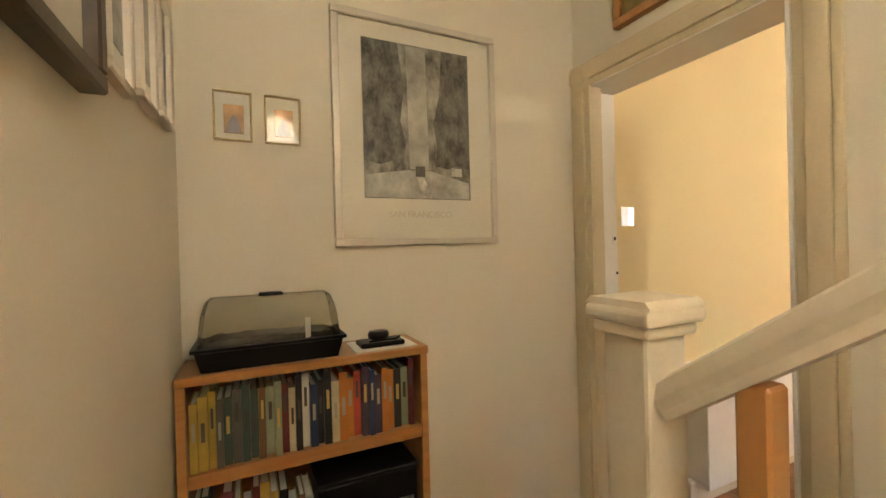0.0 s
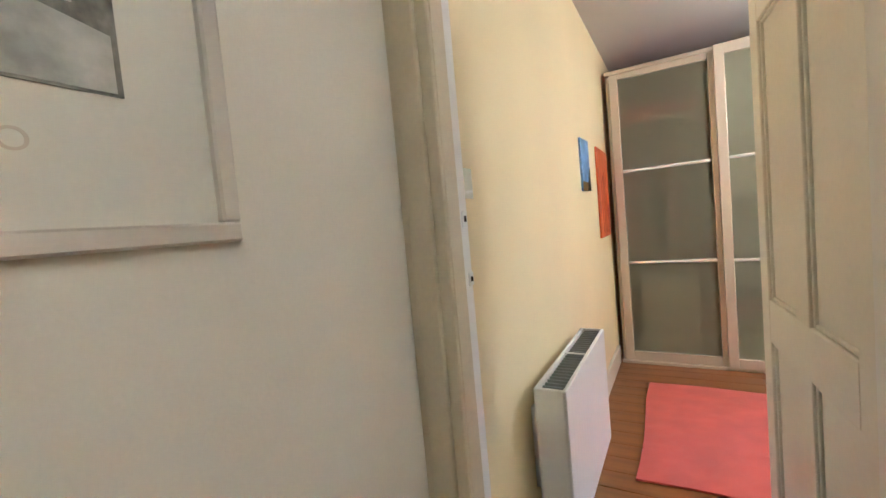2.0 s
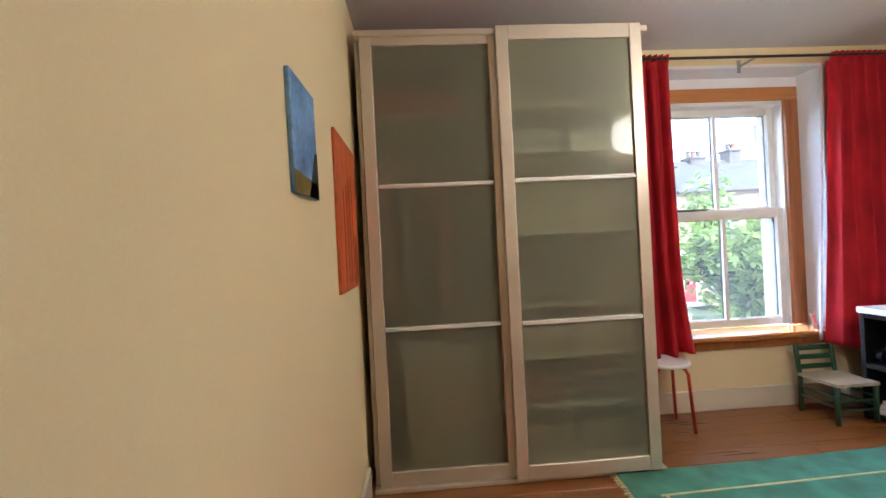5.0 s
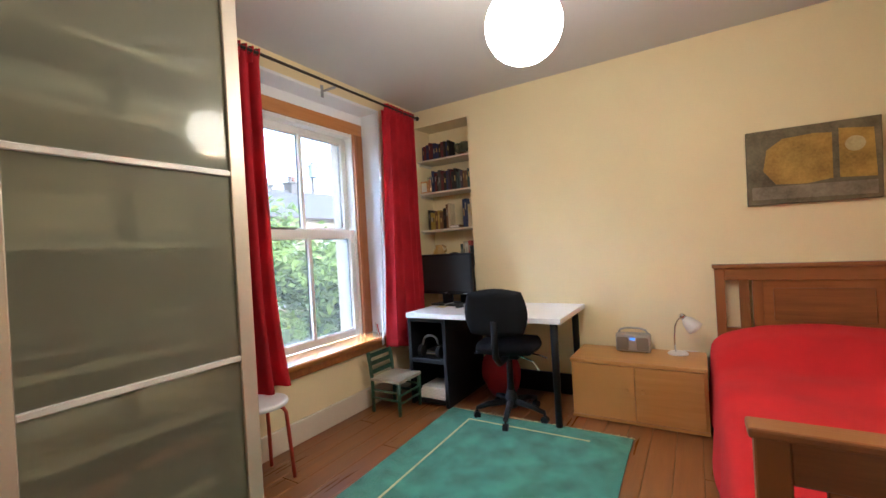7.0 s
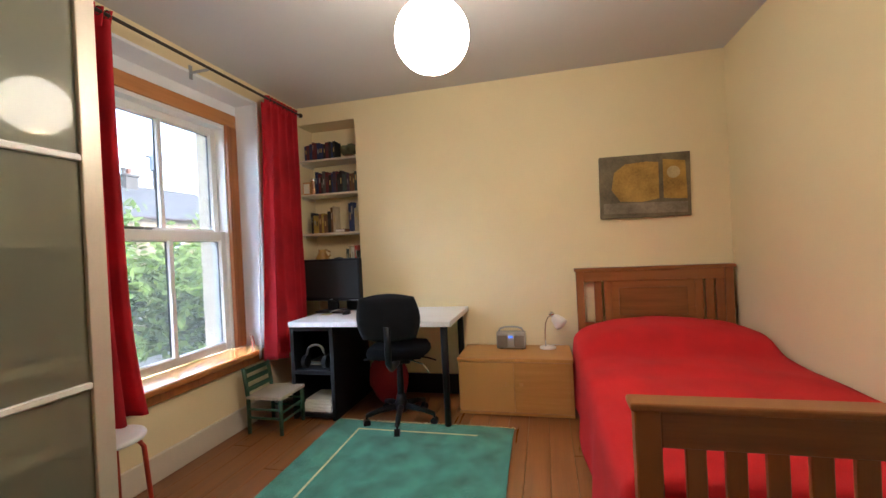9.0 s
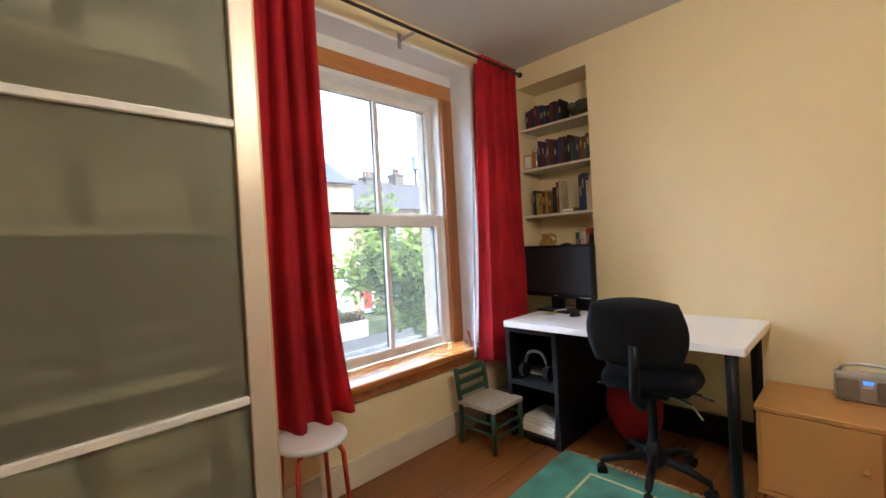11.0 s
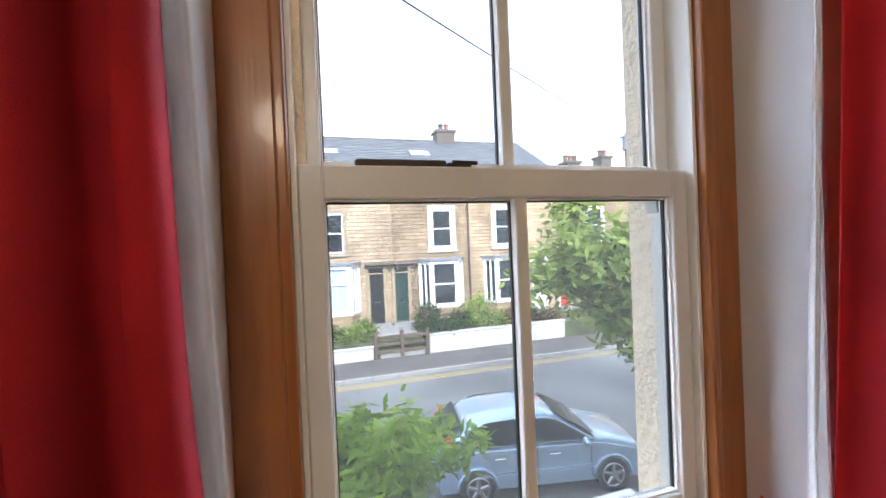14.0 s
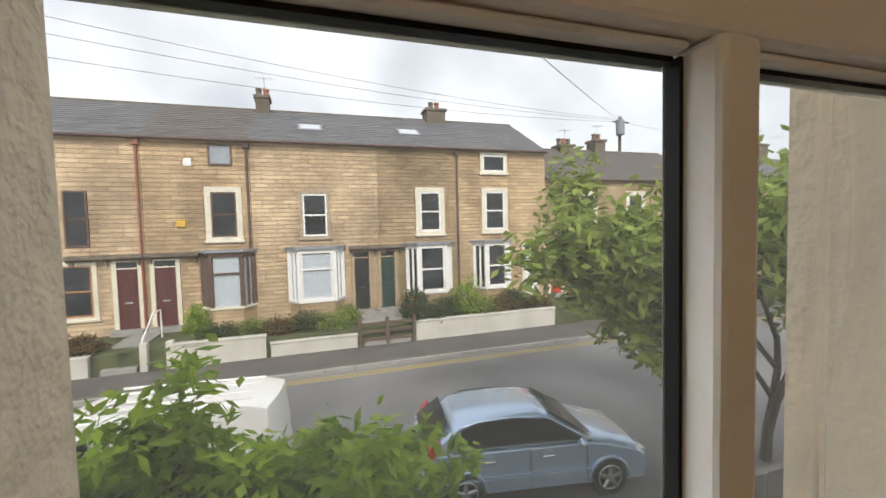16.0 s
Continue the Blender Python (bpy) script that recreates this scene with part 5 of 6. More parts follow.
def bedspread():
    t = thing("bedspread", (2.75, 1.57, .3), "plain red fleece bedspread covering the bed and pillow", "bedspread")
    def f(u, v):
        drop = max(0, .09 - u) / .09
        x = 1.772 + max(0, u - .09) / .91 * (3.772 - 1.772) + .006 * math.sin(v * 40) * drop
        s = v * 1.95
        pillow = .15 * math.exp(-((x - 3.50) / .30) ** 4) * (0.35 + .65 * math.sin(math.pi * min(1, max(0, (s - .02) / 1.1))) ** .5)
        top = .515 + pillow + .012 * noise.noise((x * 2.2, s * 2.2, 2)) + .008 * noise.noise((x * 6, s * 6, 5))
        if s < .05:
            y, z = 1.036 + .01 * (s / .05), top - .10 * (1 - s / .05)
        elif s < 1.10:
            y, z = 1.046 + (s - .05) * (2.085 - 1.046) / 1.05, top - .02 * max(0, (s - .85) / .25) ** 2
        else:
            d = s - 1.10
            r = min(1, d / .10)
            y = 2.085 + .045 * math.sin(r * math.pi / 2) + .03 * d + .022 * d * math.sin(x * 9 + 1.5 * noise.noise((x * 2, 0, 3)))
            z = max(.05, top - .02 - .05 * r ** 2 - max(0, d - .05) * .62)
        if drop:
            z = z - .015 * min(1, drop * 4) - .33 * drop * max(0, (z - .15) / .4)
        return (x, y, z)
    thick(part("cloth", one(sheet, 90, 70, f), THROW, t, smooth=True), .012, 1.0)


bedspread()

# stack of driftwood slices near the foot of the bed
dw = thing("driftwood_stand", (1.28, 1.515, 0), "tall stand of weathered driftwood slices threaded on a rod", "driftwood stand")
CXD, CYD = 1.28, 1.515
part("rod", one(cyl, (CXD, CYD, 0.0), (CXD, CYD, 1.12), .007), STEEL, dw)
def slice_(z, r, h, seed):
    bm = bmesh.new(); rr = random.Random(seed); n = 48
    offs = [1 + .10 * noise.noise((math.cos(k * math.tau / n) * 1.3, math.sin(k * math.tau / n) * 1.3, seed * 3.1)) for k in range(n)]
    rings = [[bm.verts.new((CXD + r * s * (offs[k] + .05 * noise.noise((k * .55, seed, hh * 2))) * math.cos(k * math.tau / n), CYD + r * s * (offs[k] + .05 * noise.noise((k * .55, seed, hh * 2))) * math.sin(k * math.tau / n), z + hh * h + .007 * noise.noise((k * .22, seed, hh)))) for k in range(n)] for s, hh in ((.45, 0), (.82, 0), (.95, .15), (1.0, .32), (1.0, .5), (.97, .58), (.93, .62), (.99, .67), (.97, .88), (.90, .98), (.6, 1.0), (.2, 1.0))]
    for s, t in zip(rings, rings[1:]):
        for k in range(n):
            bm.faces.new((s[k], s[(k + 1) % n], t[(k + 1) % n], t[k]))
    bm.faces.new(rings[0][::-1]); bm.faces.new(rings[-1])
    return bm
for i, (z, r, h) in enumerate(((.0, .17, .06), (.22, .13, .06), (.45, .14, .06), (.700, .12, .06), (.942, .10, .072), (1.045, .095, .060))):
    part("driftwood_slice", slice_(z, r, h, i + 1), DRIFT, dw, smooth=True)

# ---- rugs ----
gr = thing("green_rug", (2.25, 3.2, 0), "green wool rug with thin cream border line and fringed end", "rug")
bm = bmesh.new()
sheet(bm, 60, 40, lambda u, v: (1.30 + 1.90 * u + .012 * math.sin(v * 7), 2.565 + 1.27 * v - .03 * (1 - u) * v - .01 * math.sin(u * 5), .007 + .0015 * noise.noise((u * 20, v * 14, 0))))
thick(part("woven_field", bm, RUGGREEN, gr), .010, 0)
for poly in ([(1.42, 3.585), (3.07, 3.632), (3.07, 3.620), (1.42, 3.573)], [(3.060, 2.80), (3.072, 2.80), (3.072, 3.63), (3.060, 3.63)], [(1.45, 2.70), (1.462, 2.70), (1.45, 3.58), (1.438, 3.58)]):
    part("border_line", one(prism, poly, 2, .0115, .0150), CREAMYARN, gr)
bm = bmesh.new()
for end in (3.20, 1.30):
    for k in range(150):
        y = 2.57 + 1.26 * k / 149
        s = 1 if end > 2 else -1
        tube(bm, [(end, y, .008), (end + s * .015, y + rnd.uniform(-.006, .006), .007), (end + s * rnd.uniform(.025, .04), y + rnd.uniform(-.012, .012), .004)], .0022, 4)
part("fringe", bm, CREAMYARN, gr, "cream knotted fringe", kind="stuff")
pk = thing("pink_rug", (.62, 2.78, 0), "plain coral pink rug in front of the wardrobe", "rug")
bm = bmesh.new(); sheet(bm, 30, 40, lambda u, v: (.262 + .725 * u + .01 * math.sin(v * 6), 2.17 + 1.215 * v + .012 * math.sin(u * 4), .008 + .0015 * noise.noise((u * 14, v * 20, 4))))
thick(part("woven_field", bm, RUGPINK, pk), .010, 0)

# ---- outside: street, gardens, terrace ----
ASPHALT = mat("worn asphalt", (.14, .14, .142), .8, .2, .35, 14, .6, c2=(.23, .23, .23))
PAVE = mat("pavement slabs", (.115, .105, .095), .9, .2, 1.2, 18, .5)
KERB = mat("grey kerb stone", (.30, .29, .27), .9, .12, 3, 20, .4)
YELLOW = mat("yellow road paint", (.48, .34, .08), .8, .15, 5, 30, .2)
GRASS = mat("garden soil and grass", (.06, .09, .03), .95, .4, 2, 14, 1.0, c2=(.13, .15, .06))
WHITEWALL = mat("painted garden wall", (.56, .54, .48), .8, .12, 2, 20, .4)
SLATE = mat("grey roof slate", (.10, .105, .115), .7, .25, 1.2, 10, .6, c2=(.17, .17, .18), stretch=(1, 3, 3))
SLATE2 = mat("brown roof tile", (.10, .09, .085), .8, .25, 1.5, 10, .6, c2=(.16, .14, .13), stretch=(1, 3, 3))
CHIMNEY = mat("sooty stone", (.16, .13, .10), .9, .3, 3, 20, .6)
POT = mat("terracotta pot", (.34, .14, .08), .8, .2, 6, 30)
LEAD = mat("lead flashing", (.24, .26, .29), .6, .1, 3, 20)
UPVC = mat("white window frame", (.78, .78, .76), .4, .04, 3, 40)
STONEW = mat("painted stone surround", (.68, .64, .52), .8, .08, 3, 30, .3)
DARKGLASS = mat("dark house window glass", (.03, .035, .04), .08, .3, 1.2, 20, .0)
NET = mat("pale net curtain", (.46, .52, .56), .8, .12, 4, 40, .2, stretch=(8, 1, 1))
BROWNFRAME = mat("brown stained frame", (.10, .055, .04), .5, .15, 5, 40)
MAROON = mat("maroon door paint", (.085, .014, .012), .55, .1, 4, 40)
DKDOOR = mat("black door paint", (.008, .008, .009), .6, .1, 4, 40)
DKGREEN = mat("dark green door paint", (.008, .035, .026), .6, .1, 4, 40)
RED = mat("bright red door paint", (.55, .03, .02), .4, .1, 4, 40)
PIPE = mat("cast iron pipe", (.10, .06, .05), .6, .2, 5, 40)


def stonework(name, c, c2):
    """Coursed sandstone, long thin blocks."""
    m = mat(name, c, .9, .20, .7, 7, .5, c2=c2, stretch=(1, 1, .5))
    n, l = m.node_tree.nodes, m.node_tree.links
    tc = n.new("ShaderNodeTexCoord"); mp = n.new("ShaderNodeMapping"); mp.inputs["Rotation"].default_value = (radians(90), 0, 0)
    l.new(tc.outputs["Object"], mp.inputs[0])
    br = n.new("ShaderNodeTexBrick")
    br.inputs["Scale"].default_value, br.inputs["Brick Width"].default_value, br.inputs["Row Height"].default_value, br.inputs["Mortar Size"].default_value = 1.0, .55, .175, .014
    br.squash, br.squash_frequency = 1.5, 3
    br.inputs["Color1"].default_value, br.inputs["Color2"].default_value, br.inputs["Mortar"].default_value = (1.14, 1.09, 1.0, 1), (.78, .74, .69, 1), (.50, .47, .43, 1)
    l.new(mp.outputs[0], br.inputs["Vector"])
    mx = n.new("ShaderNodeMix"); mx.data_type, mx.blend_type = "RGBA", "MULTIPLY"; mx.inputs[0].default_value = 1.0
    l.new(n["Color Ramp"].outputs[0], mx.inputs[6]); l.new(br.outputs["Color"], mx.inputs[7])
    l.new(mx.outputs[2], n["Principled BSDF"].inputs["Base Color"])
    bp = n.new("ShaderNodeBump"); bp.inputs["Strength"].default_value, bp.inputs["Distance"].default_value = .7, .03; bp.invert = True
    l.new(br.outputs["Fac"], bp.inputs["Height"]); l.new(n["Bump"].outputs[0], bp.inputs["Normal"]); l.new(bp.outputs[0], n["Principled BSDF"].inputs["Normal"])
    return m


STONE_A = stonework("buff sandstone", (.47, .34, .21), (.61, .47, .31))
STONE_B = stonework("pale sandstone", (.53, .40, .265), (.68, .54, .38))
STONE_C = stonework("weathered sandstone", (.36, .265, .165), (.51, .395, .26))

G = -3.3
solid("ground", one(bx, (-400, 5.07, G - .5), (400, 700, G - .02)), GRASS, kind="structure")
solid("road", one(bx, (-80, 9.6, G - .02), (90, 18.1, G)), ASPHALT, kind="structure")
bm = bmesh.new(); bx(bm, (-80, 18.25, G - .02), (90, 20.3, G + .12)); bx(bm, (-80, 7.7, G - .02), (90, 9.45, G + .12)); solid("pavement", bm, PAVE, kind="structure")
for y in (18.1, 9.45):
    kb = thing("kerb", (5, y, G), "long grey stone kerb along the road", "kerb", "kerbs")
    for k in range(40):
        part("kerb_stone", one(bx, (-18 + k * .95, y, G - .02), (-18 + k * .95 + .94, y + .15, G + .13), .012), KERB, kb)
bm = bmesh.new(); bx(bm, (-80, 17.72, G), (90, 17.80, G + .006)); bx(bm, (-80, 17.50, G), (90, 17.58, G + .006)); solid("double_yellow_lines", bm, YELLOW, kind="structure")
YH = 23.5
solid("front_gardens", one(bx, (-30, 20.5, G), (14.6, YH, -2.55)), GRASS, kind="structure")


def house(label, x0, x1, stone, eaves=5.06, depth=7.6, ridge=7.36, roof=SLATE, base=-2.6, skylights=()):
    h = thing("terraced_house", ((x0 + x1) / 2, YH + 3, base), label, "house", "terrace across the street")
    w = part("wall", one(bx, (x0 + .004, YH, base), (x1 - .004, YH + depth, eaves)), stone, h)
    ym = YH + depth / 2
    bm = bmesh.new(); prism(bm, [(YH - .22, eaves + .02), (ym, ridge), (YH + depth + .22, eaves + .02), (YH + depth + .22, eaves - .05), (YH - .22, eaves - .05)], 0, x0 + .002, x1 - .002)
    rf = part("roof", bm, roof, h)
    bm = bmesh.new(); n = 16
    for k in range(n):
        a, b = k / n, (k + 1) / n
        y0, z0, y1, z1 = YH - .22 + a * (ym - YH + .22), eaves + .02 + a * (ridge - eaves - .02), YH - .22 + b * (ym - YH + .22), eaves + .02 + b * (ridge - eaves - .02)
        prism(bm, [(y0, z0 + .03), (y1, z1 + .012), (y1, z1 - .01), (y0, z0 - .005)], 0, x0 + .002, x1 - .002)
    part("slate_courses", bm, roof, rf, kind="stuff")
    part("ridge_tiles", one(cyl, (x0 + .002, ym, ridge - .02), (x1 - .002, ym, ridge - .02), .09), CHIMNEY, rf)
    part("gutter", one(cyl, (x0 + .002, YH - .27, eaves - .03), (x1 - .002, YH - .27, eaves - .03), .06), PIPE, h)
    for sx in skylights:
        sl = (ridge - eaves) / (ym - YH)
        T = Matrix.Translation((sx, YH + 1.5, eaves + 1.5 * sl + .10)) @ Matrix.Rotation(math.atan(sl), 4, "X")
        bm = bmesh.new(); bx(bm, (-.55, -.4, -.02), (.55, .4, .07), .01); bm.transform(T); s = part("skylight", bm, LEAD, rf)
        # pale pane colour: the sky's reflection is painted into it
        bm = bmesh.new(); bx(bm, (-.45, -.3, .071), (.45, .3, .075)); bm.transform(T); part("pane", bm, mat("skylight glass with painted sky sheen", (.55, .58, .62), .1), s)
    return h


def win_far(h, x0, x1, z0, z1, surround, frame, glass, bars=1, lit=.16, y=YH):
    """A framed window with stone surround set in the front wall."""
    w = part("window", one(bx, (x0, y - .02, z0), (x1, y + .02, z1)), glass, h)
    if surround:
        bm = bmesh.new()
        for a, b, c, d in ((x0 - lit, x0, z0 - lit, z1 + lit), (x1, x1 + lit, z0 - lit, z1 + lit), (x0, x1, z1, z1 + lit), (x0, x1, z0 - lit, z0)):
            bx(bm, (a, y - .06, c), (b, y + .02, d), .006)
        part("surround", bm, surround, w)
        part("sill", one(bx, (x0 - lit - .05, y - .12, z0 - lit - .02), (x1 + lit + .05, y, z0 - lit + .07), .01), surround, w)
    bm = bmesh.new()
    for a, b, c, d in ((x0, x0 + .07, z0, z1), (x1 - .07, x1, z0, z1), (x0 + .07, x1 - .07, z0, z0 + .08), (x0 + .07, x1 - .07, z1 - .07, z1)):
        bx(bm, (a, y - .05, c), (b, y - .021, d))
    if bars:
        zm = (z0 + z1) / 2
        bx(bm, (x0 + .07, y - .052, zm - .035), (x1 - .07, y - .021, zm + .035))
    part("frame", bm, frame, w)
    return w


def bay(h, x0, x1, frame, glass, roofm=LEAD, z0=-1.72, z1=.45, base=-2.6):
    """A canted bay window with its own little roof."""
    y0 = YH - .62
    poly = [(x0, YH), (x0 + .42, y0), (x1 - .42, y0), (x1, YH)]
    b = part("bay", one(prism, poly, 2, base, z0), STONE_A, h)
    part("bay_glass", one(prism, [(x0 + .05, YH), (x0 + .45, y0 + .05), (x1 - .45, y0 + .05), (x1 - .05, YH)], 2, z0, z1), glass, b)
    grow = lambda o: [(x0 - o, YH), (x0 + .42 - o * .7, y0 - o), (x1 - .42 + o * .7, y0 - o), (x1 + o, YH)]
    part("bay_sill", one(prism, grow(.07), 2, z0 - .05, z0 + .05), frame if frame is UPVC else STONEW, b)
    part("bay_head", one(prism, grow(.04), 2, z1 - .12, z1 + .06), frame, b)
    part("bay_roof", one(prism, grow(.16), 2, z1 + .06, z1 + .16), roofm, b)
    posts = [(x0 + .04, YH - .04), (x0 + .42, y0), (x1 - .42, y0), (x1 - .04, YH - .04), (x0 + .23, YH - .33), (x1 - .23, YH - .33)]
    for i, (px, py) in enumerate(posts):
        r = .085 if i < 4 else .05
        part("mullion", one(bx, (px - r, py - r * .8, z0 + .05), (px + r, py + r * .8, z1 - .12), .01), frame, b)
    part("transom", one(bx, (x0 + .5, y0 - .03, (z0 + z1) / 2 + (-.04 if glass is DARKGLASS else .25)), (x1 - .5, y0 + .04, (z0 + z1) / 2 + (.04 if glass is DARKGLASS else .33))), frame, b)
    if frame is UPVC:
        for a, c in ((x0 + .505, x0 + .59), (x1 - .59, x1 - .505)):
            part("sash_stile", one(bx, (a, y0 - .025, z0 + .05), (c, y0 + .04, z1 - .12), .005), frame, b)
        part("sash_rail", one(bx, (x0 + .59, y0 - .024, z0 + .05), (x1 - .59, y0 + .04, z0 + .16), .005), frame, b)


def front_door(h, x0, x1, m, surround, z0=-2.34, z1=-.02, light=True):
    d = part("door", one(bx, (x0, YH - .03, z0), (x1, YH + .02, z1)), m, h)
    for a, b in ((x0 + .1, (x0 + x1) / 2 - .04), ((x0 + x1) / 2 + .04, x1 - .1)):
        for c, e in ((z0 + .2, z0 + .85), (z0 + 1.1, z1 - .2)):
            part("panel", one(bx, (a, YH - .042, c), (b, YH - .031, e), .006), m, d)
    part("letterbox", one(bx, ((x0 + x1) / 2 - .13, YH - .05, z0 + .98), ((x0 + x1) / 2 + .13, YH - .043, z0 + 1.05), .002), CHROME, d)
    bm = bmesh.new()
    for a, b, c, e in ((x0 - .16, x0, z0, z1 + .42), (x1, x1 + .16, z0, z1 + .42), (x0, x1, z1 + .28, z1 + .42), (x0, x1, z1, z1 + .06)):
        bx(bm, (a, YH - .07, c), (b, YH + .02, e), .008)
    part("surround", bm, surround, d)
    part("fanlight", one(bx, (x0, YH - .02, z1 + .06), (x1, YH + .02, z1 + .28)), DARKGLASS, d)
    part("step", one(bx, (x0 - .2, YH - .45, z0 - .20), (x1 + .2, YH - .002, z0), .01), KERB, d)


def pipe(h, x, z0=-2.5, z1=5.0, m=PIPE):
    p = part("drainpipe", one(cyl, (x, YH - .09, z0), (x, YH - .09, z1), .05, n=8), m, h)
    part("hopper", one(bx, (x - .12, YH - .2, z1 - .25), (x + .12, YH - .002, z1 - .02), .01), m, p)


def chimney(x, z=6.6, w=.75, d=.9, top=8.05, pots=2, y=YH + 3.8):
    c = thing("chimney", (x, y, z), "sooty stone chimney stack with clay pots and aerial", "chimney", "chimneys on the terrace")
    part("stack", one(bx, (x - w / 2, y - d / 2, z), (x + w / 2, y + d / 2, top), .02), CHIMNEY, c)
    part("cornice", one(bx, (x - w / 2 - .08, y - d / 2 - .08, top - .16), (x + w / 2 + .08, y + d / 2 + .08, top + .001), .02), CHIMNEY, c)
    for k in range(pots):
        part("pot", one(lathe, [(.14, 0), (.13, .3), (.16, .34), (.15, .42)], (x + (k - (pots - 1) / 2) * .34, y, top), 12), POT if k % 2 else CHIMNEY, c)
    bm = bmesh.new(); cyl(bm, (x + .1, y, top), (x + .1, y, top + 1.0), .015, n=6)
    for k in range(5):
        cyl(bm, (x - .25 + .16 * k, y - .25, top + .95), (x - .25 + .16 * k, y + .25, top + .95), .008, n=5)
    cyl(bm, (x - .35, y, top + .95), (x + .55, y, top + .95), .01, n=5)
    part("aerial", bm, STEEL, c)


h0 = house("pale sandstone terraced house with paired maroon doors", -9.6, -3.46, STONE_B, roof=SLATE)
win_far(h0, -5.95, -5.2, .9, 3.0, None, BROWNFRAME, DARKGLASS); win_far(h0, -6.2, -5.2, -1.75, .2, STONEW, mat("pine frame", (.34, .17, .07), .6), DARKGLASS)
front_door(h0, -4.42, -3.74, MAROON, STONEW)
pipe(h0, -3.55, m=mat("red painted pipe", (.26, .08, .05), .5))
ha = house("buff sandstone terraced house with brown bay window", -3.46, .40, STONE_A, roof=SLATE2)
win_far(ha, -1.12, -.24, 4.03, 4.90, None, BROWNFRAME, mat("pale attic glass", (.30, .34, .38), .15), 0); win_far(ha, -1.10, -.17, 1.13, 2.95, STONEW, BROWNFRAME, DARKGLASS, lit=.22)
bay(ha, -1.55, .42, BROWNFRAME, NET); front_door(ha, -3.18, -2.46, MAROON, STONEW)
part("alarm_box", one(bx, (-2.35, YH - .1, 1.55), (-2.0, YH - .002, 1.85), .03), mat("yellow alarm box", (.60, .38, .05), .5), ha); part("vent", one(bx, (-2.0, YH - .02, 4.0), (-1.72, YH - .002, 4.3)), UPVC, ha)
pipe(ha, .30)
hb = house("pale sandstone terraced house with white bay window", .40, 5.68, STONE_B, skylights=(2.9,))
win_far(hb, 2.42, 3.42, 1.05, 2.88, mat("bare stone surround", (.36, .30, .22), .9, .1, 3, 30), UPVC, DARKGLASS, lit=.14)
bay(hb, 1.75, 4.05, UPVC, NET); front_door(hb, 4.54, 5.18, DKDOOR, mat("stone door surround", (.36, .28, .18), .9, .1, 3, 30))
hc = house("weathered sandstone terraced house with dark green door", 5.68, 9.64, STONE_C, skylights=(7.6,))
win_far(hc, 7.68, 8.68, 1.13, 2.98, STONEW, UPVC, DARKGLASS, lit=.22); bay(hc, 6.95, 9.15, UPVC, DARKGLASS)
front_door(hc, 5.74, 6.36, DKGREEN, mat("stone door surround", (.36, .28, .18), .9, .1, 3, 30)); pipe(hc, 9.56)
hd = house("buff sandstone end house with white windows", 9.64, 14.5, STONE_A)
win_far(hd, 10.95, 12.15, 4.0, 4.80, STONEW, UPVC, DARKGLASS, 0, .14); win_far(hd, 11.05, 12.08, 1.13, 3.0, STONEW, UPVC, DARKGLASS, lit=.2)
bay(hd, 10.35, 12.35, UPVC, DARKGLASS); front_door(hd, 13.2, 13.85, UPVC, STONEW)
he = house("lower sandstone house with tiled roof further along", 14.5, 26.0, STONE_C, 3.68, 7.6, 6.0, SLATE2)
win_far(he, 16.6, 17.6, 1.1, 2.9, STONEW, UPVC, DARKGLASS); win_far(he, 19.9, 20.9, 1.1, 2.9, STONEW, UPVC, DARKGLASS); front_door(he, 14.75, 15.4, RED, STONEW)
bay(he, 16.2, 18.2, UPVC, DARKGLASS)
hf = house("distant sandstone house at the end of the street", 26.0, 44.0, STONE_B, 3.7, 7.6, 5.9, SLATE)
for k in range(4):
    win_far(hf, 28 + 4 * k, 29 + 4 * k, 1.2, 2.9, STONEW, UPVC, DARKGLASS)
chimney(.75, top=8.0, w=.62); chimney(9.7, w=1.1, top=7.95); chimney(18.3, 5.4, 1.0, .9, 6.3, 3); chimney(20.8, 5.4, .8, .9, 6.7); chimney(28.5, 5.5, 1.5, 1.0, 7.0, 4); chimney(35.5, 5.5, 1.4, 1.0, 7.0, 3)

def cornice(h, x0, x1, z):
    """A moulded stone shelf over a pair of front doors."""
    c = part("cornice", one(prism, [(YH - .34, z + .10), (YH - .002, z + .17), (YH - .002, z - .08), (YH - .10, z - .08), (YH - .16, z - .01), (YH - .34, z + .02)], 0, x0, x1), CHIMNEY, h)
    for k in range(max(2, round((x1 - x0) / .9))):
        x = x0 + .12 + (x1 - x0 - .34) * k / (max(2, round((x1 - x0) / .9)) - 1)
        part("corbel", one(bx, (x, YH - .15, z - .24), (x + .10, YH - .003, z - .081), .012), CHIMNEY, c)


cornice(h0, -5.95, -3.47, .40); cornice(ha, -3.45, -1.58, .40); cornice(hb, 4.32, 5.67, .40); cornice(hc, 5.69, 6.86, .40)

# garden walls, steps, gate posts
def garden_wall(x0, x1, h, label):
    g = thing("garden_wall", ((x0 + x1) / 2, 20.4, G + .12), label, "garden wall", "low garden walls")
    part("wall", one(bx, (x0, 20.3, G + .10), (x1, 20.52, G + .12 + h), .01), WHITEWALL, g)
    part("coping", one(bx, (x0 - .03, 20.27, G + .12 + h), (x1 + .03, 20.55, G + .19 + h), .012), WHITEWALL, g)


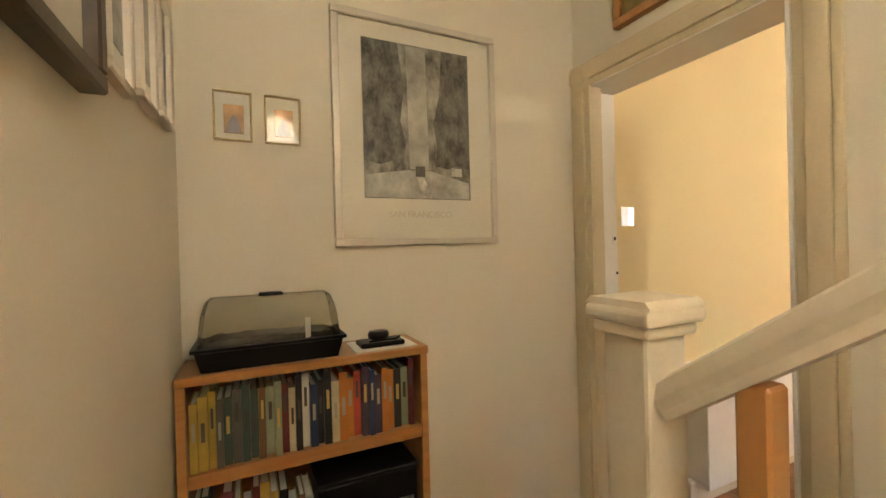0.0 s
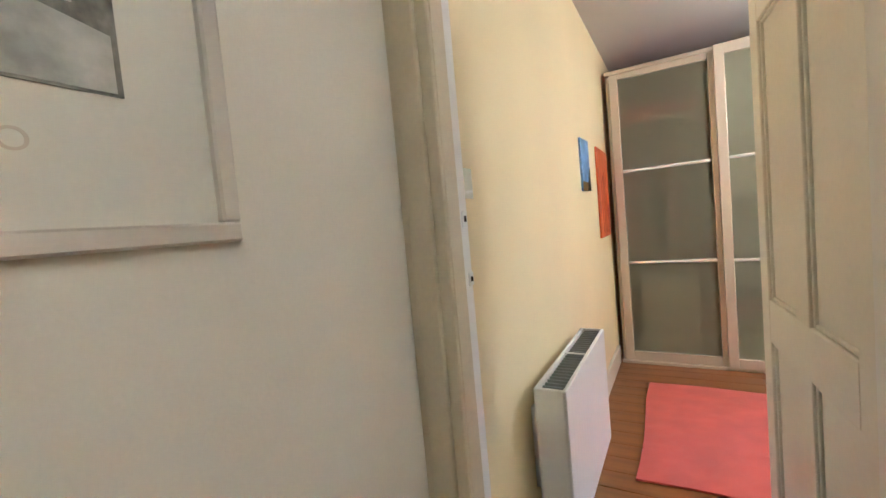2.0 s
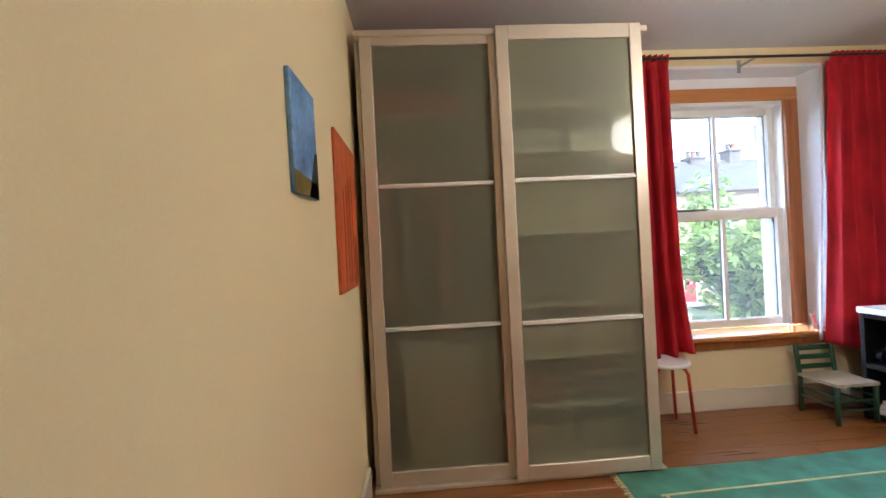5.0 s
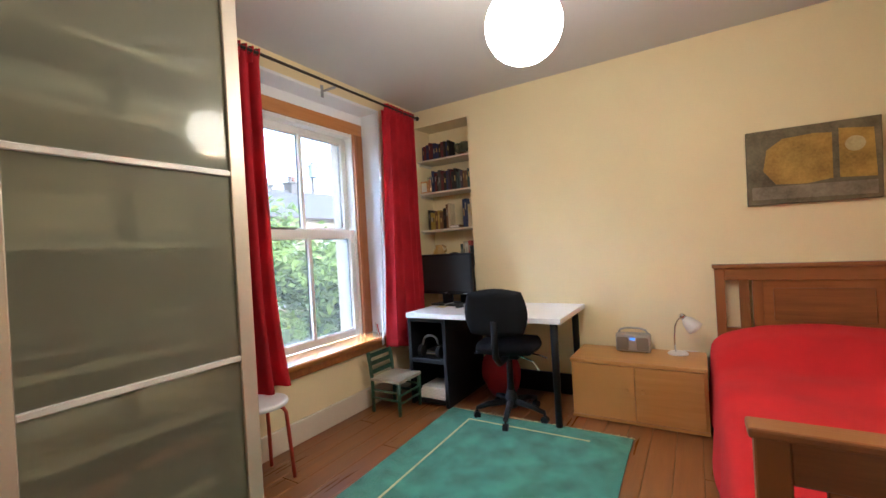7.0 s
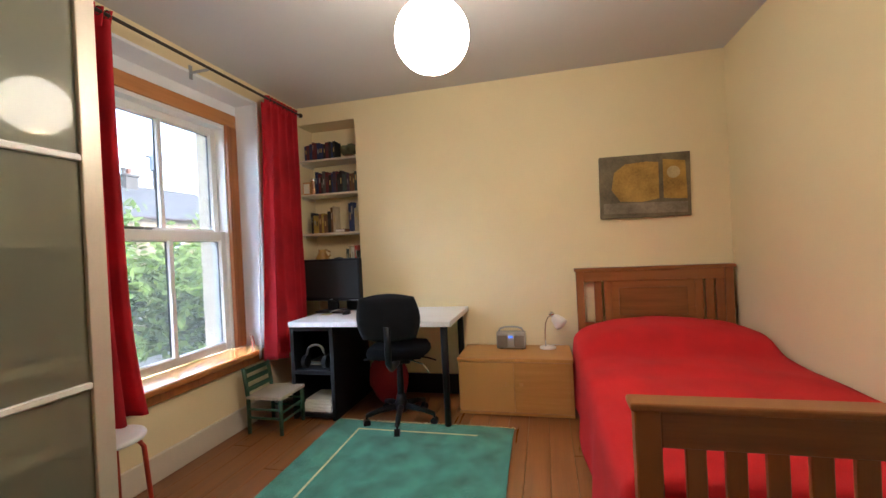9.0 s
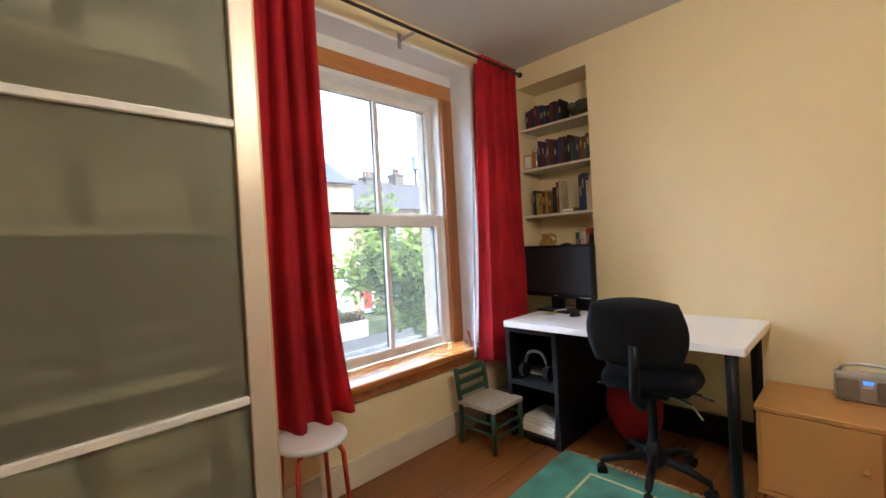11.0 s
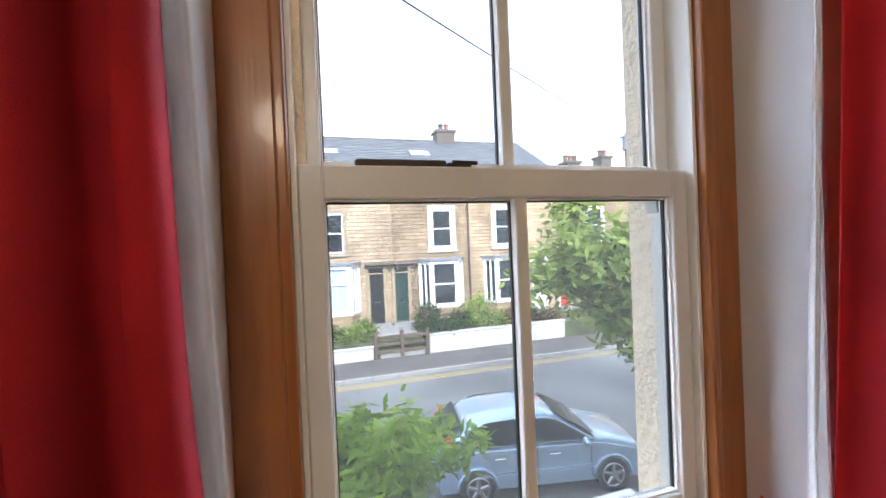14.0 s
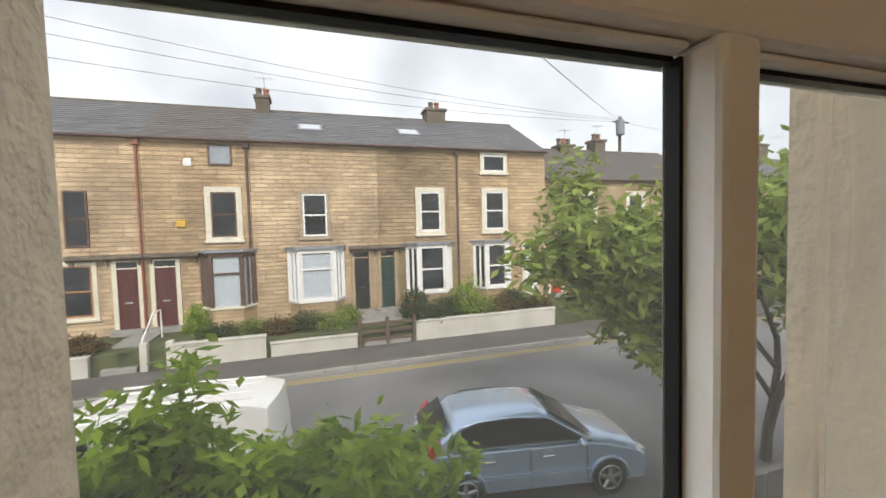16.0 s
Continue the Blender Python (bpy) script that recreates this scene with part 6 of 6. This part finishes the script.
garden_wall(-1.9, 1.0, .75, "cream painted low garden wall with coping"); garden_wall(1.15, 4.2, .45, "white painted low garden wall, paint flaking")
garden_wall(6.5, 12.9, .72, "long white painted low garden wall"); garden_wall(-14, -4.2, .6, "white painted low garden wall by the steps")
for x in (-2.7, -1.95):
    gp = solid("gate_post", one(bx, (x - .11, 20.28, G + .1), (x + .11, 20.54, G + 1.05), .02), WHITEWALL, "white painted square gate post by the steps", "gate post", "white gate posts")
WOODGATE = wood("weathered gate timber", (.05, .035, .025), (.12, .085, .06), 0, 6, .9)
def steps(x0, x1, label):
    s = thing("garden_steps", ((x0 + x1) / 2, 20.8, G + .12), label, "steps", "garden steps")
    for k in range(4):
        part("step", one(bx, (x0, 20.30 + .32 * k, G + .1), (x1, 20.62 + .32 * k + (2.0 if k == 3 else 0), G + .12 + .18 * (k + 1)), .015), KERB, s)
steps(4.45, 6.3, "four dark stone garden steps to the doors"); steps(-3.9, -2.9, "stone garden steps with white handrail")
for x in (4.3, 5.35, 6.42):
    solid("timber_post", one(bx, (x - .07, 20.24, G + .1), (x + .07, 20.38, G + 1.2), .015), WOODGATE, "weathered dark timber gate post", "gate post", "timber gate posts")
gt = thing("timber_gate", (4.85, 20.3, G + .2), "weathered dark timber gate across the steps", "gate")
for z in (.3, .6, .9):
    for a, b in ((4.37, 5.28), (5.42, 6.35)):
        part("rail", one(bx, (a, 20.28, G + z), (b, 20.32, G + z + .12), .005), WOODGATE, gt)
rl = thing("step_handrail", (-2.8, 21, -2.6), "white tubular handrail beside the steps", "handrail")
part("rail", one(tube, [(-2.75, 20.4, G + .2), (-2.75, 20.4, G + 1.1), (-2.75, 21.6, G + 1.8), (-2.75, 22.4, G + 1.8), (-2.75, 22.4, -2.55)], .03, 8), UPVC, rl)


# ---- foliage ----
LEAF = mat("fresh green leaf", (.16, .33, .02), .5, .3, 3, 30, .1, c2=(.48, .68, .07))
LEAF2 = mat("mid green leaf", (.20, .29, .05), .55, .3, 2, 30, .1, c2=(.46, .57, .15))
LEAF3 = mat("dark shrub leaf", (.04, .075, .02), .6, .3, 2, 30, .1, c2=(.10, .16, .05))
LEAF4 = mat("russet shrub leaf", (.14, .08, .03), .6, .3, 2, 30, .1, c2=(.26, .18, .06))
for m in (LEAF, LEAF2, LEAF3, LEAF4):
    n, l = m.node_tree.nodes, m.node_tree.links
    b = n["Principled BSDF"]; b.inputs["Specular IOR Level"].default_value = .2
    tl = n.new("ShaderNodeBsdfTranslucent"); mx = n.new("ShaderNodeMixShader"); mx.inputs[0].default_value = .42
    l.new(n["Color Ramp"].outputs[0], tl.inputs[0]); l.new(b.outputs[0], mx.inputs[1]); l.new(tl.outputs[0], mx.inputs[2]); l.new(mx.outputs[0], n["Material Output"].inputs[0])
BARK = mat("grey brown bark", (.09, .07, .05), .95, .3, 4, 30, .8, stretch=(3, 3, .6))


def leaves(name, tips, per, length, width, spread, m, parent, seed, droop=.3):
    """Folded leaf blades scattered about twig tips."""
    g = np.random.default_rng(seed)
    tips = np.array([t[:3] for t in tips]); n = len(tips) * per
    c = np.repeat(tips, per, 0) + g.normal(0, spread, (n, 3))
    d = g.normal(0, 1, (n, 3)); d[:, 2] = d[:, 2] * .5 - droop; d /= np.linalg.norm(d, axis=1)[:, None]
    s = np.cross(d, g.normal(0, 1, (n, 3)) * .6 + np.array([0, 0, 1.0])); s /= np.linalg.norm(s, axis=1)[:, None]
    up = np.cross(s, d)
    ln = length * g.uniform(.6, 1.25, (n, 1)); w = width * g.uniform(.7, 1.2, (n, 1))
    mid = c + d * ln * .45 - up * w * .18
    v = np.stack([c, mid + s * w * .5 + up * w * .25, c + d * ln, mid - s * w * .5 + up * w * .25], 1).reshape(-1, 3)
    k = np.arange(n)[:, None] * 4
    f = np.concatenate([k + [0, 1, 2], k + [0, 2, 3]], 0)
    me = bpy.data.meshes.new(name); me.from_pydata(v.tolist(), [], f.tolist()); me.materials.append(m)
    ob = new(name, me); ob.parent, ob.matrix_parent_inverse = parent, parent.matrix_basis.inverted()
    return ob


def branches(bm, p, d, length, r, depth, rr, tips, bend=.35, split=3):
    """Recursive limbs; collects the twig tips."""
    pts = [p]; q = p.copy(); dd = d.copy()
    for k in range(4):
        dd = (dd + Vector((rr.uniform(-1, 1), rr.uniform(-1, 1), rr.uniform(-.4, .6))) * bend * .35).normalized()
        q = q + dd * length / 4; pts.append(q.copy())
        if depth <= 1:
            tips.append(tuple(q))
    tube(bm, pts, lambda t: r * (1 - .45 * t), 6 if depth > 1 else 4)
    if depth == 0:
        return
    for k in range(split):
        nd = (dd + Vector((rr.uniform(-1, 1), rr.uniform(-1, 1), rr.uniform(-.3, .7))) * .95).normalized()
        branches(bm, pts[2 + k % 3], nd, length * rr.uniform(.6, .8), r * .55, depth - 1, rr, tips, bend, split)


def tree(label, base, stems, length, r, depth, per, leaf, spread, m, seed, split=3, group=""):
    t = thing("tree", base, label, "tree", group)
    rr = random.Random(seed); bm = bmesh.new(); tips = []
    for d in stems:
        branches(bm, Vector(base), Vector(d).normalized(), length, r, depth, rr, tips, split=split)
    part("trunk", bm, BARK, t, "grey brown trunk and limbs")
    leaves("crown", tips, per, leaf[0], leaf[1], spread, m, t, seed)
    return tips


tree("leafy young tree with bright green leaves growing below the window", (1.34, 7.7, -3.48), [(-.45, -.1, 1), (-.12, .1, 1.1), (.12, -.1, 1), (.35, .05, 1), (.05, -.4, .9), (-.75, 0, 1), (.2, .3, .8)], 1.5, .05, 3, 44, (.17, .068), .09, LEAF, 21)
tree("garden tree leaning over the pavement with mid green leaves", (9.95, 10.3, -3.3), [(-.85, .0, 1)], 2.5, .13, 4, 13, (.31, .12), .22, LEAF2, 5)
tree("garden tree with hanging mid green leaves", (10.6, 9.9, -3.3), [(.05, .0, 1), (.3, .2, 1)], 2.3, .10, 4, 7, (.31, .12), .22, LEAF2, 9)


def shrub(x, y, z, rx, rz, m, seed, n=110, label="rounded garden shrub in a front garden"):
    t = thing("shrub", (x, y, z), label, "shrub", "front garden shrubs")
    g = random.Random(seed); tips = []; bm = bmesh.new()
    for k in range(n):
        a, b, q = g.uniform(0, math.tau), math.acos(g.uniform(0, 1)), g.uniform(.55, 1) * (1 + .22 * noise.noise((k * .7, seed, 0)))
        p = (x + rx * q * math.sin(b) * math.cos(a), y + rx * .7 * q * math.sin(b) * math.sin(a), z + rz * q * math.cos(b) + .05)
        tips.append(p)
        if k % 9 == 0:
            tube(bm, [(x, y, z - .02), ((x + p[0]) / 2 + .05, (y + p[1]) / 2, (z + p[2]) / 2), p], .018, 4)
    part("stems", bm, BARK, t)
    leaves("foliage", tips, 16, .13, .065, .10, m, t, seed, .0)


gz = -2.55
for i, (x, y, rx, rz, m) in enumerate(((9.1, 21.4, .85, 1.75, LEAF), (8.1, 21.3, .9, .8, LEAF3), (9.6, 21.0, .8, .8, LEAF2), (10.6, 21.0, .8, .75, LEAF4), (11.6, 21.6, .8, .9, LEAF3), (6.9, 21.7, .75, 1.2, LEAF3), (7.1, 20.9, .9, .55, LEAF3), (12.6, 21.2, .7, .5, LEAF4),
                                       (3.4, 21.2, .7, .5, LEAF2), (2.4, 21.5, .9, .55, LEAF3), (1.4, 21.2, .6, .5, LEAF4), (4.0, 21.8, .5, .7, LEAF2), (-1.6, 22.6, .4, 1.0, LEAF), (-.6, 21.4, .8, .4, LEAF3), (.5, 21.6, .6, .4, LEAF2), (-4.6, 21.0, .6, .5, LEAF4), (15.5, 21.5, 1.2, 1.6, LEAF2), (18, 21.5, 1.4, 1.4, LEAF3))):
    shrub(x, y, gz if x < 14.6 else G, rx, rz, m, 40 + i)


# ---- parked vehicles ----
def car(label, at, turn, Wd, prof, roof_prof, paint, name="car"):
    """A hatchback or van: lofted body from side outlines, wheels, lamps, glass."""
    c = thing(name, at, label, "car" if name == "car" else "van")
    T = Matrix.Translation(at) @ Matrix.Rotation(turn, 4, "Z")
    def go(nm, bm, m, smooth=False, parent=None, lab=""):
        bm.transform(T); return part(nm, bm, m, parent or c, lab, smooth)
    hw = Wd / 2
    def loft(poly, w_low, w_high, z_low, z_high):
        bm = bmesh.new(); rows = []
        ys = [math.sin(math.pi / 2 * k / 8) for k in range(-8, 9)]
        for yv in ys:
            row = []
            e = abs(yv) ** 6
            for (x, z) in poly:
                t = max(0, min(1, (z - z_low) / (z_high - z_low)))
                w = w_low + (w_high - w_low) * t ** 1.3
                zz = z - (.055 * e + .02 * yv * yv if z > z_low + .55 * (z_high - z_low) else 0)
                row.append(bm.verts.new((x * (1 - .05 * abs(yv) ** 3), yv * w, zz)))
            rows.append(row)
        n = len(poly)
        for a, b in zip(rows, rows[1:]):
            for k in range(n):
                bm.faces.new((a[k], a[(k + 1) % n], b[(k + 1) % n], b[k]))
        bm.faces.new(rows[0][::-1]); bm.faces.new(rows[-1])
        return bm
    body = go("body", loft(prof, hw, hw * .94, .2, 1.0), paint, False)
    cab = go("cabin", loft(roof_prof, hw * .93, hw * .74, .85, 1.5), paint, False)
    for ob in (body, cab):
        mod = ob.modifiers.new("rounding", "BEVEL"); mod.width, mod.segments, mod.limit_method, mod.angle_limit, mod.harden_normals = .05, 4, "ANGLE", radians(9), True
        ob.data.shade_smooth()
    return c, T, go, hw, body, cab


SILVERBLUE = mat("metallic pale blue paint", (.40, .54, .72), .22, .05, 2, 200, .02, .45, coat=.8)
WHITEVAN = mat("white van paint", (.80, .80, .78), .3, .03, 2, 60, .02, coat=.4)
CARGLASS = mat("dark car glass", (.015, .017, .02), .06, .2, 2, 40, 0)
CARGLASS.node_tree.nodes["Principled BSDF"].inputs["Specular IOR Level"].default_value = .15
DARKGLASS.node_tree.nodes["Principled BSDF"].inputs["Specular IOR Level"].default_value = .25
TYRE = mat("tyre rubber", (.02, .02, .02), .85, .2, 10, 60)
REDLAMP = mat("red lamp lens", (.55, .02, .02), .15, .05, 5, 40, 0)
CLEARLAMP = mat("clear lamp lens", (.7, .7, .7), .1, .05, 5, 40, 0)


def wheels(go, hw, xs, r):
    for x in xs:
        for s in (-1, 1):
            bm = bmesh.new(); cyl(bm, (x, s * (hw - .19), r), (x, s * (hw + .005), r), r, n=28)
            w = go("wheel", bm, TYRE, False)
            bm = bmesh.new(); cyl(bm, (x, s * (hw - .01), r), (x, s * (hw + .012), r), r * .66, n=24); go("rim_back", bm, PLASTIC, parent=w)
            bm = bmesh.new()
            for k in range(5):
                a = math.tau * k / 5 + .3
                p, q = Vector((x, s * (hw + .016), r)), Vector((x + r * .62 * math.cos(a), s * (hw + .016), r + r * .62 * math.sin(a)))
                cyl(bm, p, q, .045, .03, 6)
            tube(bm, [(x + r * .64 * math.cos(k * math.tau / 24), s * (hw + .014), r + r * .64 * math.sin(k * math.tau / 24)) for k in range(25)], .018, 6)
            go("rim", bm, STEEL, parent=w)
            bm = bmesh.new(); tube(bm, [(x + (r + .035) * math.cos(math.pi * k / 16), s * (hw - .005), r + (r + .035) * math.sin(math.pi * k / 16)) for k in range(17)], .035, 6)
            go("wheel_arch", bm, SILVERBLUE if len(xs) == 2 and r < .32 else WHITEVAN, True)


def hatchback():
    prof = [(-1.98, .28), (1.95, .24), (2.0, .45), (1.98, .62), (1.82, .78), (1.30, .92), (.95, .97), (-1.80, 1.00), (-1.98, .92), (-2.02, .60)]
    roofp = [(1.02, .94), (.35, 1.36), (.10, 1.44), (-.45, 1.47), (-1.05, 1.44), (-1.35, 1.38), (-1.86, .98)]
    c, T, go, hw, body, cab = car("metallic pale blue five-door hatchback parked at the kerb", (6.10, 11.15, G), radians(-10), 1.72, prof, roofp, SILVERBLUE)
    for s in (-1, 1):
        bm = bmesh.new(); prism(bm, [(.80, .97), (.22, 1.33), (-.40, 1.39), (-1.0, 1.37), (-1.32, 1.25), (-1.52, 1.05), (-1.35, .99)], 1, -.004, .004)
        bm.transform(Matrix.Translation((0, s * (hw * .835 + .012), 0)) @ Matrix.Translation((0, 0, .97)) @ Matrix.Rotation(s * radians(14.7), 4, "X") @ Matrix.Translation((0, s * .074, -.97)))
        g = go("side_window", bm, CARGLASS)
        for x in (-.12, -.98):
            bm = bmesh.new(); bx(bm, (x, -.006, .98), (x + .05, .006, 1.36)); bm.transform(Matrix.Translation((0, s * (hw * .835 + .012), 0)) @ Matrix.Translation((0, 0, .97)) @ Matrix.Rotation(s * radians(14.7), 4, "X") @ Matrix.Translation((0, s * .078, -.97)))
            go("pillar", bm, PLASTIC, parent=g)
        go("sill_trim", one(bx, (-1.25, s * (hw - .01), .50), (1.0, s * (hw + .012), .54), .004), SILVERBLUE)
        for x in (-.95, .05):
            go("door_handle", one(bx, (x, s * (hw - .02), .80), (x + .19, s * (hw + .02), .835), .008), CHROME)
        for x in (.82, -.16, -1.1):
            go("door_gap", one(bx, (x, s * (hw - .012), .35), (x + .008, s * (hw + .002), .95)), PLASTIC)
        bm = bmesh.new(); bmesh.ops.create_icosphere(bm, subdivisions=2, radius=1, matrix=Matrix.Translation((.70, s * (hw + .09), 1.0)) @ Matrix.Diagonal((.07, .11, .075, 1))); go("door_mirror", bm, SILVERBLUE, True)
        bm = bmesh.new(); prism(bm, [(-1.70, 1.22), (-1.92, .84), (-1.82, .82), (-1.60, 1.10)], 1, s * hw * .72, s * hw * .955); go("tail_lamp", bm, REDLAMP)
        bm = bmesh.new(); prism(bm, [(-1.87, .98), (-1.93, .80), (-1.86, .80), (-1.80, .96)], 1, s * hw * .73, s * hw * .965); go("tail_lamp_clear", bm, CLEARLAMP)
        go("headlamp", one(bx, (1.74, s * hw * .62 if s > 0 else -hw * .90, .58), (1.93, s * hw * .90 if s > 0 else -hw * .62, .70), .03, 2), CLEARLAMP)
    bm = bmesh.new(); sheet(bm, 6, 8, lambda u, v: (.99 - .70 * u, (v - .5) * 2 * (hw * .86 - .15 * u), .985 + .395 * u + .012)); go("windscreen", bm, CARGLASS)
    bm = bmesh.new(); sheet(bm, 4, 8, lambda u, v: (-1.90 + .42 * u, (v - .5) * 2 * (hw * .74 - .08 * u), 1.02 + .33 * u)); go("rear_window", bm, CARGLASS)
    go("wiper", one(tube, [(-1.9, 0, 1.06), (-1.80, .3, 1.12)], .01, 5), PLASTIC)
    go("rear_bumper", one(bx, (-2.06, -hw * .9, .35), (-1.9, hw * .9, .62), .05, 3), SILVERBLUE)
    go("number_plate", one(bx, (-2.03, -.26, .72), (-2.0, .26, .83), .004), mat("yellow plate", (.6, .45, .05), .5))
    wheels(go, hw, (1.22, -1.25), .31)


def van():
    prof = [(-2.3, .3), (2.3, .28), (2.35, .6), (2.28, .85), (1.6, 1.05), (-2.3, 1.05), (-2.36, .6)]
    roofp = [(1.62, 1.02), (1.05, 1.66), (.7, 1.78), (-1.9, 1.86), (-2.28, 1.78), (-2.34, 1.02)]
    c, T, go, hw, body, cab = car("white panel van parked behind the hatchback", (-.30, 12.7, G), radians(172), 1.8, prof, roofp, WHITEVAN, name="van")
    bm = bmesh.new(); sheet(bm, 4, 8, lambda u, v: (1.56 - .48 * u, (v - .5) * 2 * (hw * .86 - .12 * u), 1.10 + .53 * u + .012)); go("windscreen", bm, CARGLASS)
    for s in (-1, 1):
        go("side_window", one(bx, (.35, s * (hw * .86), 1.12), (1.1, s * (hw * .86 + .03), 1.5), .02), CARGLASS)
        go("side_rib", one(bx, (-2.1, s * (hw - .01), .72), (.2, s * (hw + .012), .78), .004), WHITEVAN)
        for k in range(2):
            go("roof_rib", one(bx, (-1.9, s * (.2 + .3 * k) - .03, 1.82), (.5, s * (.2 + .3 * k) + .03, 1.86), .01), WHITEVAN)
    wheels(go, hw, (1.5, -1.4), .33)


hatchback(); van()

# ---- wires and pole ----
pl = thing("telegraph_pole", (27.8, 33.0, G), "tall timber telegraph pole with grey transformer", "telegraph pole")
part("pole", one(cyl, (27.8, 33, G), (27.8, 33, 10.1), .17, .12), WOODGATE, pl)
bm = bmesh.new(); lathe(bm, [(.30, 0), (.34, .05), (.34, 1.15), (.28, 1.25), (.10, 1.32)], (27.55, 32.65, 8.55), 18)
for x in (27.40, 27.70):
    cyl(bm, (x, 32.65, 9.8), (x, 32.65, 10.15), .05, .03, 8)
part("transformer", bm, LEAD, pl, smooth=False)
part("cross_arm", one(bx, (27.0, 32.8, 9.6), (28.6, 32.9, 9.72), .01), WOODGATE, pl)
wi = thing("overhead_wires", (10, 20, 8), "thin dark overhead telephone wires", "wires")
for a, b in (((27.8, 33, 9.95), (-25, 21.5, 11.6)), ((27.8, 33, 9.85), (-25, 22, 10.8)), ((27.8, 33, 9.72), (-25, 22.5, 9.6)), ((27.8, 33, 9.9), (.4, 5.07, 3.05)), ((27.8, 33, 9.8), (50, 30, 9.5))):
    a, b = Vector(a), Vector(b)
    part("wire", one(tube, [a.lerp(b, k / 16) - Vector((0, 0, (.15 if b.z < 4 else 1.1) * (1 - (2 * k / 16 - 1) ** 2))) for k in range(17)], .012, 4), PLASTIC, wi)

# ---- floorboards ----
floor = bpy.data.objects["floor"]
bw, made = .135, {}
for j in range(26):
    y = 1.0 + bw * j
    if y + .02 > YW:
        break
    w = min(bw, YW - y) - .0018
    cut = .9 + 2.1 * ((j * .37) % 1)
    for a, b in ((0, cut - .0015), (cut + .0015, XF if y < 3.9 else 4.12)):
        L = round(b - a, 3)
        me = mesh_of("floorboard", one(bx, (0, 0, 0), (L, w, .02), .002), BOARD)
        ob = new("floorboard", me); ob.parent = floor; ob.location = (a, y, -.02)
for j in range(11):
    y = -.535 + .14 * j
    me = mesh_of("floorboard", one(bx, (0, 0, 0), (2.7, min(.137, 1.0 - y), .02), .002), BOARD)
    ob = new("floorboard", me); ob.parent = floor; ob.location = (0, y, -.02)
